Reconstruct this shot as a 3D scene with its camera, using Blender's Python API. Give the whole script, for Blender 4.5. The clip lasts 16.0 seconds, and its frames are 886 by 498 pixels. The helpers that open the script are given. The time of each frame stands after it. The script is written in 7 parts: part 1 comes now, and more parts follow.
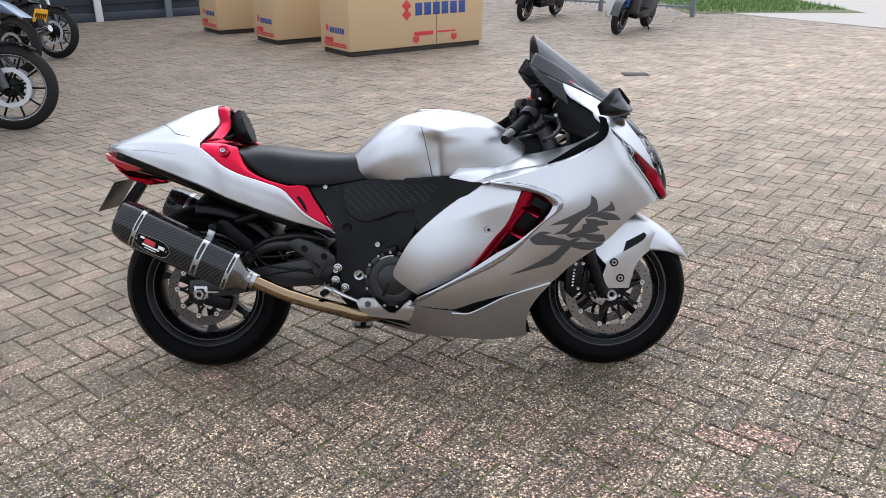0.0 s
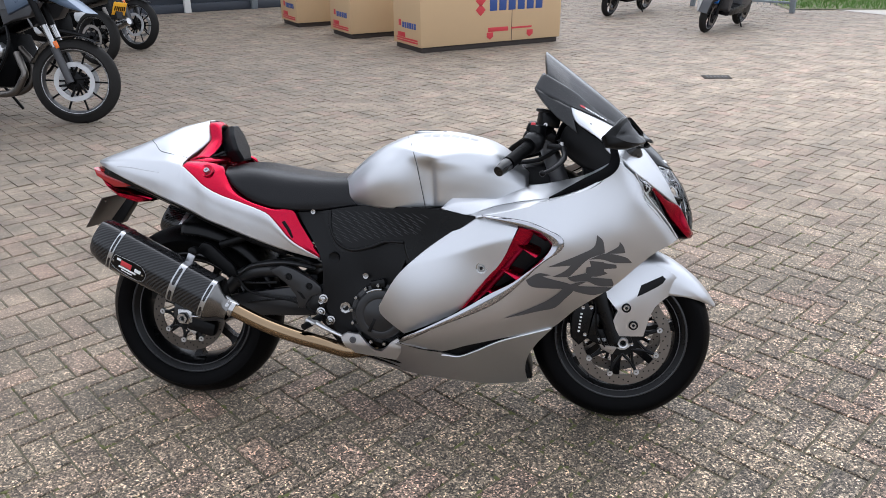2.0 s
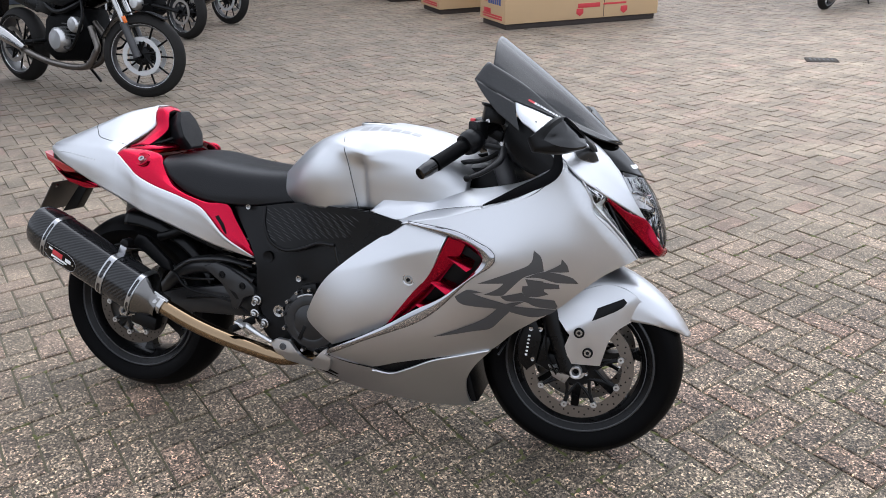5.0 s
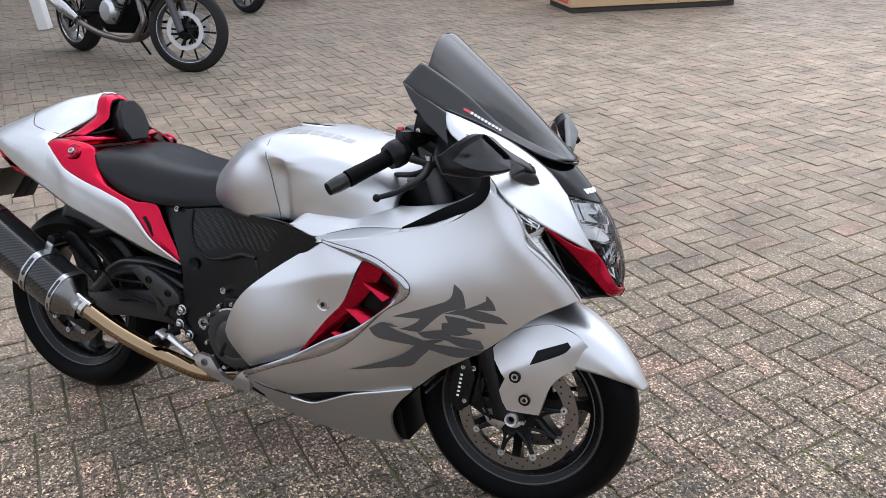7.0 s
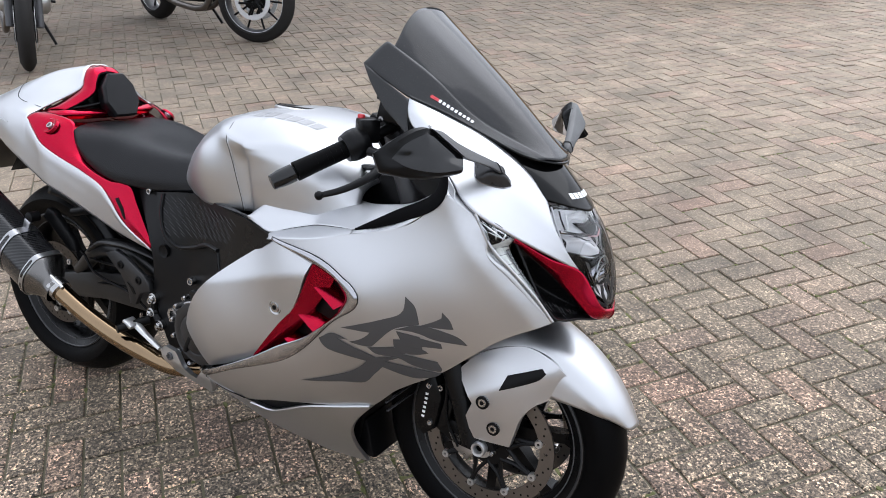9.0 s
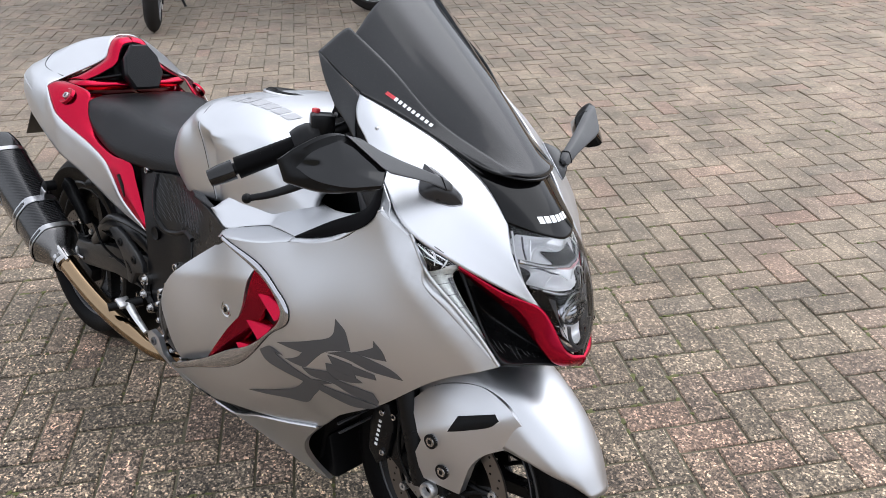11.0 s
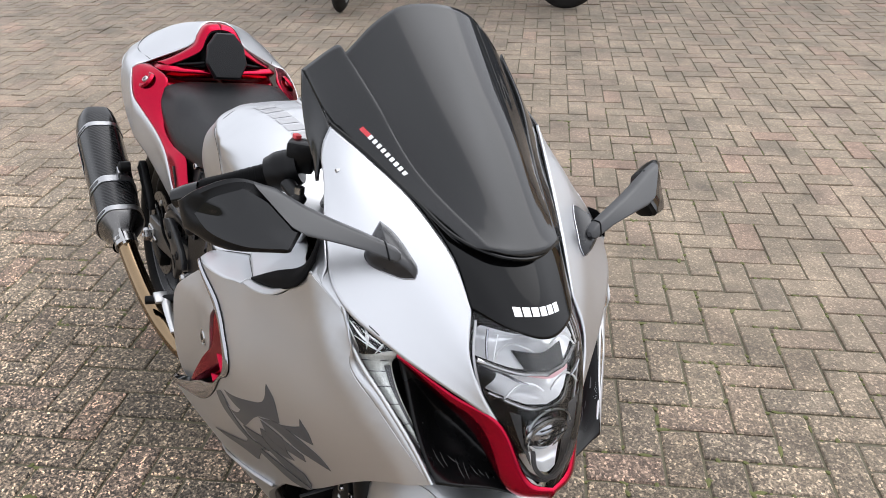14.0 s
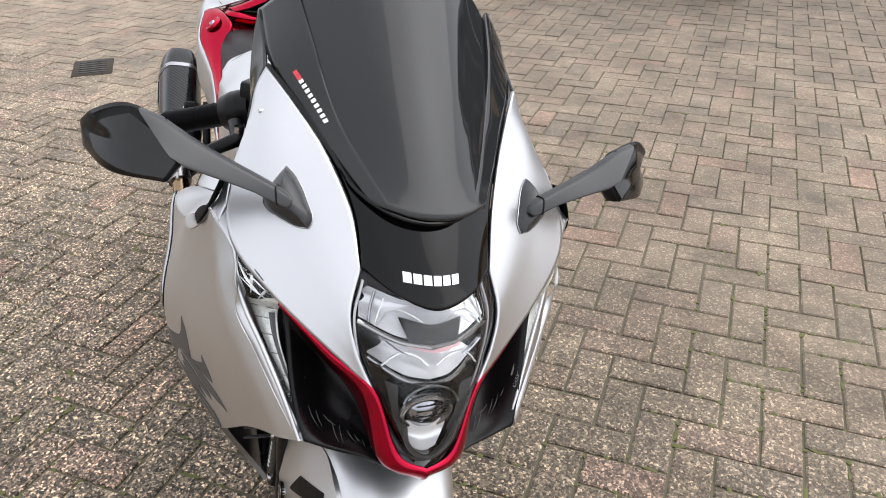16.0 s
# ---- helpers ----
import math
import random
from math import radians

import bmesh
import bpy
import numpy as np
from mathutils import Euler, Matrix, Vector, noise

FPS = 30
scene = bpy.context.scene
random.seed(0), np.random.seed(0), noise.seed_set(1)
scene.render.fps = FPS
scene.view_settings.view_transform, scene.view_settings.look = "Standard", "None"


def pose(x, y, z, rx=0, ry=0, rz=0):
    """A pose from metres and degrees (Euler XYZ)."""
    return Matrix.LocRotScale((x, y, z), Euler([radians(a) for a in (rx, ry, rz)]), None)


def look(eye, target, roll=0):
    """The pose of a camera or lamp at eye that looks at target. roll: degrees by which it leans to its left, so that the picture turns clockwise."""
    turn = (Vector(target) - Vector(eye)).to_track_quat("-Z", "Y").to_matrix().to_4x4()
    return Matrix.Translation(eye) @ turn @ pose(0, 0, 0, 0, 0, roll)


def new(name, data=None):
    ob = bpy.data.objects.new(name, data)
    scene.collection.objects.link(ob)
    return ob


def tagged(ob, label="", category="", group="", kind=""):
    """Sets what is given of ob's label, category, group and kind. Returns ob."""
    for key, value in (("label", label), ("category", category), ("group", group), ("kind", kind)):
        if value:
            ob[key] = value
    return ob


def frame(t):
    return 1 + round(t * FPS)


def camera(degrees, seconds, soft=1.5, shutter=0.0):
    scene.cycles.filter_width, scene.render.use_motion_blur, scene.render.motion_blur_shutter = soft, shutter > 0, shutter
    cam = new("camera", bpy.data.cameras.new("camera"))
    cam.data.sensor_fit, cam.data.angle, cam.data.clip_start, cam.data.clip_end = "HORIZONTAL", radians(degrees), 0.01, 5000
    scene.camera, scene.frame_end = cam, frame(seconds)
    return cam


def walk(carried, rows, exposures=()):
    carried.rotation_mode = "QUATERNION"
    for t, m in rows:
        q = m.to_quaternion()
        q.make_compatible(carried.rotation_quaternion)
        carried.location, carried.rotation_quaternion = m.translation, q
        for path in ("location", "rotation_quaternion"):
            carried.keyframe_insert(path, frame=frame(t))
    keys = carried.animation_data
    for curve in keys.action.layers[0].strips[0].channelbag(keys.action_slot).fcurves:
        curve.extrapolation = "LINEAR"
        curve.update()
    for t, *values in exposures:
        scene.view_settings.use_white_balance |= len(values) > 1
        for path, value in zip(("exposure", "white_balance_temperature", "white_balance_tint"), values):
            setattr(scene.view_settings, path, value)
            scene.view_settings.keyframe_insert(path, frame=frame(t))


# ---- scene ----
import mathutils.bvhtree
import mathutils.geometry

cam = camera(59.7, 16.0, soft=0.9)
PATH = [
    (0, (0.0, -0.011, 1.524), (0.001, 1.84, 0.766), -0.1),
    (0.5, (0.095, 0.006, 1.538), (0.033, 1.855, 0.777), -0.3),
    (1, (0.156, 0.065, 1.548), (0.039, 1.908, 0.781), -0.4),
    (1.5, (0.236, 0.172, 1.56), (0.069, 2.009, 0.787), -0.3),
    (2, (0.3, 0.273, 1.572), (0.076, 2.101, 0.792), -0.3),
    (2.5, (0.368, 0.352, 1.572), (0.08, 2.168, 0.784), -0.5),
    (3, (0.499, 0.416, 1.576), (0.146, 2.216, 0.779), -0.9),
    (3.5, (0.617, 0.457, 1.579), (0.214, 2.242, 0.773), -1.2),
    (4, (0.691, 0.5, 1.571), (0.246, 2.272, 0.757), -1.4),
    (6.5, (0.957, 0.926, 1.544), (0.319, 2.611, 0.674), -0.7),
    (7, (1.064, 1.026, 1.546), (0.363, 2.68, 0.667), -0.7),
    (7.5, (1.147, 1.084, 1.537), (0.386, 2.707, 0.65), -0.8),
    (8, (1.189, 1.136, 1.527), (0.378, 2.727, 0.627), -0.9),
    (8.5, (1.212, 1.237, 1.511), (0.356, 2.797, 0.597), -1.1),
    (9, (1.217, 1.354, 1.505), (0.318, 2.877, 0.571), -1.2),
    (11.5, (1.411, 1.8, 1.474), (0.173, 3.018, 0.483), -2.1),
    (12, (1.416, 1.856, 1.468), (0.121, 3.017, 0.481), -2.2),
    (12.5, (1.391, 1.948, 1.47), (0.053, 3.063, 0.487), -1.9),
    (13, (1.37, 2.045, 1.47), (-0.01, 3.106, 0.484), -1.7),
    (13.5, (1.372, 2.116, 1.466), (-0.058, 3.104, 0.477), -1.5),
    (14, (1.401, 2.192, 1.462), (-0.078, 3.091, 0.461), -1.3),
    (14.5, (1.455, 2.308, 1.458), (-0.077, 3.104, 0.448), -1.3),
    (15, (1.506, 2.4, 1.458), (-0.064, 3.101, 0.435), -1.2),
    (15.5, (1.536, 2.449, 1.442), (-0.063, 3.067, 0.413), -0.9),
    (16, (1.516, 2.514, 1.403), (-0.113, 3.041, 0.369), -0.5),
]
walk(cam, [(t, look(eye, target, roll)) for t, eye, target, roll in PATH],
     [(0, .78, 6080, 10), (7, .83, 6100, 10), (9, .86, 6200, 10), (12.5, .86, 6380, 10), (16, .89, 6620, 10)])


# ---- sky and light: bright overcast day ----
world = bpy.data.worlds.new("overcast_sky")
world.use_nodes = True
scene.world = world
wn = world.node_tree.nodes
sky = wn.new("ShaderNodeTexSky")
sky.sky_type = "NISHITA"
sky.sun_disc = False
sky.sun_elevation, sky.sun_rotation = radians(52), radians(10)
sky.air_density, sky.dust_density, sky.ozone_density = 1.0, 8.0, 2.0
sat = wn.new("ShaderNodeHueSaturation")
sat.inputs["Saturation"].default_value = 0.10
world.node_tree.links.new(sky.outputs[0], sat.inputs["Color"])
even_out = wn.new("ShaderNodeGamma")
even_out.inputs["Gamma"].default_value = 0.32
world.node_tree.links.new(sat.outputs[0], even_out.inputs["Color"])
cool = wn.new("ShaderNodeMix")
cool.data_type, cool.blend_type = "RGBA", "MULTIPLY"
cool.inputs[0].default_value, cool.inputs[7].default_value = 1.0, (0.955 * 4.2, 0.985 * 4.2, 1.06 * 4.2, 1)
world.node_tree.links.new(even_out.outputs[0], cool.inputs[6])
world.node_tree.links.new(cool.outputs[2], wn["Background"].inputs[0])
wn["Background"].inputs[1].default_value = 0.142
sun = new("sun", bpy.data.lights.new("sun", "SUN"))
sun.data.energy, sun.data.angle, sun.data.color = 0.46, radians(60), (1.0, 0.97, 0.93)
sun.matrix_world = look((0.9, 5.2, 7.0), (0, 0, 0))


# ---- materials ----
def material(name, colour, rough=0.5, metal=0.0, vary=0.12, scale=6.0, bump=0.0, grain=300.0, coat=0.0, alpha=1.0, spec=0.5):
    """A principled surface with two scales of variation in tone and a fine relief."""
    m = bpy.data.materials.new(name)
    m.use_nodes = True
    t, b = m.node_tree, m.node_tree.nodes["Principled BSDF"]
    co = t.nodes.new("ShaderNodeTexCoord")
    big, small = t.nodes.new("ShaderNodeTexNoise"), t.nodes.new("ShaderNodeTexNoise")
    big.inputs["Scale"].default_value, small.inputs["Scale"].default_value = scale, grain
    big.inputs["Detail"].default_value = 5
    for n in (big, small):
        t.links.new(co.outputs["Object"], n.inputs["Vector"])
    ramp = t.nodes.new("ShaderNodeMapRange")
    ramp.inputs["To Min"].default_value, ramp.inputs["To Max"].default_value = 1 - vary, 1 + vary
    mixed = t.nodes.new("ShaderNodeMath")
    mixed.operation = "MULTIPLY_ADD"
    mixed.inputs[1].default_value, mixed.inputs[2].default_value = 0.35, 0.0
    t.links.new(small.outputs["Fac"], mixed.inputs[0])
    add = t.nodes.new("ShaderNodeMath")
    add.operation = "MULTIPLY_ADD"
    add.inputs[1].default_value = 0.65
    t.links.new(big.outputs["Fac"], add.inputs[0])
    t.links.new(mixed.outputs[0], add.inputs[2])
    t.links.new(add.outputs[0], ramp.inputs["Value"])
    tone = t.nodes.new("ShaderNodeVectorMath")
    tone.operation = "SCALE"
    tone.inputs[0].default_value = colour
    t.links.new(ramp.outputs[0], tone.inputs["Scale"])
    t.links.new(tone.outputs[0], b.inputs["Base Color"])
    rr = t.nodes.new("ShaderNodeMapRange")
    rr.inputs["To Min"].default_value, rr.inputs["To Max"].default_value = max(0.02, rough - 0.25 * rough), min(1, rough + 0.25 * rough)
    t.links.new(big.outputs["Fac"], rr.inputs["Value"])
    t.links.new(rr.outputs[0], b.inputs["Roughness"])
    b.inputs["Metallic"].default_value = metal
    b.inputs["Specular IOR Level"].default_value = spec
    b.inputs["Coat Weight"].default_value = coat
    b.inputs["Coat Roughness"].default_value = 0.04
    b.inputs["Alpha"].default_value = alpha
    if bump:
        bp = t.nodes.new("ShaderNodeBump")
        bp.inputs["Strength"].default_value, bp.inputs["Distance"].default_value = bump, 0.002
        t.links.new(small.outputs["Fac"], bp.inputs["Height"])
        t.links.new(bp.outputs[0], b.inputs["Normal"])
    return m


def carbon_material():
    m = material("carbon_fibre", (0.02, 0.02, 0.022), 0.20, 0.0, coat=0.24, spec=0.30)
    t, b = m.node_tree, m.node_tree.nodes["Principled BSDF"]
    co, mp, wv = (t.nodes.new("ShaderNode" + k) for k in ("TexCoord", "Mapping", "TexWave"))
    mp.inputs["Rotation"].default_value = (0, radians(72), 0)
    wv.bands_direction = "DIAGONAL"
    wv.inputs["Scale"].default_value, wv.inputs["Distortion"].default_value = 44, 0.3
    rmp = t.nodes.new("ShaderNodeValToRGB")
    rmp.color_ramp.elements[0].color, rmp.color_ramp.elements[1].color = (0.0015, 0.0015, 0.002, 1), (0.022, 0.022, 0.023, 1)
    t.links.new(co.outputs["Object"], mp.inputs[0])
    t.links.new(mp.outputs[0], wv.inputs["Vector"])
    t.links.new(wv.outputs["Fac"], rmp.inputs[0])
    t.links.new(rmp.outputs[0], b.inputs["Base Color"])
    return m


def glass_material(name, tint=(0.95, 0.96, 0.97)):
    """A thin clear cover: see-through with a gloss that grows at a grazing view."""
    m = bpy.data.materials.new(name)
    m.use_nodes = True
    t = m.node_tree
    for n in list(t.nodes):
        if n.type == "BSDF_PRINCIPLED":
            t.nodes.remove(n)
    out = t.nodes["Material Output"]
    clear, gloss, mix, fres = (t.nodes.new("ShaderNode" + k) for k in ("BsdfTransparent", "BsdfGlossy", "MixShader", "Fresnel"))
    clear.inputs[0].default_value = (*tint, 1)
    gloss.inputs["Roughness"].default_value = 0.03
    fres.inputs["IOR"].default_value = 1.5
    t.links.new(fres.outputs[0], mix.inputs[0])
    t.links.new(clear.outputs[0], mix.inputs[1])
    t.links.new(gloss.outputs[0], mix.inputs[2])
    t.links.new(mix.outputs[0], out.inputs[0])
    return m


def brick_material(name, islands):
    """Weathered concrete paver: grey to pinkish brown, exposed pale aggregate, moss and dirt."""
    m = bpy.data.materials.new(name)
    m.use_nodes = True
    t, b = m.node_tree, m.node_tree.nodes["Principled BSDF"]
    if islands:
        pick = t.nodes.new("ShaderNodeNewGeometry").outputs["Random Per Island"]
    else:
        pick = t.nodes.new("ShaderNodeObjectInfo").outputs["Random"]
    ramp = t.nodes.new("ShaderNodeValToRGB")
    e = ramp.color_ramp.elements
    e[0].position, e[0].color = 0.0, (0.147, 0.116, 0.083, 1)
    e[1].position, e[1].color = 1.0, (0.236, 0.142, 0.106, 1)
    for p, c in ((0.18, (0.177, 0.139, 0.098)), (0.38, (0.202, 0.157, 0.112)), (0.56, (0.186, 0.128, 0.097)), (0.72, (0.192, 0.148, 0.104)), (0.84, (0.150, 0.122, 0.092)), (0.93, (0.218, 0.162, 0.115))):
        k = e.new(p)
        k.color = (*c, 1)
    t.links.new(pick, ramp.inputs[0])
    calm = t.nodes.new("ShaderNodeMix")
    calm.data_type = "RGBA"
    calm.inputs[0].default_value = 0.38 if islands else 0.12
    t.links.new(ramp.outputs[0], calm.inputs[6])
    calm.inputs[7].default_value = (0.185, 0.145, 0.103, 1)
    geo = t.nodes.new("ShaderNodeNewGeometry")
    grit, stain, pebble = t.nodes.new("ShaderNodeTexNoise"), t.nodes.new("ShaderNodeTexNoise"), t.nodes.new("ShaderNodeTexVoronoi")
    grit.inputs["Scale"].default_value, grit.inputs["Detail"].default_value = 260, 3
    stain.inputs["Scale"].default_value, stain.inputs["Detail"].default_value = 3.1, 7
    pebble.inputs["Scale"].default_value = 170
    for n in (grit, stain, pebble):
        t.links.new(geo.outputs["Position"], n.inputs["Vector"])
    # aggregate: pale and dark chips of two sizes
    def shades(source, stops):
        sep = t.nodes.new("ShaderNodeSeparateColor")
        t.links.new(source, sep.inputs[0])
        r = t.nodes.new("ShaderNodeValToRGB")
        ce = r.color_ramp.elements
        ce[0].position, ce[0].color = stops[0][0], (stops[0][1],) * 3 + (1,)
        ce[1].position, ce[1].color = stops[-1][0], (stops[-1][1], stops[-1][1] * .98, stops[-1][1] * .93, 1)
        for p, c in stops[1:-1]:
            k = ce.new(p)
            k.color = (c, c, c, 1)
        t.links.new(sep.outputs[0], r.inputs[0])
        return r.outputs[0]

    fine = t.nodes.new("ShaderNodeTexVoronoi")
    fine.inputs["Scale"].default_value = 330
    t.links.new(geo.outputs["Position"], fine.inputs["Vector"])
    coarse_c = shades(pebble.outputs["Color"], ((0.0, .06), (.30, .36), (.60, .86), (.84, 1.5), (.93, 2.9), (1.0, 4.2)))
    fine_c = shades(fine.outputs["Color"], ((0.0, .36), (.5, .95), (1.0, 1.8)))
    lane = t.nodes.new("ShaderNodeVectorMath")
    lane.operation = "DOT_PRODUCT"
    lane.inputs[1].default_value = (-0.45, 0.89, 0)
    t.links.new(geo.outputs["Position"], lane.inputs[0])
    # the chips stand out on the near side and are silted over beyond the motorcycle
    silt = t.nodes.new("ShaderNodeMapRange")
    silt.inputs["From Min"].default_value, silt.inputs["From Max"].default_value = 2.1, 3.6
    silt.inputs["To Min"].default_value, silt.inputs["To Max"].default_value = 1.0, 0.22
    t.links.new(lane.outputs["Value"], silt.inputs["Value"])
    chip_last = calm.outputs[2]
    for col in (coarse_c, fine_c):
        mul = t.nodes.new("ShaderNodeMix")
        mul.data_type, mul.blend_type = "RGBA", "MULTIPLY"
        t.links.new(silt.outputs[0], mul.inputs[0])
        t.links.new(chip_last, mul.inputs[6])
        t.links.new(col, mul.inputs[7])
        chip_last = mul.outputs[2]
    st = t.nodes.new("ShaderNodeMapRange")
    st.inputs["From Min"].default_value, st.inputs["From Max"].default_value = 0.3, 0.7
    st.inputs["To Min"].default_value, st.inputs["To Max"].default_value = 0.62, 1.28
    t.links.new(stain.outputs["Fac"], st.inputs["Value"])
    mul2 = t.nodes.new("ShaderNodeVectorMath")
    mul2.operation = "SCALE"
    # blotches of a hand's width: dirt, lichen and old spills
    blotch, bl, spots = t.nodes.new("ShaderNodeTexNoise"), t.nodes.new("ShaderNodeMapRange"), t.nodes.new("ShaderNodeMath")
    blotch.inputs["Scale"].default_value, blotch.inputs["Detail"].default_value, blotch.inputs["Roughness"].default_value = 10, 6, 0.7
    t.links.new(geo.outputs["Position"], blotch.inputs["Vector"])
    bl.inputs["From Min"].default_value, bl.inputs["From Max"].default_value = 0.3, 0.7
    bl.inputs["To Min"].default_value, bl.inputs["To Max"].default_value = 0.70, 1.26
    t.links.new(blotch.outputs["Fac"], bl.inputs["Value"])
    spots.operation = "MULTIPLY"
    t.links.new(st.outputs[0], spots.inputs[0])
    t.links.new(bl.outputs[0], spots.inputs[1])
    t.links.new(chip_last, mul2.inputs[0])
    t.links.new(spots.outputs[0], mul2.inputs["Scale"])
    # paler towards the road: the open sky's sheen, painted into the colour
    road_sheen = t.nodes.new("ShaderNodeMapRange")
    road_sheen.inputs["From Min"].default_value, road_sheen.inputs["From Max"].default_value = 3.0, 8.8
    road_sheen.inputs["To Min"].default_value, road_sheen.inputs["To Max"].default_value = 1.08, 1.85
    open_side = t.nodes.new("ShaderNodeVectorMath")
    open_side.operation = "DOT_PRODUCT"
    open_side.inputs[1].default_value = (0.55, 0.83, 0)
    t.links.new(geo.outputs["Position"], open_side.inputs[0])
    t.links.new(open_side.outputs["Value"], road_sheen.inputs["Value"])
    # darker towards the building: its shade is painted into the paver colour
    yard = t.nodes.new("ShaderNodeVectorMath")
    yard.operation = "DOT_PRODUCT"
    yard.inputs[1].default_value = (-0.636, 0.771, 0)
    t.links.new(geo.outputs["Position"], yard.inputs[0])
    building_shade = t.nodes.new("ShaderNodeMapRange")
    building_shade.inputs["From Min"].default_value, building_shade.inputs["From Max"].default_value = 5.0, 8.4
    building_shade.inputs["To Min"].default_value, building_shade.inputs["To Max"].default_value = 1.0, 0.58
    t.links.new(yard.outputs["Value"], building_shade.inputs["Value"])
    light_and_shade = t.nodes.new("ShaderNodeMath")
    light_and_shade.operation = "MULTIPLY"
    t.links.new(road_sheen.outputs[0], light_and_shade.inputs[0])
    t.links.new(building_shade.outputs[0], light_and_shade.inputs[1])
    # the near side is a little paler
    near_pale = t.nodes.new("ShaderNodeMapRange")
    near_pale.inputs["From Min"].default_value, near_pale.inputs["From Max"].default_value = 1.7, 2.9
    near_pale.inputs["To Min"].default_value, near_pale.inputs["To Max"].default_value = 1.22, 0.98
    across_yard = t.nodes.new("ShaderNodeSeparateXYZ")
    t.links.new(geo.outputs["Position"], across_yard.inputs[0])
    t.links.new(across_yard.outputs["Y"], near_pale.inputs["Value"])
    ground_tone = t.nodes.new("ShaderNodeMath")
    ground_tone.operation = "MULTIPLY"
    t.links.new(light_and_shade.outputs[0], ground_tone.inputs[0])
    t.links.new(near_pale.outputs[0], ground_tone.inputs[1])
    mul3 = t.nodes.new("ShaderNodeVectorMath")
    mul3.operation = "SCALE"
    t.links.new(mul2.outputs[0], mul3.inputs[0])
    t.links.new(ground_tone.outputs[0], mul3.inputs["Scale"])
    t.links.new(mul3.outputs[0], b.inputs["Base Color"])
    b.inputs["Roughness"].default_value = 0.75
    b.inputs["Sheen Weight"].default_value, b.inputs["Sheen Roughness"].default_value = 0.12, 0.5
    b.inputs["Sheen Tint"].default_value = (1.0, 0.92, 0.80, 1)
    b.inputs["Specular IOR Level"].default_value = 0.4
    bp = t.nodes.new("ShaderNodeBump")
    bp.inputs["Distance"].default_value = 0.004
    t.links.new(silt.outputs[0], bp.inputs["Strength"])
    t.links.new(grit.outputs["Fac"], bp.inputs["Height"])
    t.links.new(bp.outputs[0], b.inputs["Normal"])
    return m


SILVER = material("satin_silver_paint", (0.560, 0.567, 0.582), 0.38, 1.0, 0.02, 3, 0.02, 900)
RED = material("candy_red_paint", (0.40, 0.004, 0.028), 0.17, 0.97, 0.06, 8, 0.0, 400, coat=0.15)
BLACK = material("satin_black_plastic", (0.003, 0.003, 0.0033), 0.28, 0.0, 0.2, 9, 0.1, 700, spec=0.19)
DEEPBLACK = material("deep_black_plastic", (0.0035, 0.0035, 0.004), 0.62, 0.0, 0.2, 12, 0.1, 700, spec=0.04)
CASING = material("cast_satin_black", (0.013, 0.013, 0.0138), 0.32, 0.0, 0.35, 11, 0.14, 420, spec=0.42)
MATT = material("matt_black_metal", (0.0025, 0.0025, 0.0028), 0.40, 0.0, 0.25, 12, 0.2, 500, spec=0.15)
SATIN = material("satin_frame_black", (0.0045, 0.0045, 0.005), 0.32, 0.0, 0.25, 11, 0.12, 500, spec=0.17)
GREYPL = material("dark_grey_plastic", (0.05, 0.05, 0.053), 0.42, 0.0, 0.12, 9, 0.15, 700)
ARMGREY = material("grey_mirror_plastic", (0.024, 0.0245, 0.026), 0.34, 0.0, 0.1, 9, 0.05, 900)
FOOTGREY = material("satin_foot_plastic", (0.017, 0.017, 0.0185), 0.28, 0.0, 0.12, 9, 0.08, 700)
# paler than the pad: the scores' highlights are painted into their colour
RIBBLACK = material("highlight_rib_plastic", (0.030, 0.030, 0.032), 0.3, 0.0, 0.2, 9, 0.1, 700, spec=0.3)
GLOSS = material("gloss_black", (0.002, 0.002, 0.0022), 0.05, 0.0, 0.1, 5, coat=0.0, spec=0.22)
MIRRORBLACK = material("piano_black", (0.003, 0.003, 0.0033), 0.06, 0.0, 0.1, 5, spec=0.45)
SMOKE = material("smoked_screen", (0.016, 0.0163, 0.017), 0.06, 0.0, 0.05, 4, coat=0.0, alpha=0.975, spec=0.36)
RUBBER = material("tyre_rubber", (0.0022, 0.0022, 0.0024), 0.42, 0.0, 0.22, 14, 0.2, 350, spec=0.045)
# RUBBER made greyer for far tyres: distance haze put into the colour
HAZYTYRE = material("hazy_tyre_rubber", (0.020, 0.019, 0.018), 0.7, 0.0, 0.35, 14, 0.3, 200, spec=0.12)
LEATHER = material("seat_vinyl", (0.006, 0.006, 0.007), 0.34, 0.0, 0.15, 10, 0.4, 420, spec=0.22)
STRAP = material("brushed_strap_steel", (0.42, 0.42, 0.43), 0.3, 1.0, 0.15, 40)
CONESTEEL = material("smoked_cone_steel", (0.17, 0.165, 0.16), 0.2, 1.0, 0.15, 20)
STEEL = material("bright_steel", (0.40, 0.395, 0.39), 0.22, 1.0, 0.1, 20)
DISC = material("brake_disc_steel", (0.18, 0.163, 0.147), 0.30, 0.9, 0.15, 25, 0.1, 300)
# DISC darkened: painted shade of the rear disc; also the dull header pipe
DULLSHADED = material("shaded_dull_steel", (0.085, 0.075, 0.066), 0.36, 0.9, 0.2, 25, 0.1, 300)
CHROME = material("dark_chrome", (0.40, 0.40, 0.42), 0.07, 1.0, 0.05, 5)
BRONZE = material("heat_tinted_titanium", (0.25, 0.178, 0.108), 0.08, 1.0, 0.3, 9)
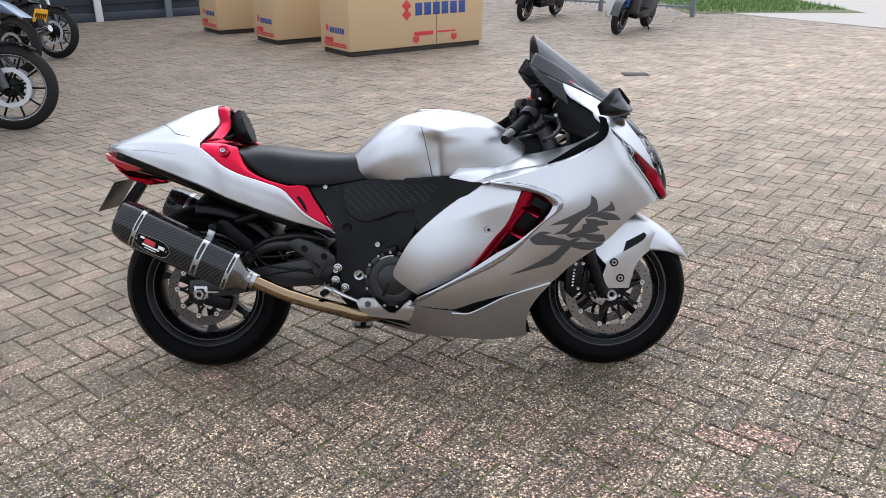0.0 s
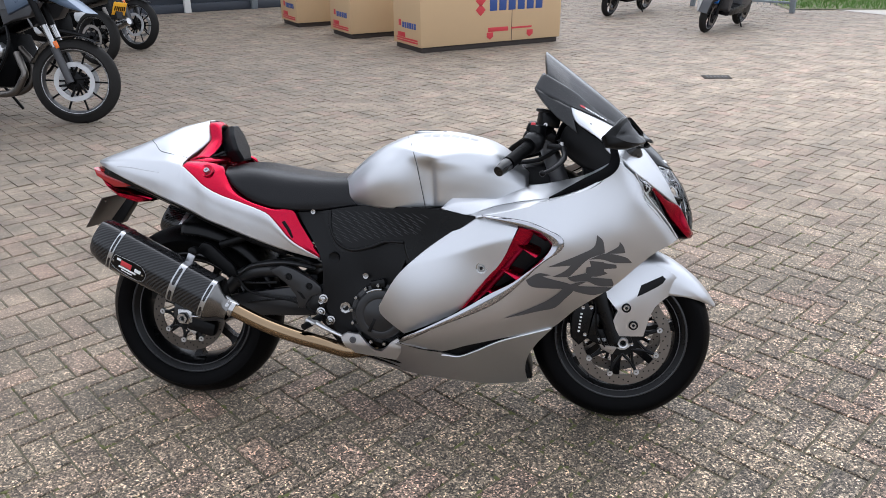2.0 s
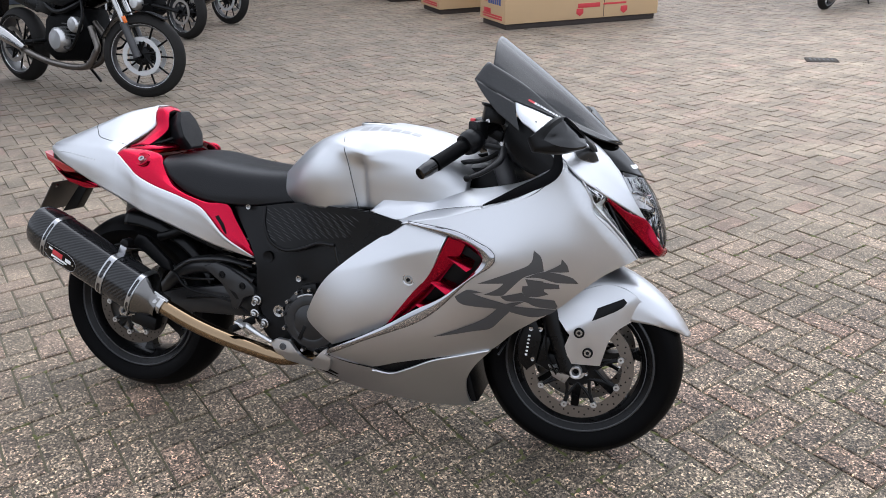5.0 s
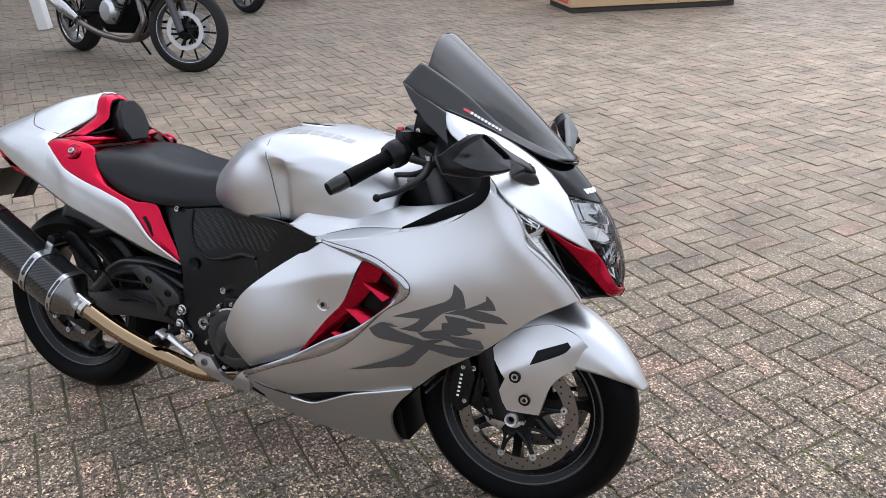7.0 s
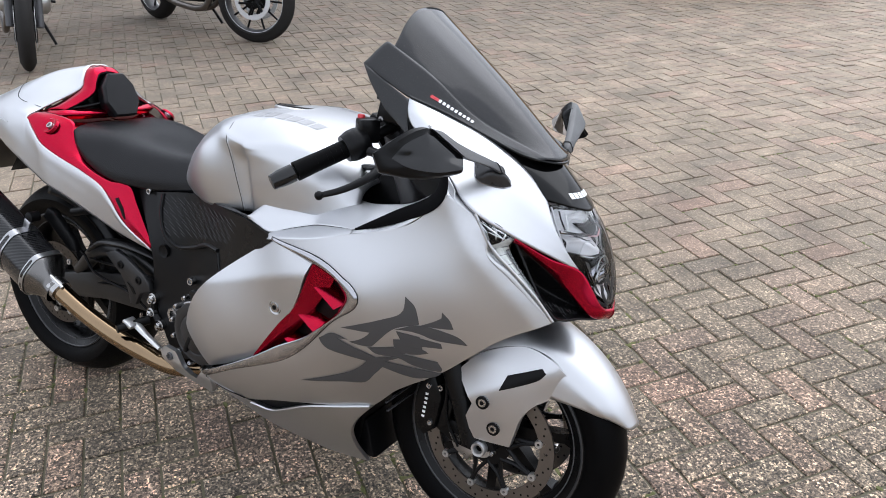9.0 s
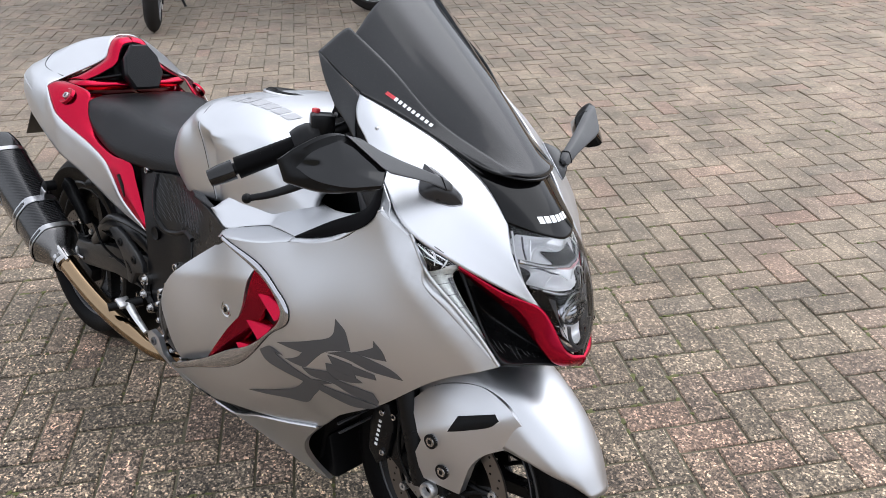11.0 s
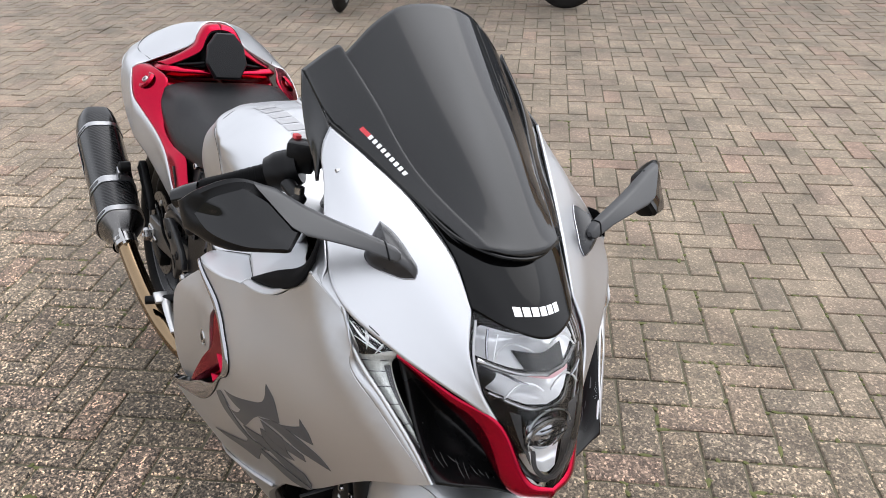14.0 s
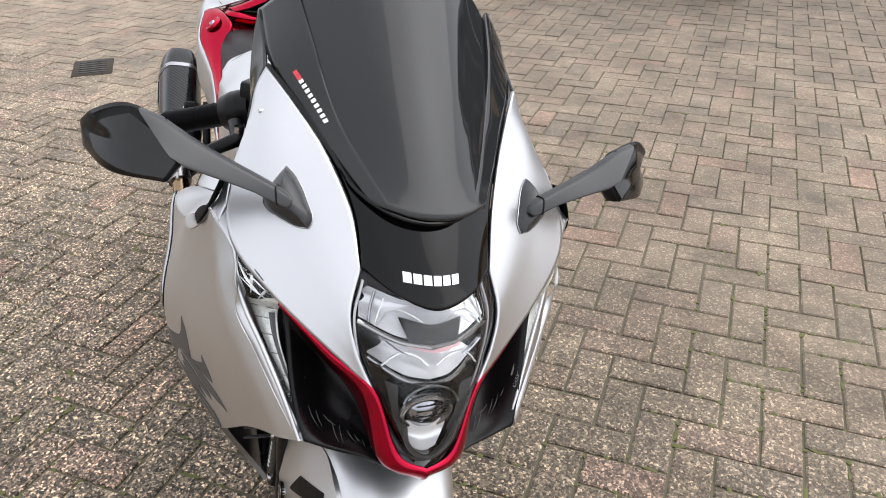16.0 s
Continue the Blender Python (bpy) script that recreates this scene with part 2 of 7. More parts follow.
ALLOY = material("cast_alloy", (0.55, 0.55, 0.55), 0.35, 0.9, 0.08, 12, 0.1, 400)
GRAPHITE = material("graphite_decal", (0.062, 0.062, 0.064), 0.45, 0.2, 0.06, 5)
PALE = material("pale_grey_decal", (0.37, 0.37, 0.38), 0.4, 0.2, 0.05, 5)
# a brownish reflection is painted into the dark plate back's colour
PLATEBACK = material("reflecting_plate_back", (0.075, 0.066, 0.054), 0.4, 0.1, 0.4, 14, 0.1, 200)
WHITE = material("white_print", (0.80, 0.80, 0.80), 0.5, 0.0, 0.05, 5)
REDINK = material("red_print", (0.55, 0.04, 0.05), 0.5, 0.0, 0.1, 5)
CLEAR = glass_material("clear_lens")
REFLECT = material("reflector_chrome", (0.93, 0.93, 0.93), 0.12, 0.4, 0.04, 30)
LAMPWHITE = material("lamp_reflector", (0.90, 0.90, 0.91), 0.16, 0.35, 0.05, 30)
# pink reflection on the lamp's chrome bar, painted as its own colour
PINKREFLECT = material("pink_lamp_reflection", (0.62, 0.36, 0.37), 0.3, 0.2, 0.25, 60)
CRYSTAL = material("cut_lens_reflector", (0.80, 0.81, 0.76), 0.16, 0.25, 0.5, 70, 0.8, 230)
REDLENS = material("red_lens", (0.35, 0.008, 0.012), 0.12, 0.0, 0.1, 30, coat=0.6)
ORANGE = material("amber_lens", (0.75, 0.16, 0.02), 0.25, 0.0, 0.1, 30, coat=0.4)
CARBON = carbon_material()
IRON = material("rusty_iron", (0.045, 0.036, 0.028), 0.8, 0.2, 0.4, 20, 0.4, 120, spec=0.25)
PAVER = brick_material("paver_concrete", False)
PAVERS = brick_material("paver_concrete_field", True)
CARD = material("corrugated_cardboard", (0.56, 0.39, 0.22), 0.8, 0.0, 0.08, 4, 0.1, 150)
BLUEINK = material("blue_print", (0.03, 0.07, 0.24), 0.6, 0.0, 0.12, 8)
PALLET = material("dark_pallet_wood", (0.045, 0.035, 0.03), 0.8, 0.0, 0.3, 9, 0.3, 120)
YELLOW = material("yellow_plate", (0.85, 0.42, 0.02), 0.45, 0.0, 0.05, 9)
DARKBLUE = material("dark_cladding", (0.035, 0.042, 0.055), 0.5, 0.0, 0.2, 3, 0.1, 60)
WHITEPAINT = material("white_paint", (0.72, 0.72, 0.70), 0.55, 0.0, 0.08, 6, 0.1, 120)
GREYPAINT = material("grey_painted_steel", (0.20, 0.23, 0.25), 0.5, 0.2, 0.12, 6, 0.1, 120)
SOIL = material("joint_soil", (0.106, 0.095, 0.060), 0.95, 0.0, 0.6, 1.6, 0.6, 160)
MOSS = material("joint_moss", (0.105, 0.11, 0.036), 0.95, 0.0, 0.5, 4, 0.8, 200)
CONCRETE = material("pale_concrete", (0.38, 0.345, 0.30), 0.85, 0.0, 0.12, 1.2, 0.2, 90)
GRASS = material("lawn_blades", (0.10, 0.20, 0.035), 0.7, 0.0, 0.4, 5, 0.0, 60)
BLUESTICK = material("blue_sticker", (0.02, 0.16, 0.55), 0.4, 0.0, 0.1, 9)
BLUEGREY = material("blue_grey_paint", (0.10, 0.135, 0.19), 0.3, 0.3, 0.08, 6)
WHITEDISC = material("pale_disc_lock", (0.50, 0.50, 0.50), 0.45, 0.3, 0.06, 15)


# ---- shape helpers ----
def link(name, verts, faces, mat, parent=None, label="", sharp=40, smooth=True):
    me = bpy.data.meshes.new(name)
    me.from_pydata([tuple(v) for v in verts], [], faces)
    me.materials.append(mat)
    if smooth:
        me.polygons.foreach_set("use_smooth", [True] * len(me.polygons))
        me.set_sharp_from_angle(angle=radians(sharp))
    ob = new(name, me)
    ob.parent = parent
    if label:
        ob["label"] = label
    return ob


def part(name, bm, mat, parent=None, label="", sharp=40):
    me = bpy.data.meshes.new(name)
    bmesh.ops.recalc_face_normals(bm, faces=bm.faces)
    bm.to_mesh(me)
    bm.free()
    me.materials.append(mat)
    me.polygons.foreach_set("use_smooth", [True] * len(me.polygons))
    me.set_sharp_from_angle(angle=radians(sharp))
    ob = new(name, me)
    ob.parent = parent
    if label:
        ob["label"] = label
    return ob


def thing(name, m, label, category, group="", kind=""):
    ob = new(name)
    ob.empty_display_size = 0.1
    ob.matrix_world = m
    return tagged(ob, label, category, group, kind)


def spline(pts, n, closed=False, corner=62):
    """Points along a Catmull-Rom curve through pts; sharp bends stay corners."""
    P = [np.array(p, float) for p in pts]
    k = len(P)
    segs = k if closed else k - 1

    def sharp(i):
        if not closed and i in (0, k - 1):
            return True
        a, b = P[i] - P[i - 1], P[(i + 1) % k] - P[i]
        c = a @ b / (np.linalg.norm(a) * np.linalg.norm(b) + 1e-12)
        return c < math.cos(radians(corner))

    lens = [np.linalg.norm(P[(i + 1) % k] - P[i]) for i in range(segs)]
    out = []
    for i in range(segs):
        p1, p2 = P[i], P[(i + 1) % k]
        p0 = 2 * p1 - p2 if sharp(i) else P[i - 1]
        p3 = 2 * p2 - p1 if sharp((i + 1) % k) else P[(i + 2) % k]
        if sharp(i) and not sharp((i + 1) % k):
            p0 = p1 - (p3 - p1) * 0.25 - (p2 - p1) * 0.4
        m = max(1, round(n * lens[i] / sum(lens)))
        l1, l0, l2 = lens[i] ** 0.5 + 1e-9, np.linalg.norm(p1 - p0) ** 0.5 + 1e-9, np.linalg.norm(p3 - p2) ** 0.5 + 1e-9
        m1 = l1 * ((p1 - p0) / l0 - (p2 - p0) / (l0 + l1)) + (p2 - p1)
        m2 = l1 * ((p3 - p2) / l2 - (p3 - p1) / (l2 + l1)) + (p2 - p1)
        for j in range(m):
            u = j / m
            out.append((2 * u**3 - 3 * u**2 + 1) * p1 + (u**3 - 2 * u**2 + u) * m1 + (3 * u**2 - 2 * u**3) * p2 + (u**3 - u**2) * m2)
    if not closed:
        out.append(P[-1])
    return out


def even(pts, n):
    """n points evenly spaced along a smooth curve through pts."""
    Q = np.array(spline(pts, 120))
    d = np.r_[0, np.cumsum(np.linalg.norm(np.diff(Q, axis=0), axis=1))]
    s = np.linspace(0, d[-1], n)
    return np.stack([np.interp(s, d, Q[:, i]) for i in range(Q.shape[1])], 1)


def matched(pts, n):
    """n points along a smooth curve, the given stations kept at even shares."""
    P = [np.array(p, float) for p in pts]
    k = len(P)
    out = []
    for s in np.linspace(0, k - 1, n):
        i = min(int(s), k - 2)
        u = s - i
        p1, p2 = P[i], P[i + 1]
        p0 = P[i - 1] if i else 2 * p1 - p2
        p3 = P[i + 2] if i + 2 < k else 2 * p2 - p1
        out.append(0.5 * (2 * p1 + (p2 - p0) * u + (2 * p0 - 5 * p1 + 4 * p2 - p3) * u * u + (3 * p1 - p0 - 3 * p2 + p3) * u**3))
    return np.array(out)


def loft(curves, nu=40, nv=24, mirror=False, stations=True, mid=lambda x: 0.0):
    """A smooth grid through curves that run side by side. mirror: the first curve lies on the middle plane, and the surface goes on beyond it."""
    C = [np.array(c, float) for c in curves]
    if mirror:
        C[0] = np.array([(x, mid(x), z) for x, y, z in C[0]])
        C = [np.array([(x, 2 * mid(x) - y, z) for x, y, z in c]) for c in C[:0:-1]] + C
    rows = [matched(c, nu) if stations else even(c, nu) for c in C]
    grid = np.array([matched([r[i] for r in rows], nv) for i in range(nu)])
    verts = grid.reshape(-1, 3)
    faces = [(i * nv + j, i * nv + j + 1, (i + 1) * nv + j + 1, (i + 1) * nv + j) for i in range(nu - 1) for j in range(nv - 1)]
    return verts, faces


def shell(verts, faces, thick):
    """A bmesh of the surface, with a thickness to its back."""
    bm = bmesh.new()
    vs = [bm.verts.new(tuple(v)) for v in verts]
    for f in faces:
        bm.faces.new([vs[i] for i in f])
    bmesh.ops.recalc_face_normals(bm, faces=bm.faces)
    if thick:
        bmesh.ops.solidify(bm, geom=list(bm.faces), thickness=thick)
    return bm


def plane_tps(pts):
    """A smooth height over a plane through a few given heights (x, z, height)."""
    P = np.array(pts, float)
    n, X = len(P), P[:, :2]

    def phi(r):
        return np.where(r > 0, r * r * np.log(np.maximum(r, 1e-9)), 0)

    K = phi(np.linalg.norm(X[:, None] - X[None], axis=2)) + np.eye(n) * 2e-4
    Q = np.c_[np.ones(n), X]
    s = np.linalg.solve(np.block([[K, Q], [Q.T, np.zeros((3, 3))]]), np.r_[P[:, 2], 0, 0, 0])
    return lambda x, z: float(phi(np.hypot(X[:, 0] - x, X[:, 1] - z)) @ s[:n] + s[n] + s[n + 1] * x + s[n + 2] * z)


def patch(outline, surf, off=0.0, step=0.014, thick=0.006, side=-1, crisp=62, roll=0.0025):
    """A panel cut out of a side surface by an outline in (x, z), with a rolled rim and a thickness."""
    per = sum(math.dist(outline[i], outline[i - 1]) for i in range(len(outline)))
    ring = spline(outline, int(per / (step * 0.6)), True, crisp)
    pts = [Vector((p[0], p[1])) for p in ring]
    n = len(pts)
    xs, zs = [p.x for p in pts], [p.y for p in pts]
    poly = np.array([(p.x, p.y) for p in pts])

    def inside(x, z):
        a, b = poly, np.roll(poly, -1, 0)
        hit = ((a[:, 1] > z) != (b[:, 1] > z)) & (x < (b[:, 0] - a[:, 0]) * (z - a[:, 1]) / (b[:, 1] - a[:, 1] + 1e-15) + a[:, 0])
        return hit.sum() % 2 == 1

    extra = []
    for i, x in enumerate(np.arange(min(xs), max(xs), step)):
        for z in np.arange(min(zs) + (i % 2) * step / 2, max(zs), step):
            if inside(x, z) and np.min(np.hypot(poly[:, 0] - x, poly[:, 1] - z)) > step * 0.55:
                extra.append(Vector((x, z)))
    v2, _, f2, *_ = mathutils.geometry.delaunay_2d_cdt(pts + extra, [(i, (i + 1) % n) for i in range(n)], [], 1, 1e-7)
    bm = bmesh.new()
    vs = [bm.verts.new((p.x, side * (surf(p.x, p.y) + off), p.y)) for p in v2]
    for f in f2:
        try:
            bm.faces.new([vs[i] for i in f])
        except ValueError:
            pass
    bmesh.ops.recalc_face_normals(bm, faces=bm.faces)
    if sum(f.normal.y for f in bm.faces) * side < 0:
        bmesh.ops.reverse_faces(bm, faces=bm.faces)
    rim = [e for e in bm.edges if e.is_boundary]
    made = bmesh.ops.extrude_edge_only(bm, edges=rim)["geom"]
    low = [g for g in made if isinstance(g, bmesh.types.BMVert)]
    for v in low:
        v.co.y -= side * thick
    return bm


def tube(path, radius, seg=16, n=None, caps=True, flat=1.0):
    """A round bar along a smooth path; radius may be a list."""
    P = even(path, n or max(2, 6 * len(path))) if len(path) > 2 else np.array(path, float)
    n = len(P)
    R = np.interp(np.linspace(0, 1, n), np.linspace(0, 1, len(radius)), radius) if isinstance(radius, (list, tuple)) else [radius] * n
    bm = bmesh.new()
    rings, ref = [], None
    for i in range(n):
        d = Vector(P[min(i + 1, n - 1)] - P[max(i - 1, 0)]).normalized()
        if ref is None:
            ref = d.cross(Vector((0, 0, 1)) if abs(d.z) < 0.9 else Vector((1, 0, 0))).normalized()
        ref = (ref - d * ref.dot(d)).normalized()
        up = d.cross(ref)
        rings.append([bm.verts.new(Vector(P[i]) + float(R[i]) * (math.cos(a) * ref + flat * math.sin(a) * up)) for a in (2 * math.pi * k / seg for k in range(seg))])
    for a, b in zip(rings, rings[1:]):
        for k in range(seg):
            bm.faces.new((a[k], a[(k + 1) % seg], b[(k + 1) % seg], b[k]))
    if caps:
        bm.faces.new(rings[0][::-1])
        bm.faces.new(rings[-1])
    return bm


def lathe(profile, seg=64, centre=(0, 0, 0), closed=False):
    """A turned body round the y axis from (radius, y) pairs."""
    bm = bmesh.new()
    rings = []
    for k in range(seg):
        a = 2 * math.pi * k / seg
        rings.append([bm.verts.new((centre[0] + r * math.cos(a), centre[1] + y, centre[2] + r * math.sin(a))) for r, y in profile])
    m = len(profile)
    for k in range(seg):
        a, b = rings[k], rings[(k + 1) % seg]
        for j in range(m if closed else m - 1):
            bm.faces.new((a[j], a[(j + 1) % m], b[(j + 1) % m], b[j]))
    return bm


def block(size, m=None, bevel=0.004, seg=2):
    bm = bmesh.new()
    bmesh.ops.create_cube(bm, size=1)
    bmesh.ops.scale(bm, vec=size, verts=bm.verts)
    if bevel:
        bmesh.ops.bevel(bm, geom=list(bm.edges), offset=bevel, segments=seg, profile=0.5, affect="EDGES")
    if m is not None:
        bmesh.ops.transform(bm, matrix=m, verts=bm.verts)
    return bm


def prism(outline, y0, y1, bevel=0.003, smooth_n=0):
    """An outline in (x, z) made solid from y0 to y1."""
    pts = spline(outline, smooth_n, True) if smooth_n else outline
    bm = bmesh.new()
    a = [bm.verts.new((p[0], y0, p[1])) for p in pts]
    b = [bm.verts.new((p[0], y1, p[1])) for p in pts]
    n = len(a)
    f0, f1 = bm.faces.new(a), bm.faces.new(b[::-1])
    for i in range(n):
        bm.faces.new((a[i], b[i], b[(i + 1) % n], a[(i + 1) % n]))
    bmesh.ops.recalc_face_normals(bm, faces=bm.faces)
    if bevel:
        bmesh.ops.bevel(bm, geom=list(f0.edges) + list(f1.edges), offset=bevel, segments=2, profile=0.5, affect="EDGES")
    return bm


def bolt(name, place, parent, r=0.009, depth=0.008, mat=None, side=-1, label=""):
    """A socket-head bolt whose head faces outward along y."""
    s = side
    prof = [(0.0001, s * depth * 0.35), (r * 0.5, s * depth * 0.35), (r * 0.52, s * depth * 0.95), (r * 0.85, s * depth), (r, s * depth * 0.7), (r, -s * 0.012)]
    return part(name, lathe(prof, 18, place), mat or STEEL, parent, label)


# ---- the yard: ground sheet and herringbone pavers ----
A_DIR, B_DIR = Vector((math.cos(radians(-39)), math.sin(radians(-39)), 0)), Vector((math.cos(radians(51)), math.sin(radians(51)), 0))
BRICK_0, UNIT, GAP = Vector((-0.067, 2.293, 0)), 0.1, 0.007
ground = link("ground", [(-400, -400, -.006), (400, -400, -.006), (400, 400, -.006), (-400, 400, -.006)], [(0, 1, 2, 3)], SOIL, smooth=False)
tagged(ground, "brown mossy soil bed under the pavers", "ground", kind="structure")


def brick_shape(lx, ly, gap=GAP, edge=.0045):
    """Vertices and faces of one paver, its top at z = 0, edges chamfered."""
    g, c, h = gap / 2, edge, .0035
    x0, x1, y0, y1 = g, lx - g, g, ly - g
    v = [(x0, y0, -.05), (x1, y0, -.05), (x1, y1, -.05), (x0, y1, -.05), (x0, y0, -h), (x1, y0, -h), (x1, y1, -h), (x0, y1, -h),
         (x0 + c, y0 + c, 0), (x1 - c, y0 + c, 0), (x1 - c, y1 - c, 0), (x0 + c, y1 - c, 0)]
    f = [(0, 1, 5, 4), (1, 2, 6, 5), (2, 3, 7, 6), (3, 0, 4, 7), (4, 5, 9, 8), (5, 6, 10, 9), (6, 7, 11, 10), (7, 4, 8, 11), (8, 9, 10, 11)]
    return v, f


def laid(x0, x1, y0, y1):
    """Corner, turn and size of every paver of the herringbone within a stretch of the plan."""
    out = []
    for m in range(-110, 111):
        for k in range(-220, 221):
            a, b = k + 2 * m, k - 2 * m
            for (oa, ob), (la, lb) in (((a, b), (2, 1)), ((a, b + 1), (1, 2))):
                mid = BRICK_0 + A_DIR * (oa + la / 2) * UNIT + B_DIR * (ob + lb / 2) * UNIT
                if x0 < mid.x < x1 and y0 < mid.y < y1:
                    out.append((BRICK_0 + A_DIR * oa * UNIT + B_DIR * ob * UNIT, la, lb, mid))
    return out


NEAR = (-0.85, 1.85, 1.25, 3.35)


def is_near(p):
    return NEAR[0] < p.x < NEAR[1] and NEAR[2] < p.y < NEAR[3]


field = laid(-9.5, 9.5, -4, 21)
rng = random.Random(4)
fv, ff = [], []
TURN = Matrix.Rotation(radians(-39), 3, "Z")
shapes = {(2, 1): brick_shape(.2, .1), (1, 2): brick_shape(.1, .2)}
far_shapes = {(2, 1): brick_shape(.2, .1, .0045, .002), (1, 2): brick_shape(.1, .2, .0045, .002)}
for corner, la, lb, mid in field:
    if is_near(mid):
        continue
    v, f = (far_shapes if mid.y > 4.3 or mid.x < -2.4 or mid.x > 2.6 else shapes)[(la, lb)]
    dz, tx, ty = rng.gauss(0, .0012), rng.gauss(0, .008), rng.gauss(0, .008)
    n = len(fv)
    for p in v:
        q = TURN @ Vector(p) + corner
        fv.append((q.x, q.y, p[2] + dz + tx * (p[0] - .1) + ty * (p[1] - .1)))
    ff += [tuple(i + n for i in face) for face in f]
pavement = thing("pavement", Matrix.Identity(4), "herringbone yard of weathered grey and pinkish concrete pavers", "pavement", kind="structure")
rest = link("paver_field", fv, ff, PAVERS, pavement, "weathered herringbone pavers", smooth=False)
rest["kind"] = "stuff"

# moss tufts in the joints
bm = bmesh.new()
for corner, la, lb, mid in field:
    if -1.5 < mid.x < 4 and .8 < mid.y < 6 and noise.noise(mid * 1.3) > -.05:
        for k in range(rng.randint(2, 6) if mid.x > .4 and mid.y < 3.6 else rng.randint(1, 4)):
            along = rng.random()
            p = corner + (A_DIR * la * along if rng.random() < .5 else B_DIR * lb * along) * UNIT
            r = rng.uniform(.004, .0085)
            mt = Matrix.Translation((p.x, p.y, -.005)) @ Matrix.Rotation(rng.random() * 6, 4, "Z") @ Matrix.Diagonal((rng.uniform(1, 3.5), 1, .9, 1))
            bmesh.ops.create_icosphere(bm, subdivisions=1, radius=r, matrix=mt)
moss = part("joint_moss", bm, MOSS, pavement, "green moss in the joints")
moss["kind"] = "stuff"

# pale concrete apron beyond the pavers, grass verge
apron = link("road", [(5.5, 16.9, .006), (7.8, 13.2, .006), (60, 13, .006), (60, 80, .006), (4.5, 80, .006), (4.5, 22, .006)], [(0, 1, 2, 3, 4, 5)], CONCRETE, smooth=False)
tagged(apron, "pale sunlit concrete road beyond the yard", "road", kind="structure")
gv, gf = [], []
for k in range(5200):
    u, w = rng.random(), rng.random()
    x, y = 5.1 + 3.4 * u, 16.4 + 4.5 * w
    if x - 5.1 > 2.3 - .1 * w and w < .1:
        continue
    hgt, wd, an = rng.uniform(.04, .13), rng.uniform(.006, .014), rng.random() * 6.28
    dx, dy = math.cos(an) * wd, math.sin(an) * wd
    n = len(gv)
    gv += [(x - dx, y - dy, 0), (x + dx, y + dy, 0), (x + rng.gauss(0, .03), y + rng.gauss(0, .03), hgt)]
    gf.append((n, n + 1, n + 2))
tagged(link("grass", gv, gf, GRASS, smooth=False), "bright green grass verge beside the road", "grass", kind="stuff")
soil_bank = link("verge", [(5.0, 16.3, .012), (8.6, 16.3, .012), (8.6, 21, .012), (5.0, 21, .012)], [(0, 1, 2, 3)], MOSS, smooth=False)
tagged(soil_bank, "mossy ground of the grass verge", "verge", kind="structure")


# drain covers
def drain(x, y):
    d = thing("drain_cover", pose(x, y, 0), "small dark iron drain cover set in the pavers", "drain cover", "drain covers")
    part("frame", block((.30, .22, .012), pose(0, 0, -.001), .004), IRON, d)
    for k in range(6):
        part("slot", block((.016, .15, .006), pose(-.10 + .04 * k, 0, .0035), .001), MATT, d)
    return d


drain(2.24, 9.05)
drain(-3.29, 1.94)


# ---- motorcycle crates ----
def crate(x, y, turn, label):
    """A tall cardboard crate on a dark pallet; x, y: its near corner."""
    L, D, H = 2.22, .80, 1.22
    c = thing("crate", pose(x, y, 0, 0, 0, turn), label, "crate", "motorcycle crates")
    part("pallet", block((L - .06, D - .06, .075), pose(L / 2, D / 2, .0375), .006), PALLET, c)
    body = part("carton", block((L, D, H - .07), pose(L / 2, D / 2, .07 + (H - .07) / 2), .008), CARD, c, "tan corrugated carton")
    part("seam", block((.008, .003, H - .09), pose(L * .63, -.0008, .07 + (H - .07) / 2), 0), PALLET, body)
    # long face: blue letter blocks, red mark, red bars and shields
    for k in range(6):
        part("letter_block", block((.115, .003, .165), pose(1.10 + k * .148, -.001, .56), .001), BLUEINK, body)
    for dx, dz in ((0, .045), (0, -.045)):
        part("red_mark", block((.11, .003, .11), pose(.90 + dx, -.001, .555 + dz * 1.3, 0, 45, 0), .001), REDINK, body)
    part("red_bar", block((.32, .003, .055), pose(1.18, -.001, .235), .001), REDINK, body)
    part("red_bar", block((.34, .003, .024), pose(1.56, -.001, .24), .001), REDINK, body)
    for dx in (1.05, 1.70):
        part("red_shield", prism([(dx - .05, .20), (dx + .05, .20), (dx + .05, .14), (dx, .105), (dx - .05, .14)], -.0025, .001, .0005), REDINK, body)
    # short face
    for k in range(6):
        part("letter_block", block((.003, .052, .075), pose(-.001, .50 - k * .068, .32), .001), BLUEINK, body)
    part("red_mark", block((.003, .07, .08), pose(-.001, .60, .34), .001), REDINK, body)
    part("red_bar", block((.003, .22, .06), pose(-.001, .56, .19), .001), REDINK, body)
    part("red_bar", block((.003, .62, .022), pose(-.001, .40, .145), .001), REDINK, body)
    part("red_bar", block((.003, .60, .022), pose(-.001, .39, .115), .001), REDINK, body)
    return c


crate(-1.211, 10.363, 35.9, "tall tan cardboard crate with blue and red print, fully seen")
crate(-2.42, 11.60, 35.9, "tall tan cardboard crate with blue and red print")
crate(-3.60, 12.85, 35.9, "tall tan cardboard crate with blue and red print, beside the building")


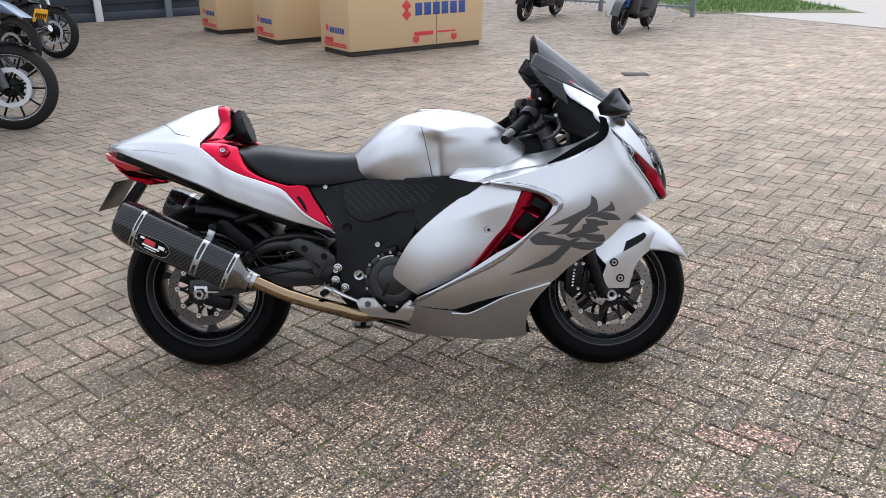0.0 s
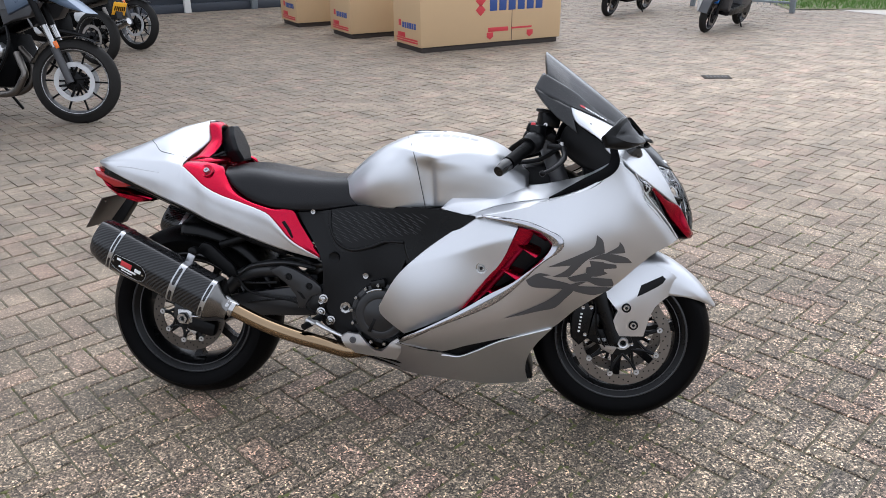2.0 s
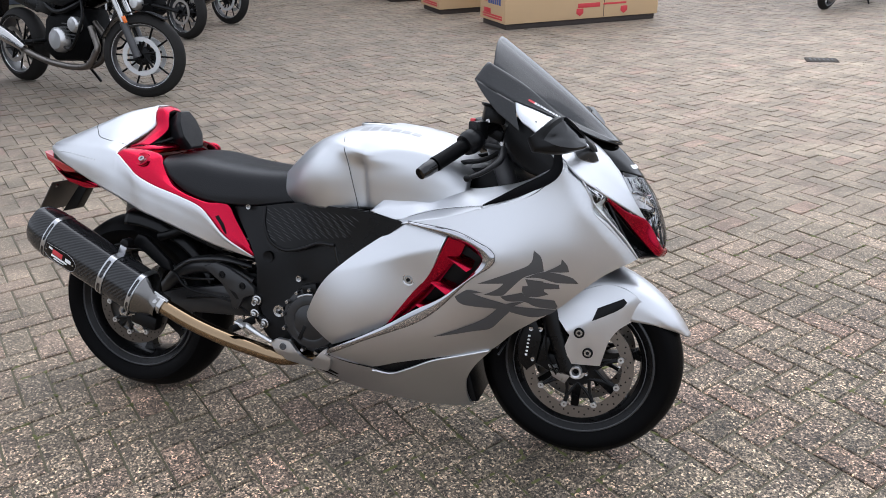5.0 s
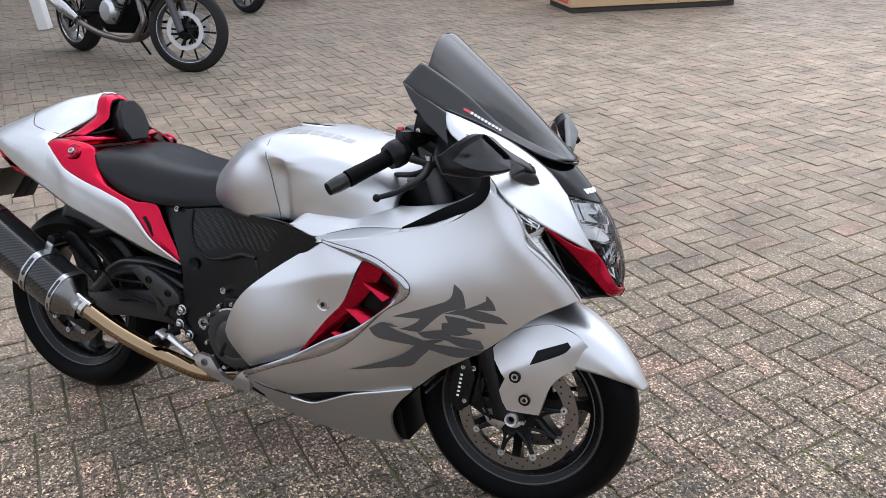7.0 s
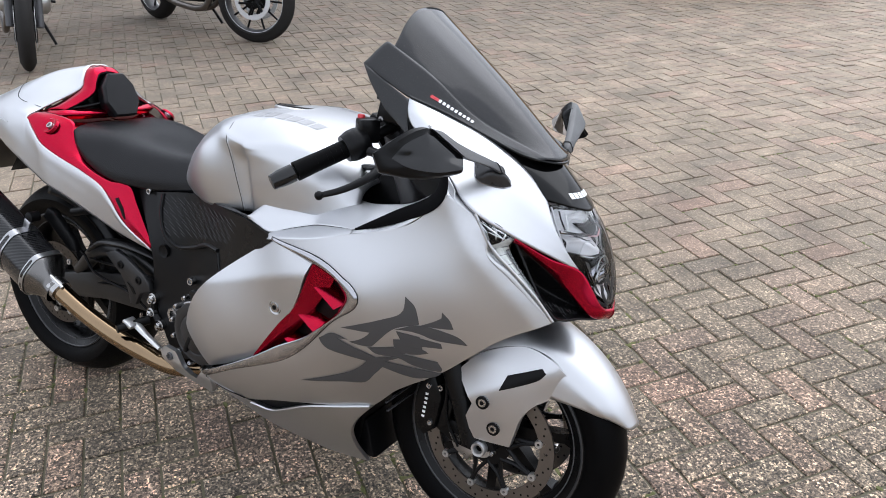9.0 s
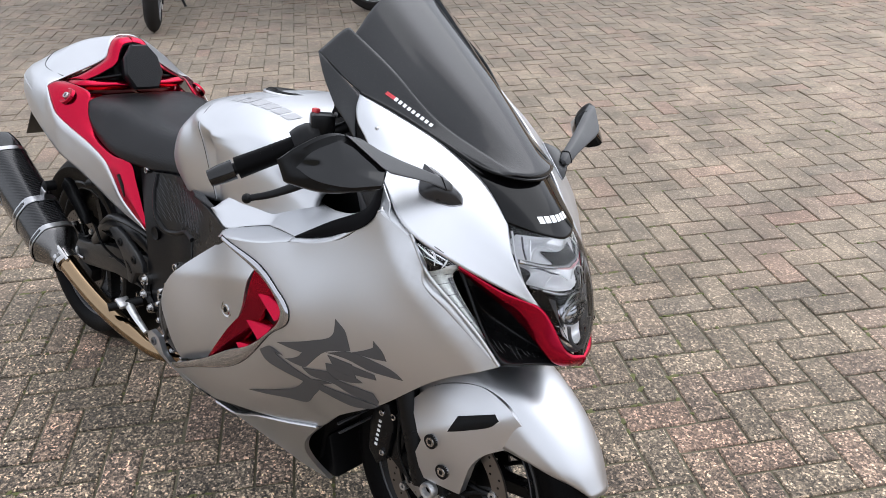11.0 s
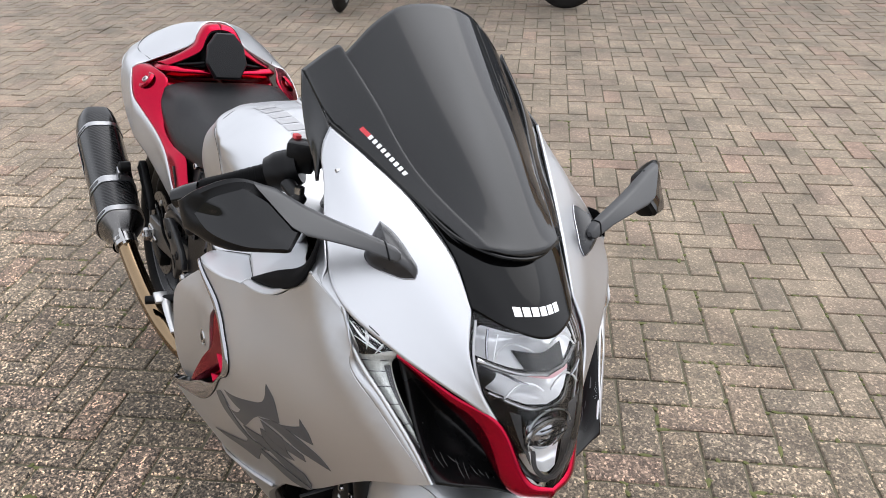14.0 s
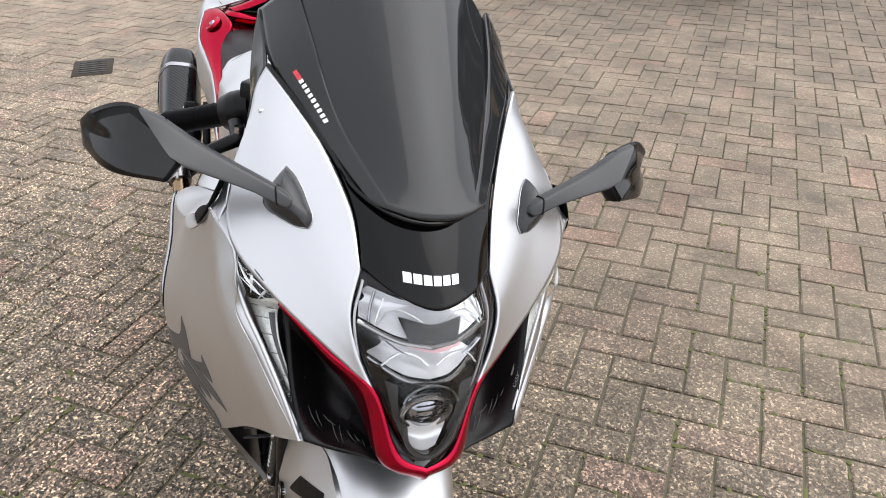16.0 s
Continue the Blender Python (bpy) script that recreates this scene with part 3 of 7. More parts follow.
# ---- parked motorcycles ----
def spoked_wheel(x, r, w, parent, pale, label, spokes=10):
    c = (x, 0, r)
    h = w / 2
    body = part("wheel", lathe([(r * .74, -h * .7), (r * .77, -h * .75), (r * .78, -h * .4), (r * .72, 0), (r * .78, h * .4), (r * .77, h * .75), (r * .74, h * .7), (r * .70, 0)], 48, c, True), GREYPL, parent, label)
    crown = [(r - (r * .2) * abs(u) ** 2.4, h * u) for u in np.linspace(-1, 1, 13)]
    for y in (-h * .78, h * .78):
        part("rim_line", lathe([(r * .752, y - .003), (r * .775, y - .004), (r * .775, y + .004), (r * .752, y + .003)], 48, c, True), ALLOY, body, "bright rim edge")
    part("tyre", lathe([(r * .75, -h * .8)] + crown + [(r * .75, h * .8)], 64, c), HAZYTYRE, body, "black tyre with distance haze in its colour")
    part("hub", lathe([(.02, -h * 1.1), (.045, -h), (.045, h), (.02, h * 1.1)], 24, c), MATT, body)
    for k in range(spokes):
        a = 2 * math.pi * k / spokes
        part("spoke", tube([(x + .04 * math.cos(a), 0, r + .04 * math.sin(a)), (x + r * .72 * math.cos(a), 0, r + r * .72 * math.sin(a))], .008, 6), MATT, body)
    for s in (-1, 1):
        y = s * (h + .012)
        part("brake_disc", lathe([(.114, y - .002), (.150, y - .002), (.150, y + .002), (.114, y + .002)], 48, c, True), WHITEDISC if pale else DISC, body, "pale brake disc")
        for k in range(6):
            a = 2 * math.pi * k / 6 + .3
            part("carrier_arm", tube([(x + .035 * math.cos(a + .5), y, r + .035 * math.sin(a + .5)), (x + .118 * math.cos(a), y, r + .118 * math.sin(a))], .010, 6), MATT, body)
        part("disc_carrier", lathe([(.02, y - .004), (.066, y - .003), (.070, y), (.066, y + .003), (.02, y + .004)], 32, c, True), MATT, body)
    return body


def roadster(m, label, tank_mat, plate=False, steer=0, beak=None):
    """A parked upright touring motorcycle, x forward from its rear axle."""
    b = thing("motorcycle", m, label, "motorcycle", "parked motorcycles")
    turn = Matrix.Translation((1.44, 0, 0)) @ Matrix.Rotation(radians(steer), 4, "Z") @ Matrix.Translation((-1.44, 0, 0))
    ahead = [spoked_wheel(1.52, .325, .115, b, True, "front wheel with pale discs", 10)]
    spoked_wheel(0, .315, .16, b, False, "rear wheel", 10)
    for s in (-1, 1):
        ahead.append(part("fork_leg", tube([(1.50, s * .10, .32), (1.40, s * .10, .58)], .030, 12), GREYPL, b))
        ahead.append(part("fork_tube", tube([(1.40, s * .10, .58), (1.335, s * .10, .74)], .024, 12), STEEL, b, "bright fork tube"))
        ahead.append(part("fork_upper", tube([(1.335, s * .10, .74), (1.22, s * .10, 1.02)], .029, 12), MATT, b))
        ahead.append(part("reflector", block((.03, .012, .055), pose(1.425, s * .132, .60, 0, -22, 0), .004), ORANGE, b))
        ahead.append(part("handlebar", tube([(1.20, s * .05, 1.08), (1.14, s * .25, 1.12), (1.05, s * .38, 1.10)], .013, 10, 14), MATT, b))
        ahead.append(part("grip", tube([(1.09, s * .31, 1.112), (1.05, s * .39, 1.10)], .018, 10), RUBBER, b))
        part("swingarm", tube([(0, s * .11, .315), (.25, s * .11, .35), (.55, s * .09, .38)], .024, 8), MATT, b)
        part("engine_cover", lathe([(.001, s * .05), (.075, s * .045), (.10, s * .02), (.105, -s * .03)], 28, (.72, s * .15, .40)), ALLOY, b, "bright engine cover")
        part("side_panel", prism([(.42, .62), (.55, .82), (.70, .84), (.74, .70), (.62, .58)], s * .10, s * .15, .01), BLACK, b)
        part("tank_wing", prism([(1.02, .72), (.95, .95), (1.10, 1.0), (1.38, .90), (1.30, .80), (1.12, .76)], s * .10, s * .17, .015), tank_mat, b)
        part("footrest", tube([(.52, s * .13, .38), (.50, s * .24, .37)], .012, 8), MATT, b)
    ahead.append(part("front_mudguard", shell(*loft([[(1.52 + .345 * math.cos(radians(a)), y, .325 + .345 * math.sin(radians(a))) for a in (58, 82, 106, 130, 160)] for y in (-.065, -.04, .04, .065)], 20, 10), .004), BLACK, b))
    part("engine", prism([(.45, .30), (.50, .55), (.62, .68), (1.0, .66), (1.10, .45), (1.02, .25), (.60, .22)], -.12, .12, .03), RUBBER, b, "dark finned engine")
    part("exhaust_pipe", tube([(1.06, -.10, .52), (1.16, -.12, .36), (1.05, -.14, .22), (.7, -.16, .20), (.35, -.18, .27), (.1, -.19, .36)], .026, 12, 40), DISC, b, "dull steel header pipe")
    part("silencer", tube([(.30, -.19, .30), (.25, -.20, .33), (-.25, -.22, .52), (-.28, -.22, .53)], [.035, .058, .055, .04], 18, 18), STEEL, b, "bright steel silencer")
    part("fuel_tank", shell(*loft([[(.55, 0, .86), (.75, 0, 1.02), (1.0, 0, 1.06), (1.2, 0, .98)], [(.55, -.08, .85), (.75, -.14, .98), (1.0, -.16, 1.0), (1.2, -.10, .94)], [(.56, -.10, .80), (.75, -.17, .84), (1.0, -.19, .84), (1.2, -.12, .84)]], 20, 20, mirror=True), .004), tank_mat, b)
    part("seat", shell(*loft([[(-.2, 0, .90), (.1, 0, .88), (.35, 0, .83), (.6, 0, .87)], [(-.2, -.11, .88), (.1, -.13, .86), (.35, -.14, .81), (.6, -.10, .84)], [(-.18, -.12, .80), (.1, -.14, .77), (.35, -.15, .73), (.6, -.10, .76)]], 24, 20, mirror=True), .004), LEATHER, b, "black seat")
    part("tail", prism([(-.32, .80), (-.2, .87), (.35, .76), (.5, .62), (.35, .60), (-.1, .72)], -.10, .10, .02), BLACK, b)
    part("rear_mudguard", prism([(-.36, .55), (-.30, .78), (-.22, .78), (-.27, .53)], -.06, .06, .01), BLACK, b)
    part("headlamp", block((.10, .20, .16), pose(1.34, 0, .98), .04, 3), GLOSS, b)
    part("windshield", shell(*loft([[(1.40, -.12, 1.02), (1.30, -.16, 1.22)], [(1.44, 0, 1.04), (1.35, 0, 1.28)], [(1.40, .12, 1.02), (1.30, .16, 1.22)]], 8, 10), .003), SMOKE, b)
    part("side_stand", tube([(.62, .10, .27), (.72, .22, .045)], .012, 8), MATT, b)
    part("frame_rail", tube([(.45, -.12, .72), (.75, -.16, .62), (1.15, -.10, .78)], .02, 8, 14), MATT, b)
    for ob in ahead:
        ob.matrix_basis = turn
    if beak:
        for s in (-1, 1):
            part("side_fairing", prism([(1.10, .80), (1.04, .98), (1.16, 1.06), (1.34, 1.08), (1.46, .98), (1.36, .90)], s * .15, s * .19, .014), BLUEGREY, b, "blue-grey side fairing")
            part("white_flash", prism([(.92, .93), (.98, 1.00), (1.16, 1.00), (1.30, .95), (1.12, .93)], s * .19, s * .203, .006), WHITEPAINT, b, "white flash on the fairing")
            part("cylinder_cover", lathe([(.001, s * .035), (.05, s * .032), (.062, s * .018), (.062, -s * .03)], 28, (.93, s * .15, .53)), ALLOY, b, "bright cylinder cover")
            for k in range(5):
                part("fin", block((.16, .012, .008), pose(.86, s * .158, .42 + .028 * k), .002), GREYPL, b)
            part("crash_bar", tube([(.74, s * .14, .34), (1.0, s * .24, .36), (1.12, s * .22, .58), (1.02, s * .14, .74)], .012, 8, 24), MATT, b)
            part("knee_panel", prism([(.50, .70), (.62, .84), (.86, .86), (.98, .72), (.80, .66)], s * .12, s * .165, .012), BLACK, b)
        part("beak", prism([(1.32, .94), (1.38, 1.00), (1.58, .93), (1.74, .84), (1.56, .87)], -.07, .07, .012), beak, b, "blue-grey front beak")
        part("header_pipe", tube([(1.06, -.06, .56), (1.20, -.08, .44), (1.16, -.10, .26), (.92, -.13, .19), (.6, -.15, .20)], .022, 10, 30), DULLSHADED, b, "dull brown header pipe")
    if plate:
        p = part("number_plate", block((.006, .21, .15), pose(-.345, 0, .66, 0, -18, 0), .003), YELLOW, b, "yellow number plate with dark bars")
        for k in range(6):
            part("plate_bar", block((.003, .018, .05), pose(-.3505, -.075 + .03 * k, .66, 0, -18, 0), 0), MATT, p)
    return b


def placed(fx, fy, heading, lean=-9, front=True, size=1.0):
    """The pose of a parked machine whose front (or rear) tyre stands at fx, fy."""
    d = Vector((math.cos(radians(heading)), math.sin(radians(heading))))
    o = Vector((fx, fy)) - d * (1.52 * size if front else 0)
    return pose(o.x, o.y, .004, 0, 0, heading) @ pose(0, 0, 0, lean, 0, 0) @ Matrix.Scale(size, 4)


roadster(placed(-3.58, 6.33, -14, size=1.08), "black and blue-grey touring motorcycle with white flashes", GREYPL, steer=30, beak=BLUEGREY)
roadster(placed(-4.95, 9.15, 166, 9, False), "black motorcycle with yellow number plate seen from behind", GLOSS, True)
roadster(placed(-5.05, 10.35, -12), "grey touring motorcycle beside the building", GREYPL)
roadster(placed(-4.52, 4.86, -34), "dark touring motorcycle parked apart on pavers", GLOSS)


def scooter(m, label, mat):
    b = thing("scooter", m, label, "scooter", "parked scooters")
    spoked_wheel(1.36, .27, .115, b, False, "front wheel", 7)
    spoked_wheel(0, .27, .13, b, False, "rear wheel", 7)
    for s in (-1, 1):
        part("fork_leg", tube([(1.34, s * .09, .27), (1.20, s * .09, .70)], .026, 10), MATT, b)
        part("handlebar", tube([(1.10, s * .04, 1.02), (1.02, s * .33, 1.04)], .014, 8), MATT, b)
    part("front_apron", prism([(1.05, .28), (1.02, .95), (1.14, 1.0), (1.24, .72), (1.17, .36)], -.20, .20, .05), mat, b)
    part("sticker", block((.09, .16, .20), pose(1.24, 0, .52, 0, -18, 0), .02), BLUESTICK, b, "blue protective film")
    part("front_mudguard", shell(*loft([[(1.36 + .31 * math.cos(radians(a)), y, .27 + .31 * math.sin(radians(a))) for a in (10, 50, 90, 140)] for y in (-.07, -.04, .04, .07)], 16, 8), .004), mat, b)
    part("floor", prism([(.45, .26), (.5, .40), (1.1, .36), (1.1, .26)], -.20, .20, .03), BLACK, b)
    part("body", prism([(-.30, .58), (-.32, .74), (.1, .78), (.50, .74), (.58, .36), (.3, .30), (.0, .48)], -.18, .18, .05), mat, b)
    part("seat", prism([(-.30, .74), (-.28, .82), (.1, .82), (.52, .76), (.50, .70)], -.16, .16, .03), LEATHER, b)
    part("engine", prism([(-.1, .20), (.0, .40), (.4, .40), (.45, .22)], -.12, .12, .03), MATT, b)
    part("silencer", tube([(.3, -.16, .25), (.2, -.18, .27), (-.2, -.18, .36)], [.03, .06, .055], 14, 12), MATT, b)
    part("stand", tube([(.45, .1, .25), (.42, .22, .038)], .012, 8), MATT, b)
    return b


scooter(pose(2.80 + 1.36 * .54, 12.80 + 1.36 * .84, .004, 0, 0, -122.7) @ pose(0, 0, 0, -9, 0, 0), "dark grey scooter with blue film on its front", GREYPL)
scooter(pose(1.50 + 1.36 * .54, 14.90 + 1.36 * .84, .004, 0, 0, -122.7) @ pose(0, 0, 0, -9, 0, 0), "black scooter parked by the fence", GLOSS)


# ---- fence, post, building ----
def fence(x0, y0, x1, y1):
    L = math.dist((x0, y0), (x1, y1))
    f = thing("fence", pose(x0, y0, 0, 0, 0, math.degrees(math.atan2(y1 - y0, x1 - x0))), "grey steel bar fence at the yard's edge", "fence")
    for k in range(4):
        part("post", block((.08, .08, 1.3), pose(k * L / 3, 0, .65), .006), GREYPAINT, f)
    for z in (.18, .7, 1.2):
        part("rail", block((L, .03, .04), pose(L / 2, 0, z), .004), GREYPAINT, f)
    for k in range(int(L / .12)):
        part("bar", tube([(.06 + k * .12, 0, .12), (.06 + k * .12, 0, 1.2)], .008, 6), GREYPAINT, f)
    return f


fence(4.88, 15.65, .2, 19.3)
bollard = thing("post", pose(3.35, 15.9, 0), "white painted post by the fence", "post")
part("shaft", block((.22, .16, 1.1), pose(0, 0, .55), .01), WHITEPAINT, bollard)
stake = thing("post", pose(-6.53, 7.48, 0, 0, 0, 20), "weathered white wooden post at the yard's edge", "post")
part("shaft", block((.12, .12, .95), pose(0, 0, .475, 0, -5, 0), .008), WHITEPAINT, stake)

# the unseen left stretch and height are added to darken the yard's left
wall = thing("wall_north", pose(-17.1, 6.1, 0, 0, 0, 39.5), "dark blue-grey clad workshop wall with grey posts", "wall", kind="structure")
part("plinth", block((17.0, .24, .16), pose(8.5, .12, .08), .01), DARKBLUE, wall)
part("cladding", block((17.0, .20, 4.6), pose(8.5, .16, 2.4), .01), DARKBLUE, wall)
for k in range(13):
    part("post", block((.12, .10, 4.6), pose(.68 + k * 1.32, -.03, 2.3), .01), GREYPAINT if k % 2 else WHITEPAINT, wall)
for k in range(12):
    part("panel", block((1.12, .05, 1.9), pose(1.34 + k * 1.32, .045, 1.25), .012), DARKBLUE, wall)
link("roof_edge", [(0, -.2, 4.6), (17, -.2, 4.6), (17, 4, 5.2), (0, 4, 5.2), (0, -.2, 4.8), (17, -.2, 4.8), (17, 4, 5.4), (0, 4, 5.4)], [(0, 1, 2, 3), (4, 5, 6, 7), (0, 1, 5, 4), (1, 2, 6, 5), (2, 3, 7, 6), (3, 0, 4, 7)], GREYPAINT, wall, smooth=False)


# ---- the sports motorcycle: x forward from the rear axle, y to its left, z up; it leans on its side stand ----
bike = thing("motorcycle", pose(-0.874, 2.575, 0.0015, -12.0, 0, 0), "silver and red faired sports motorcycle leaning on its side stand", "motorcycle")

SIDE_W = plane_tps([
    (1.27, .652, .308), (1.03, .552, .290), (1.371, .67, .287), (1.107, .398, .272), (1.255, .35, .205), (1.635, .647, .149), (1.467, .85, .239),
    (1.417, .907, .258), (1.233, .776, .280), (1.019, .715, .288), (.788, .313, .262), (.707, .373, .245), (.72, .16, .09), (1.0, .115, .095),
    (1.18, .115, .09), (1.0, .27, .222), (.892, .722, .240), (1.45, .55, .235), (1.25, .25, .165), (1.55, .74, .200), (.85, .5, .285), (1.508, .788, .226), (1.45, .68, .260)])
BASE_W = SIDE_W
FRONT = np.array([(1.44, .91), (1.472, .85), (1.508, .79), (1.553, .738), (1.592, .694), (1.64, .63)])


def SIDE_W(x, z):
    """The side surface, with a crease that runs a little behind its front edge."""
    best = 9.0
    for a, b in zip(FRONT, FRONT[1:]):
        u = min(1, max(0, ((x - a[0]) * (b[0] - a[0]) + (z - a[1]) * (b[1] - a[1])) / ((b - a) @ (b - a))))
        best = min(best, math.hypot(x - a[0] - u * (b[0] - a[0]), z - a[1] - u * (b[1] - a[1])))
    rise = best / .030 if best < .030 else math.exp(-(best - .030) / .08)
    swell = .0065 * math.exp(-((x - 1.300 + (.79 - z) * .06) / .075) ** 2) * min(1, max(0, (z - .40) / .12))
    return BASE_W(x, z) + .012 * rise + swell


FRAME_W = plane_tps([
    (.463, .683, .123), (.84, .724, .205), (.644, .486, .154), (.485, .536, .160), (.573, .375, .158), (.608, .273, .165), (.611, .72, .125),
    (.9, .66, .222), (.75, .5, .19), (.72, .62, .165)])


def MIDLINE(x):
    """The bodywork's middle plane runs slightly off the wheels' line."""
    return 0.0187 * (1.9 - x)


def both(name, make, mat, label="", parent=bike, sharp=40):
    """The same panel on both sides. Returns the right one and the left one."""
    return [part(name, make(s), mat, parent, label, sharp) for s in (-1, 1)]


def lofted(name, curves, mat, label="", nu=36, nv=18, thick=0.005, parent=bike, sides=(-1, 1), sharp=50):
    out = []
    verts, faces = loft(curves, nu, nv)
    for s in sides:
        v = verts if s < 0 else [(x, 2 * MIDLINE(x) - y, z) for x, y, z in verts]
        out.append(part(name, shell(v, faces, 0), mat, parent, label, sharp))
        solid = out[-1].modifiers.new("thickness", "SOLIDIFY")
        solid.thickness, solid.offset = thick, 0
    return out


def whole(name, curves, mat, label="", nu=40, nv=40, parent=bike, sharp=50, thick=0.004):
    verts, faces = loft(curves, nu, nv, mirror=True, mid=MIDLINE)
    ob = part(name, shell(verts, faces, 0), mat, parent, label, sharp)
    solid = ob.modifiers.new("thickness", "SOLIDIFY")
    solid.thickness, solid.offset = thick, 0
    return ob


# -- wheels --
def wheel(name, x, z, r, w, disc_r, discs, label):
    c = (x, 0, z)
    h = w / 2
    rim_r = 0.216
    rim = [(rim_r + .006, -h * .80), (rim_r + .004, -h * .70), (rim_r - .012, -h * .66), (rim_r - .026, -h * .45), (rim_r - .030, 0), (rim_r - .026, h * .45),
           (rim_r - .012, h * .66), (rim_r + .004, h * .70), (rim_r + .006, h * .80), (rim_r - .002, h * .84), (rim_r - .018, h * .72), (rim_r - .036, h * .48),
           (rim_r - .040, 0), (rim_r - .036, -h * .48), (rim_r - .018, -h * .72), (rim_r - .002, -h * .84)]
    body = part(name, lathe(rim, 72, c, True), BLACK, bike, label)
    # round crown with straight sidewalls down to the bead
    crown = [(r * 1.0 - (r - .262) * (abs(u) ** 2.3), h * u) for u in np.linspace(-1, 1, 21)]
    side = [(.250, -h * 1.0), (.236, -h * .96), (.224, -h * .88), (.218, -h * .80)]
    tyre_profile = side[::-1] + crown + [(a, -b) for a, b in side]
    part("tyre", lathe(tyre_profile, 96, c), RUBBER, body, "worn black sports tyre")
    # thin grey rings: highlight lines on the black rim, painted as parts
    for sgn in (-1, 1):
        part("rim_highlight", lathe([(rim_r + .001, sgn * h * .835), (rim_r - .0025, sgn * h * .85), (rim_r - .005, sgn * h * .82), (rim_r - .002, sgn * h * .80)], 72, c, True), ARMGREY, body)
        part("rim_highlight", lathe([(rim_r - .021, sgn * h * .70), (rim_r - .0235, sgn * h * .70), (rim_r - .0235, sgn * h * .66), (rim_r - .021, sgn * h * .66)], 72, c, True), GREYPL, body)
    hub = [(.028, -h * .75), (.042, -h * .72), (.046, -h * .3), (.040, 0), (.046, h * .3), (.042, h * .72), (.028, h * .75)]
    part("hub", lathe(hub, 40, c), MATT, body)
    for k in range(7):
        a = 2 * math.pi * (k + 0.22) / 7
        bm = bmesh.new()
        for sgn in (-1, 1):
            for rr, wd, dp in ((.036, .020, .024), (.10, .0125, .017), (.16, .0115, .015), (.186, .022, .022)):
                for side_y in (-1, 1):
                    bm.verts.new((rr, side_y * dp, sgn * wd))
        v = list(bm.verts)
        for i in range(3):
            q, p = i * 2, (i + 1) * 2
            bm.faces.new((v[q], v[p], v[p + 1], v[q + 1]))
            bm.faces.new((v[q + 8], v[q + 9], v[p + 9], v[p + 8]))
            bm.faces.new((v[q], v[q + 8], v[p + 8], v[p]))
            bm.faces.new((v[q + 1], v[p + 1], v[p + 9], v[q + 9]))
        bmesh.ops.transform(bm, matrix=Matrix.Translation(c) @ Matrix.Rotation(-a, 4, "Y"), verts=bm.verts)
        part("spoke", bm, BLACK, body)
    part("valve", tube([(x + .09, 0, z - .155), (x + .085, 0, z - .172)], .0035, 8), MATT, body)
    for sgn in discs:
        y = sgn * (h + .012 if w < .15 else h * .95)
        inner = disc_r - .034
        ring = [(inner, y - .0025), (disc_r, y - .0025), (disc_r, y + .0025), (inner, y + .0025)]
        d = part("brake_disc", lathe(ring, 96, c, True), DISC if w < .15 else DULLSHADED, body, "drilled steel brake disc with brown wear", 30)
        bmd = bmesh.new()
        for k in range(60):
            a = 2 * math.pi * k / 60
            rr = inner + .008 + .0085 * (k % 3)
            m = Matrix.Translation((c[0] + rr * math.cos(a), y, c[2] + rr * math.sin(a))) @ Matrix.Rotation(radians(90), 4, "X")
            bmesh.ops.create_cone(bmd, cap_ends=True, segments=8, radius1=.0027, radius2=.0027, depth=.0058, matrix=m)
        part("drill_hole", bmd, MATT, d)
        carrier = [(.030, y - .004), (.058, y - .004), (.058, y + .004), (.030, y + .004)]
        part("carrier", lathe(carrier, 40, c, True), MATT, body)
        for k in range(9):
            a = 2 * math.pi * (k + .4) / 9
            for da in (-.16, .16):
                p0 = (c[0] + .05 * math.cos(a + da * 2.2), y, c[2] + .05 * math.sin(a + da * 2.2))
                p1 = (c[0] + (inner - .002) * math.cos(a), y, c[2] + (inner - .002) * math.sin(a))
                part("carrier_arm", tube([p0, ((p0[0] + p1[0]) / 2 + da * .03 * math.sin(a), y, (p0[2] + p1[2]) / 2 - da * .03 * math.cos(a)), p1], [.0062, .0046, .0058], 6, 6), SATIN, body)
            p = (c[0] + inner * math.cos(a), y, c[2] + inner * math.sin(a))
            part("bobbin", lathe([(.0035, sgn * .003), (.0035, sgn * .007), (.0085, sgn * .007), (.0098, sgn * .002), (.0098, -sgn * .005)], 14, p), ALLOY, body)
    return body


rear = wheel("rear_wheel", 0.0, 0.299, 0.308, 0.19, 0.13, (-1,), "black seven-spoke rear wheel")
front = wheel("front_wheel", 1.486, 0.290, 0.297, 0.122, 0.16, (-1, 1), "black seven-spoke front wheel with twin discs")

# axle nuts
part("axle_nut", lathe([(.007, -.146), (.010, -.150), (.018, -.150), (.020, -.145), (.020, -.13), (.028, -.128), (.028, -.12)], 6, (0, 0, .299)), STEEL, bike, "bright steel axle nut", 20)
part("axle_nut", lathe([(.008, -.118), (.011, -.128), (.016, -.129), (.018, -.124), (.018, -.112), (.027, -.111), (.028, -.106), (.026, -.09)], 24, (1.486, 0, .29)), ALLOY, bike, "bright steel axle nut")
part("axle_adjuster", block((.05, .012, .046), pose(.0, -.122, .302), .003), ALLOY, bike, "bright alloy chain adjuster plate")
part("adjuster_bolt", tube([(.025, -.125, .302), (.065, -.125, .302)], .005, 10), STEEL, bike)

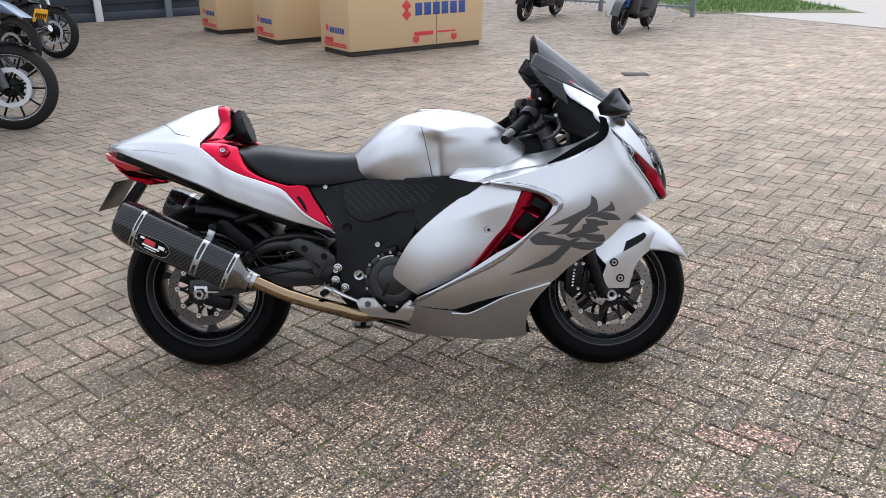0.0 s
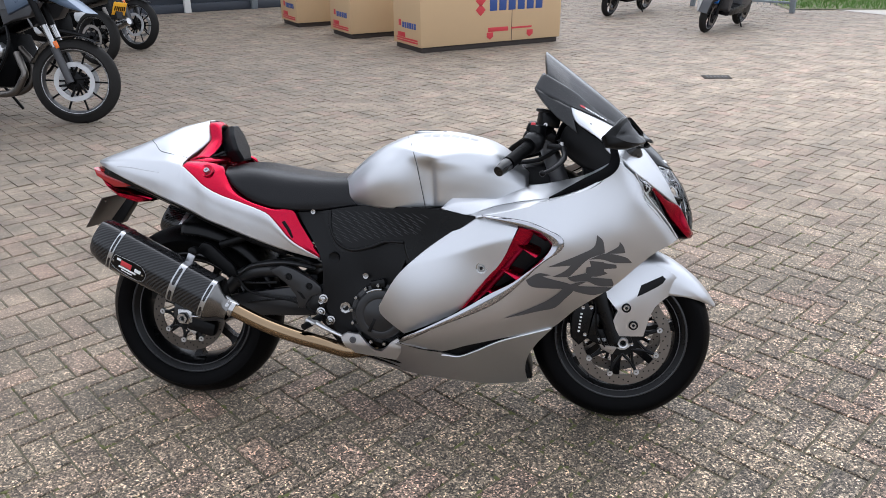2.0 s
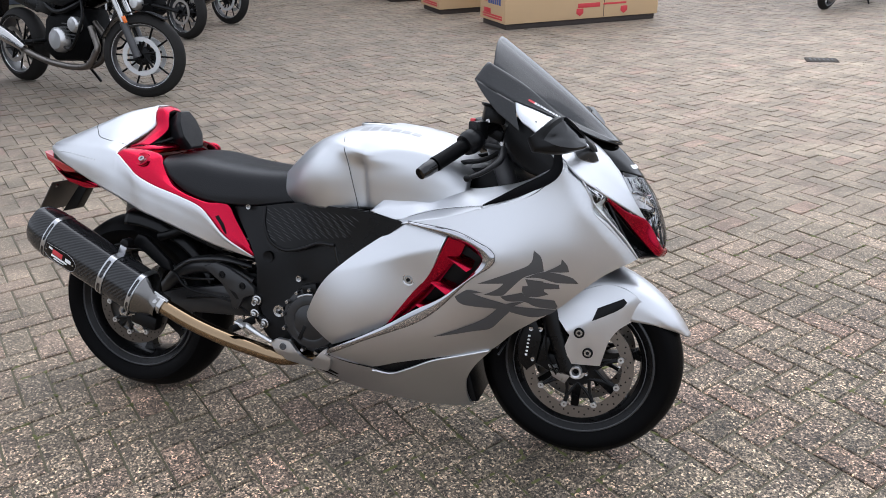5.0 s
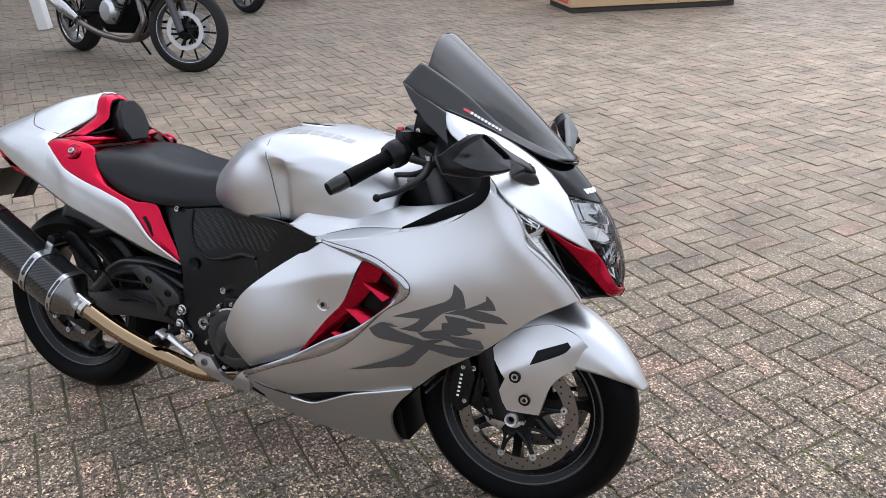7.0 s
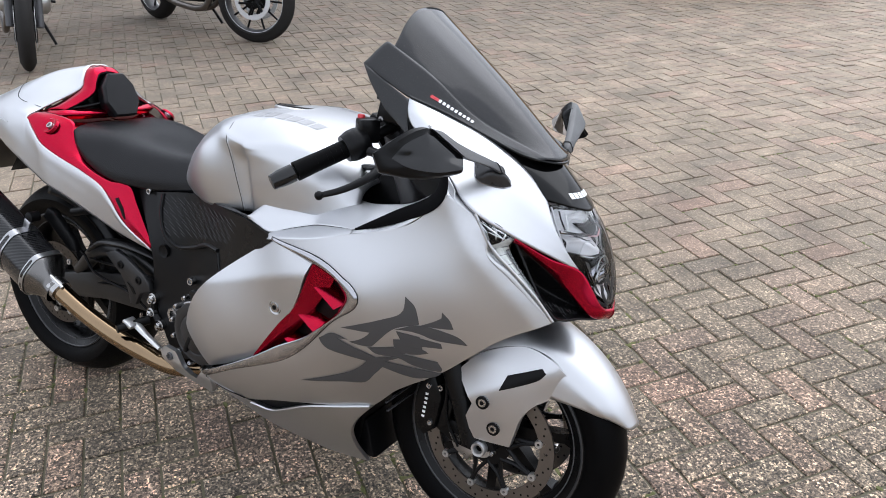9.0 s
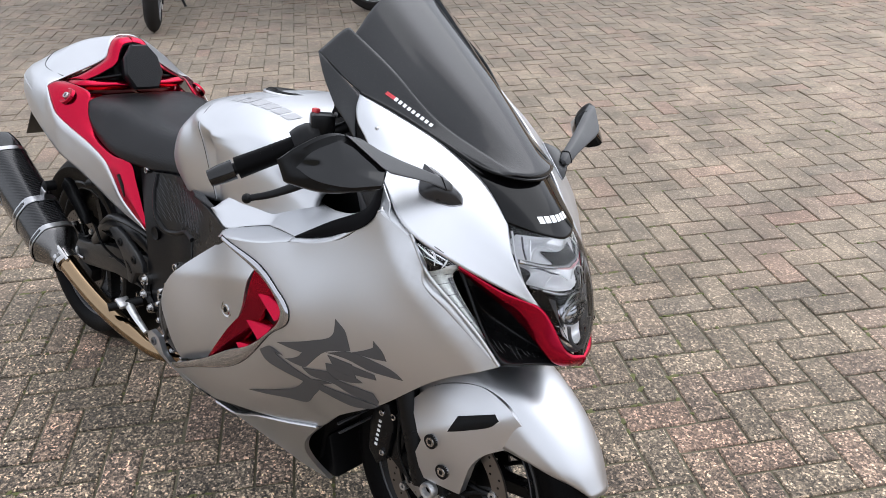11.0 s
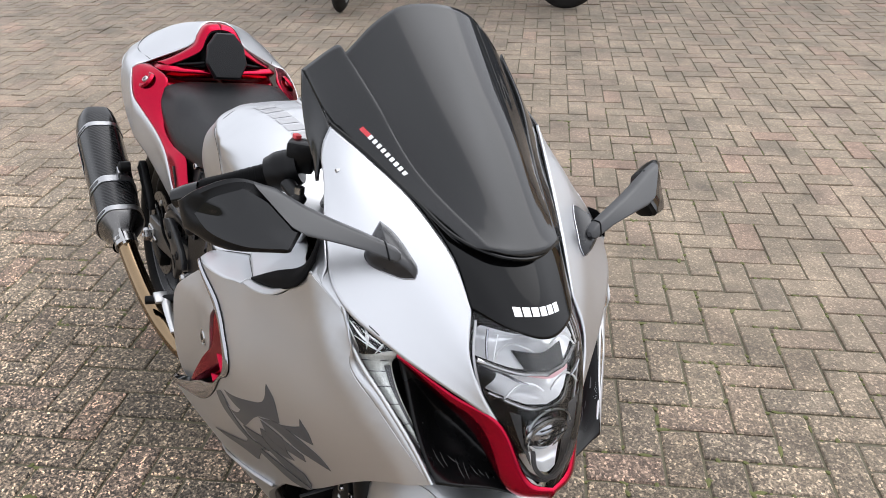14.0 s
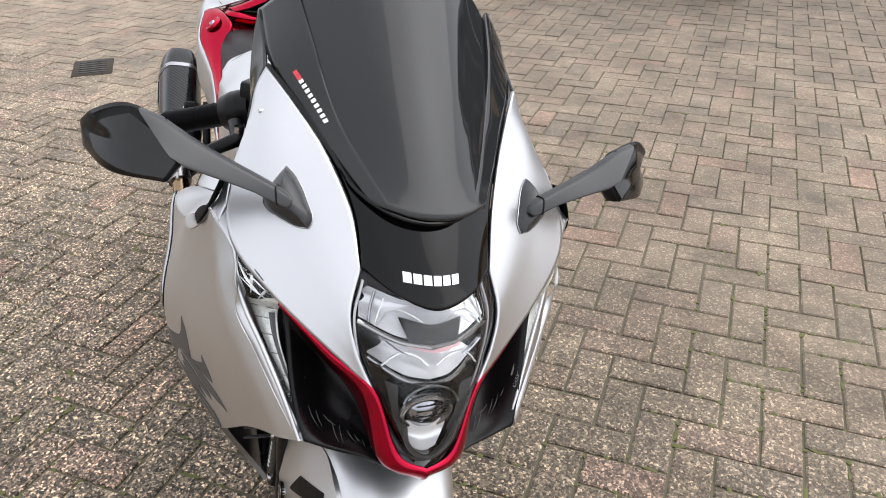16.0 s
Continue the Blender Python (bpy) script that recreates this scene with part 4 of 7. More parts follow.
# -- swingarm and rear running gear --
for s in (-1, 1):
    part("swingarm", prism([(-.045, .30), (-.04, .345), (.06, .355), (.22, .395), (.42, .43), (.50, .43), (.52, .36), (.46, .325), (.25, .315), (.06, .28), (-.03, .28)], s * .122, s * .088, .008), CASING, bike)
    part("swingarm_brace", tube([(.12, s * .105, .375), (.22, s * .105, .46), (.34, s * .10, .475), (.45, s * .09, .43)], [.02, .026, .028, .022], 10), CASING, bike)
part("swingarm_bridge", block((.07, .19, .09), pose(.43, 0, .42), .012), MATT, bike)
# rear mudguard over the tyre
gr = [[(.332 * math.cos(radians(a)) + 0.0, y, .311 + (.332 - abs(y) * .28) * math.sin(radians(a))) for a in (24, 38, 52, 66, 80, 92)] for y in (0, -.06, -.092, -.105)]
gr[3] = [(p[0], p[1], p[2] - .03) for p in gr[3]]
whole("rear_mudguard", gr, BLACK, "satin black plastic rear mudguard", 24, 24)
# brake caliper, hose and torque arm at the rear
part("rear_caliper", block((.10, .05, .05), pose(.055, -.10, .265, 0, 15, 0), .01), MATT, bike)
part("rear_caliper_slot", block((.035, .006, .018), pose(.02, -.115, .25, 0, 40, 0), .004), ALLOY, bike)
part("chain", tube([(.10, .10, .275), (.30, .10, .30), (.52, .10, .35)], .009, 6), MATT, bike)
part("sprocket", lathe([(.045, .098), (.10, .098), (.10, .105), (.045, .105)], 44, (0, 0, .302), True), DISC, bike)

# -- exhausts --
def silencer(s):
    a, b = Vector((-.234, s * .238, .592)), Vector((.165, s * .246, .400))
    d = (b - a).normalized()
    wide = Vector((0, 1, 0))
    wide = (wide - d * wide.dot(d)).normalized()
    up = d.cross(wide) * (1 if d.cross(wide).z > 0 else -1)
    shape = [(.0, .070), (.036, .065), (.054, .038), (.0630, .008), (.050, -.050), (.020, -.070), (-.020, -.070), (-.050, -.050), (-.0630, .008), (-.054, .038), (-.036, .065)]
    ring = spline(shape, 44, True, 80)

    def sleeve(stations):
        bm = bmesh.new()
        rows = []
        for t, k, ky in stations:
            o = a + (b - a) * t
            rows.append([bm.verts.new(o + wide * p[0] * k + up * (p[1] * k + ky)) for p in ring])
        for r0, r1 in zip(rows, rows[1:]):
            for i in range(len(ring)):
                bm.faces.new((r0[i], r0[(i + 1) % len(ring)], r1[(i + 1) % len(ring)], r1[i]))
        return bm, rows

    bm, rows = sleeve([(.19, 1.0, 0), (.5, 1.0, 0), (.975, .97, 0)])
    can = part("silencer", bm, CARBON, bike, "carbon fibre exhaust silencer with steel straps")
    bm, rows = sleeve([(.045, .62, .014), (.022, .66, .014), (.022, .80, .008), (.05, .90, .004), (.12, .985, .001), (.2, 1.012, 0)])
    part("end_cap", bm, CARBON, can, "tapered carbon end cap")
    bm, rows = sleeve([(.07, .60, .014), (.08, .02, .014)])
    part("outlet", bm, MATT, can)
    for t0, t1 in ((.188, .222), (.688, .738), (.945, .982)):
        bm, rows = sleeve([(t0, .99, 0), (t0, 1.025, 0), (t1, 1.025, 0), (t1, .99, 0)])
        st = part("strap", bm, STRAP, can, "bright steel strap")
        # two long slots, one on each facet, that show the carbon
        for i0, i1 in ((5.0, 10.6), (12.6, 16.6)):
            bm, rows = bmesh.new(), []
            for i in np.linspace(i0, i1, 9):
                n = int(i) % 44
                q = np.array(ring[n]) * (1 - i % 1) + np.array(ring[(n + 1) % 44]) * (i % 1)
                fat = .26 if i0 < i < i1 else .14
                rows.append([bm.verts.new(a + (b - a) * ((t0 + t1) / 2 + (t1 - t0) * fat * e) + wide * s * q[0] * 1.034 + up * q[1] * 1.034) for e in (-1, 1)])
            for r0, r1 in zip(rows, rows[1:]):
                bm.faces.new((r0[0], r0[1], r1[1], r1[0]))
            bmesh.ops.recalc_face_normals(bm, faces=bm.faces)
            bmesh.ops.solidify(bm, geom=bm.faces, thickness=.0015)
            part("strap_slot", bm, CARBON, st)
    bm, rows = sleeve([(.972, .98, 0), (1.0, .92, 0), (1.07, .58, -.006), (1.10, .50, -.008), (1.13, .50, -.008)])
    part("inlet_cone", bm, CONESTEEL, can, "dark polished inlet cone")
    # name badge: dark plate with plain coloured bars
    tilt = radians(12)
    flat_n, flat_up = wide * math.cos(tilt) - up * s * math.sin(tilt), up * math.cos(tilt) + wide * s * math.sin(tilt)
    o = a + (b - a) * .36 + wide * s * .0590 - up * .019
    m = Matrix.Translation(o) @ Matrix((d, flat_n, flat_up)).transposed().to_4x4()
    plate_mesh = prism([(-.062, -.012), (-.052, .024), (.040, .026), (.062, .008), (.060, -.016), (.046, -.026), (-.040, -.024)], -.002, .002, .001)
    bmesh.ops.transform(plate_mesh, matrix=m, verts=plate_mesh.verts)
    badge = part("badge", plate_mesh, GLOSS, can, "dark maker's badge with red and white bars")
    part("badge_rim", tube([tuple(m @ Vector((px, s * .0022, pz))) for px, pz in ((-.062, -.012), (-.052, .024), (.040, .026), (.062, .008), (.060, -.016), (.046, -.026), (-.040, -.024), (-.062, -.012))], .0005, 5, 60), PALE, badge)
    for n, (px, pz, sx, sz, mt) in enumerate(((-.008, .006, .038, .018, REDINK), (-.036, .013, .014, .008, WHITE), (.034, .004, .022, .012, WHITE), (.0, -.009, .062, .006, WHITE), (.0, -.018, .04, .003, WHITE), (-.053, .0, .006, .006, STEEL), (.053, .0, .006, .006, STEEL))):
        part("badge_bar", block((sx, .002, sz), m @ pose(px, s * .0026, pz), .0006), mt, badge)
    return can


silencer(-1)
silencer(1)
for s in (-1, 1):
    part("exhaust_pipe", tube([(.198, s * .246, .384), (.255, s * .242, .355), (.317, s * .236, .325), (.414, s * .226, .289), (.512, s * .208, .258), (.59, s * .176, .228), (.66, s * .115, .222), (.8, s * .06, .22)], .0245, 24, 48), BRONZE, bike, "heat-tinted bronze titanium exhaust pipe")
    part("pipe_collar", tube([(.195, s * .246, .386), (.228, s * .244, .370)], .031, 24), STEEL, bike)
    part("pipe_spring", tube([(.185, s * .262, .428), (.218, s * .256, .405), (.245, s * .252, .388)], .006, 8), STEEL, bike)
    part("strap_lug", block((.026, .008, .034), pose(.080, s * .236, .530, 0, 25, 0), .003), STRAP, bike)
    part("silencer_hanger", prism([(.075, .545), (.10, .575), (.125, .57), (.205, .50), (.215, .47), (.19, .465), (.10, .53)], s * .185, s * .165, .004), MATT, bike)
    part("hanger_bolt", lathe([(.001, s * .012), (.010, s * .012), (.015, s * .008), (.015, -s * .02)], 20, (.085, s * .225, .552)), MATT, bike)
    part("subframe_rail", tube([(.14, s * .13, .56), (.28, s * .13, .60), (.46, s * .12, .56)], .014, 10), MATT, bike)
    hanger = part("footrest_plate", prism([(.322, .490), (.364, .507), (.403, .496), (.471, .460), (.494, .441), (.498, .418), (.458, .402), (.440, .366), (.418, .365), (.410, .404), (.384, .441), (.345, .470)], s * .172, s * .155, .004), CASING, bike, "satin black footrest hanger plate")
    part("hanger_slot", prism([(.412, .425), (.432, .416), (.444, .398), (.436, .397)], s * .171, s * .1735, 0), MATT, hanger)
    for x, z in ((.387, .470), (.456, .441)):
        part("hanger_bolt", lathe([(.001, s * .001), (.005, s * .001), (.006, s * .004), (.010, s * .004), (.012, 0), (.012, -s * .01)], 20, (x, s * .172, z)), MATT, hanger)
    for x, z in ((.503, .400), (.494, .355), (.527, .328)):
        part("stud", lathe([(.001, s * .010), (.004, s * .011), (.009, s * .009), (.011, s * .003), (.015, s * .002), (.015, -s * .02)], 20, (x, s * .166, z)), STEEL, bike, "bright dome-headed stud")
    part("stud_arm", tube([(.503, s * .158, .400), (.494, s * .158, .355), (.527, s * .158, .328)], .010, 8, 16), BLACK, bike)
    part("swingarm_rib", tube([(.19, s * .124, .434), (.25, s * .124, .431), (.33, s * .124, .437)], .004, 6, 12), BLACK, bike)
    part("swingarm_rib", tube([(.227, s * .124, .363), (.31, s * .124, .376), (.41, s * .124, .386)], .0035, 6, 12), BLACK, bike)
    part("swingarm_arch", tube([(.19, s * .122, .455), (.25, s * .124, .492), (.32, s * .124, .506), (.38, s * .122, .508), (.46, s * .11, .49)], [.010, .018, .022, .020, .012], 12, 24, flat=.5), CASING, bike, "satin black swingarm brace")
    part("caliper_wire", tube([(.15, s * .15, .47), (.20, s * .15, .455), (.24, s * .15, .41), (.40, s * .15, .38), (.47, s * .15, .345)], .004, 6, 30), MATT, bike)

# -- engine, frame and inner masses --
part("engine_block", prism([(.46, .33), (.50, .50), (.56, .68), (.9, .70), (1.16, .62), (1.18, .36), (1.1, .20), (.75, .17), (.55, .22)], -.13, .13, .02), MATT, bike)
part("radiator", block((.05, .36, .34), pose(1.19, 0, .47, 0, 18, 0), .01), MATT, bike)
for k in range(16):
    part("radiator_fin", block((.006, .33, .004), pose(1.222 - (k - 7.5) * .0062, 0, .47 + (k - 7.5) * .019), .001), GREYPL, bike)
part("belly_tray", prism([(.60, .19), (.66, .23), (1.17, .24), (1.20, .14), (1.05, .125), (.75, .15)], -.10, .10, .01), MATT, bike)
part("seat_base", prism([(-.22, .74), (.0, .78), (.2, .74), (.56, .70), (.55, .58), (.3, .56), (.1, .62), (-.1, .70)], -.10, .10, .02), MATT, bike)
part("steering_mass", prism([(1.02, .70), (1.06, .84), (1.22, .86), (1.36, .80), (1.36, .62), (1.1, .60)], -.09, .09, .02), MATT, bike)
PLATE = [(.404, .678), (.493, .686), (.56, .70), (.72, .69), (.79, .64), (.779, .547), (.739, .473), (.688, .44), (.643, .408), (.626, .347), (.635, .286), (.553, .274), (.528, .315), (.50, .408), (.493, .53)]
both("frame_plate", lambda s: patch(PLATE, FRAME_W, -.004, .016, .05, s), SATIN, "satin black frame cover plate")
COVER = [(.493, .688), (.611, .708), (.841, .720), (.895, .718), (1.007, .703), (.941, .652), (.833, .565), (.785, .540), (.775, .596), (.709, .596), (.60, .556), (.553, .566), (.515, .623)]
covers = both("side_cover", lambda s: patch(COVER, FRAME_W, .012, .012, .02, s), BLACK, "black side cover with a scored knee pad")
PADLINE = [(.520, .690), (.522, .640), (.545, .592), (.570, .574), (.600, .566), (.66, .580), (.715, .602), (.775, .606)]
for s, cv in zip((-1, 1), covers):
    part("pad_edge", tube([(a, s * (FRAME_W(a, b) + .012), b) for a, b in PADLINE], .0055, 8, 40), SATIN, cv)
    part("cover_edge", tube([(a, s * (FRAME_W(a, b) + .012), b) for a, b in ((.778, .602), (.785, .575), (.795, .555))], .004, 6, 12), GLOSS, cv)
    # staggered short scores on the knee pad, falling forward
    for row in range(8):
        for k in range(13):
            x0, z0 = .512 + k * .029 + (row % 2) * .014, .690 - row * .0148 + .0035 * k * .3
            run = []
            for q in range(9):
                x, z = x0 + .036 * q / 8, z0 - .0165 * q / 8
                low = .588 + .10 * abs(x - .585) if x < .585 else .588 + .20 * (x - .585)
                if .514 + max(0, .64 - z) * .5 < x < .87 - (.70 - z) * .75 and low < z < .694 + .03 * (x - .50):
                    run.append((x, z))
            if len(run) > 3:
                part("score", tube([(a, s * (FRAME_W(a, b) + .0121), b) for a, b in (run[0], run[len(run) // 2], run[-1])], [.0004, .0013, .0004], 5, 7), RIBBLACK, cv)
for (x, z), r in (((.462, .684), .009), ((.645, .484), .011), ((.495, .391), .010), ((.492, .352), .010), ((.522, .321), .010)):
    for s in (-1, 1):
        bolt("bolt", (x, s * (FRAME_W(x, z) + .004), z), bike, r, .010, STEEL, s)
for s in (-1, 1):
    part("frame_plug", lathe([(.001, s * .002), (.014, s * .001), (.017, s * .003), (.018, -s * .01)], 24, (.537, s * FRAME_W(.537, .539), .539)), MATT, bike)
    part("pivot_nut", lathe([(.001, -s * .004), (.010, -s * .004), (.011, s * .008), (.019, s * .009), (.021, s * .004), (.021, -s * .02)], 8, (.577, s * FRAME_W(.577, .373), .373)), STEEL, bike, "bright swingarm pivot nut", 25)

# clutch cover with its ring of bolts
for s in (-1, 1):
    cy = s * .13
    ccov = part("engine_cover", lathe([(.001, s * .078), (.045, s * .078), (.055, s * .070), (.060, s * .072), (.082, s * .066), (.088, s * .050), (.100, s * .046), (.103, s * .02), (.103, -s * .02)], 40, (.70, cy, .362)), CASING, bike, "satin black round engine cover")
    for k in range(9):
        a = radians(95 + k * 26)
        part("cover_bolt", lathe([(.001, s * .066), (.005, s * .066), (.0078, s * .061), (.0078, s * .03)], 12, (.70 + .098 * math.cos(a), cy, .362 + .098 * math.sin(a))), STEEL, ccov)
    part("cover_arc", tube([(.70 + .085 * math.cos(a), cy + s * .064, .362 + .085 * math.sin(a)) for a in np.linspace(radians(88), radians(122), 8)], .0035, 8, 30), STRAP, ccov, "machined arc")
    part("cover_rib", block((.012, .010, .05), pose(.675, cy + s * .074, .33, 0, 25, 0), .002), MATT, ccov)
    part("cover_boss", block((.05, .02, .03), pose(.69, cy + s * .05, .462, 0, -15, 0), .006), BLACK, ccov)

# foot controls
HEEL = [(.568, .285), (.590, .299), (.634, .297), (.664, .262), (.683, .245), (.705, .242), (.721, .257), (.741, .280), (.761, .295), (.776, .280), (.768, .240), (.752, .213), (.662, .222), (.592, .230)]
both("heel_guard", lambda s: patch(HEEL, lambda x, z: .205 + (x - .6) * .10 - max(0, .262 - z) * .5, 0, .010, .014, s, 20), SILVER, "satin silver heel guard")
for s in (-1, 1):
    bolt("bolt", (.611, s * .206, .277), bike, .011, .005, GREYPL, s)
    part("foot_peg", tube([(.49, s * .17, .335), (.46, s * .25, .325)], [.013, .011], 12), MATT, bike, "black rubbered foot peg")
    part("brake_pedal" if s < 0 else "gear_pedal", tube([(.478, s * .205, .334), (.52, s * .207, .312), (.575, s * .208, .288)], [.013, .010, .008], 12, flat=.6), ALLOY, bike, "bright alloy foot lever")
    part("pedal_toe", block((.034, .035, .012), pose(.475, s * .215, .336, 0, 25, 0), .004), ALLOY, bike)
    part("switch_rod", tube([(.452, s * .165, .30), (.455, s * .165, .345)], .004, 8), STEEL, bike)

# -- fairing --
MAIN = [(1.027, .714), (1.161, .700), (1.226, .676), (1.260, .661), (1.272, .641), (1.258, .620), (1.206, .58), (1.076, .452), (.896, .361), (.767, .287), (.899, .262), (.989, .29), (1.091, .318),
        (1.223, .347), (1.255, .356), (1.325, .424), (1.432, .501), (1.539, .595), (1.626, .643), (1.545, .730), (1.506, .773), (1.499, .812), (1.474, .842), (1.426, .880), (1.363, .817),
        (1.302, .789), (1.23, .767), (1.14, .738)]
fairings = both("side_fairing", lambda s: patch(MAIN, SIDE_W, 0, .012, .010, s), SILVER, "satin silver side fairing with dark grey brush-stroke emblem")
W = SIDE_W
RIDGE = [(1.006, -W(1.006, .707), .707), (1.075, -W(1.075, .724) + .001, .724), (1.14, -W(1.14, .738) + .001, .738), (1.185, -W(1.185, .753) + .001, .753), (1.224, -W(1.224, .766), .766)]
SEAM = [(.984, -.250, .709), (1.032, -.236, .7255), (1.073, -.217, .737), (1.113, -.230, .748), (1.169, -.248, .7595), (1.222, -.265, .769)]
shoulder = matched(RIDGE, 6)
SH_B = [tuple(p + np.array((0, .005, .0030))) for p in shoulder]
SH_C = [tuple(np.array(a) * .5 + np.array(b) * .5 + np.array((0, 0, .003))) for a, b in zip(shoulder, SEAM)]
lofted("fairing_shoulder", [[tuple(p + np.array((0, -.0005, -.001))) for p in shoulder], SH_B, SH_C, SEAM], SILVER, "satin silver fairing shoulder", 40, 20, .0012, sharp=80)
SEAM_UP = [(.895, -.226, .7215), (.940, -.240, .7150)] + [(x, y + .0004, z + .0008) for x, y, z in SEAM] + [(1.280, -.262, .793), (1.335, -.264, .818), (1.400, -.256, .866)]
COCKPIT = [(.896, -.223, .723), (.920, -.208, .748), (.950, -.193, .766), (.989, -.175, .777), (1.05, -.150, .788), (1.105, -.135, .797), (1.145, -.143, .798), (1.185, -.157, .799), (1.26, -.195, .818), (1.330, -.224, .841), (1.401, -.249, .882)]
lofted("upper_side_panel", [SEAM_UP, [tuple(np.array(a) * .55 + np.array(b) * .45 + np.array((0, -.003, .003))) for a, b in zip(SEAM_UP, COCKPIT)], COCKPIT], SILVER, "satin silver upper side panel", 60, 18, .0014)
for s in (-1, 1):
    part("panel_seam", tube([(x, s * -y, z + .0006) for x, y, z in SEAM], .0009, 6, 50), MATT, bike)
    part("rear_edge", tube([(.80, s * .208, .722), (.895, s * .225, .7205), (.940, s * .242, .7135), (.985, s * .254, .7065), (1.012, s * .272, .705)], .0018, 6, 24), MATT, bike)
    part("panel_tick", tube([(.955, s * .221, .7345), (.966, s * .215, .7385)], .0012, 5), PALE, bike)
STRIP_LO = [(1.222, -.266, .768), (1.280, -.269, .788), (1.335, -.273, .811), (1.400, -.276, .846), (1.424, -.267, .880), (1.418, -.252, .920)]
STRIP_HI = [(1.224, -.264, .773), (1.264, -.268, .798), (1.320, -.266, .832), (1.378, -.260, .864), (1.398, -.254, .888), (1.396, -.238, .928)]
lofted("trim_strip", [STRIP_LO, [tuple(np.array(a) * .5 + np.array(b) * .5 + np.array((.001, -.003, .002))) for a, b in zip(STRIP_LO, STRIP_HI)], STRIP_HI], DEEPBLACK, "black plastic trim strip", 36, 10, .003)
# the fairing's top edge folds in under the strip, its front edge in beside the indicator
STRIP_EDGE = [(x, -W(x, z) + .001, z) for x, z in ((1.224, .766), (1.298, .787), (1.350, .810), (1.405, .855), (1.428, .880))]
lofted("fairing_lip", [STRIP_EDGE, [tuple(np.array(a) * .5 + np.array(b) * .5 + np.array((0, 0, .003))) for a, b in zip(STRIP_EDGE, STRIP_LO)], STRIP_LO[:5]], SILVER, "folded fairing edge", 36, 8, .0014, sharp=80)
LENS_EDGE = [(x, -W(x, z) + .001, z) for x, z in ((1.424, .881), (1.473, .842), (1.4985, .812), (1.5055, .773), (1.545, .730), (1.624, .643))]
LENS_IN = [(1.404, -.236, .906), (1.461, -.226, .864), (1.499, -.235, .812), (1.508, -.218, .776), (1.549, -.198, .738), (1.618, -.150, .655)]
lofted("fairing_lip", [LENS_EDGE, [tuple(np.array(a) * .5 + np.array(b) * .5 + np.array((.0012, -.001, .0004))) for a, b in zip(LENS_EDGE, LENS_IN)], LENS_IN], SILVER, "folded fairing edge", 40, 8, .0014, sharp=80)
INNER = [(1.028, .704), (1.135, .682), (1.089, .576), (1.037, .509), (.965, .415), (.785, .317), (.706, .378), (.703, .400), (.714, .424), (.764, .51), (.833, .579), (.94, .66), (1.013, .704)]


def INNER_W(x, z):
    """The panel folds along a rising line: the band above it leans back."""
    above = z - (.530 + (x - .74) * .33)
    return SIDE_W(x, z) - max(0, above) * .30 - max(0, -above) * .10


both("lower_side_panel", lambda s: patch(INNER, INNER_W, -.004, .010, .02, s), SILVER, "satin silver panel ahead of the engine")
for s in (-1, 1):
    w = INNER_W(1.029, .552) - .004
    part("panel_screw", lathe([(.001, s * .001), (.006, s * .001), (.006, s * .0035), (.0105, s * .0035), (.0125, -s * .001), (.017, s * .0012), (.017, -s * .006)], 24, (1.029, s * w, .552)), STEEL, bike)
    part("screw_socket", lathe([(.0005, s * .0036), (.0055, s * .0036), (.0055, 0)], 6, (1.029, s * w, .552)), MATT, bike)

for s in (-1, 1):
    part("fairing_lip", tube([(x, s * (SIDE_W(x, z) - .001), z) for x, z in ((1.474, .851), (1.508, .791), (1.553, .739), (1.592, .694), (1.626, .645))], .0032, 10, 40), SILVER, bike)

# air outlet: dark duct, red inner frame and fins, chrome surround
DUCT = [(1.06, .69), (1.19, .672), (1.24, .642), (1.228, .612), (1.135, .520), (1.049, .470), (.955, .410), (1.0, .50)]
both("air_duct", lambda s: patch(DUCT, SIDE_W, -.055, .02, .002, s), MATT, "dark recessed air duct")
REDBAND = [(1.140, .684), (1.186, .675), (1.172, .640), (1.135, .585), (1.085, .515), (1.035, .462), (.965, .413), (1.037, .511), (1.089, .577)]
RED_W = lambda x, z: SIDE_W(x, z) - .008 - max(0, (x - 1.03) - (z - .50) * .60) * .55
both("outlet_frame", lambda s: patch(REDBAND, RED_W, 0, .010, .01, s), RED, "candy red air outlet frame")
for s in (-1, 1):
    for x, z, k in ((1.155, .628, 1.0), (1.105, .552, 1.0), (1.052, .487, .85), (1.195, .668, .7)):
        a = [(x - .040 * k, s * (SIDE_W(x, z) - .026), z + .012 * k), (x + .050 * k, s * (SIDE_W(x, z) - .030), z - .026 * k), (x + .036 * k, s * (SIDE_W(x, z) - .022), z - .036 * k)]
        b = [(x - .030 * k, s * (SIDE_W(x, z) - .050), z + .018 * k), (x + .052 * k, s * (SIDE_W(x, z) - .055), z - .006 * k)]
        bm = bmesh.new()
        v = [bm.verts.new(p) for p in a + b]
        for f in ((0, 1, 2), (0, 3, 4, 1), (0, 2, 4, 3), (1, 4, 2)):
            bm.faces.new([v[i] for i in f])
        part("outlet_fin", bm, RED, bike, "candy red fin")
OUT_E = [(1.027, .712), (1.161, .699), (1.225, .676), (1.259, .661), (1.271, .641), (1.257, .620), (1.205, .58), (1.076, .453), (.896, .361), (.767, .288)]
IN_E = [(.785, .313), (.965, .414), (1.048, .469), (1.133, .520), (1.226, .612), (1.238, .641), (1.204, .667), (1.132, .686), (1.033, .706)]
ring_out, ring_in = even(OUT_E, 40), even(IN_E[::-1], 40)
heart = np.array((1.05, .56))
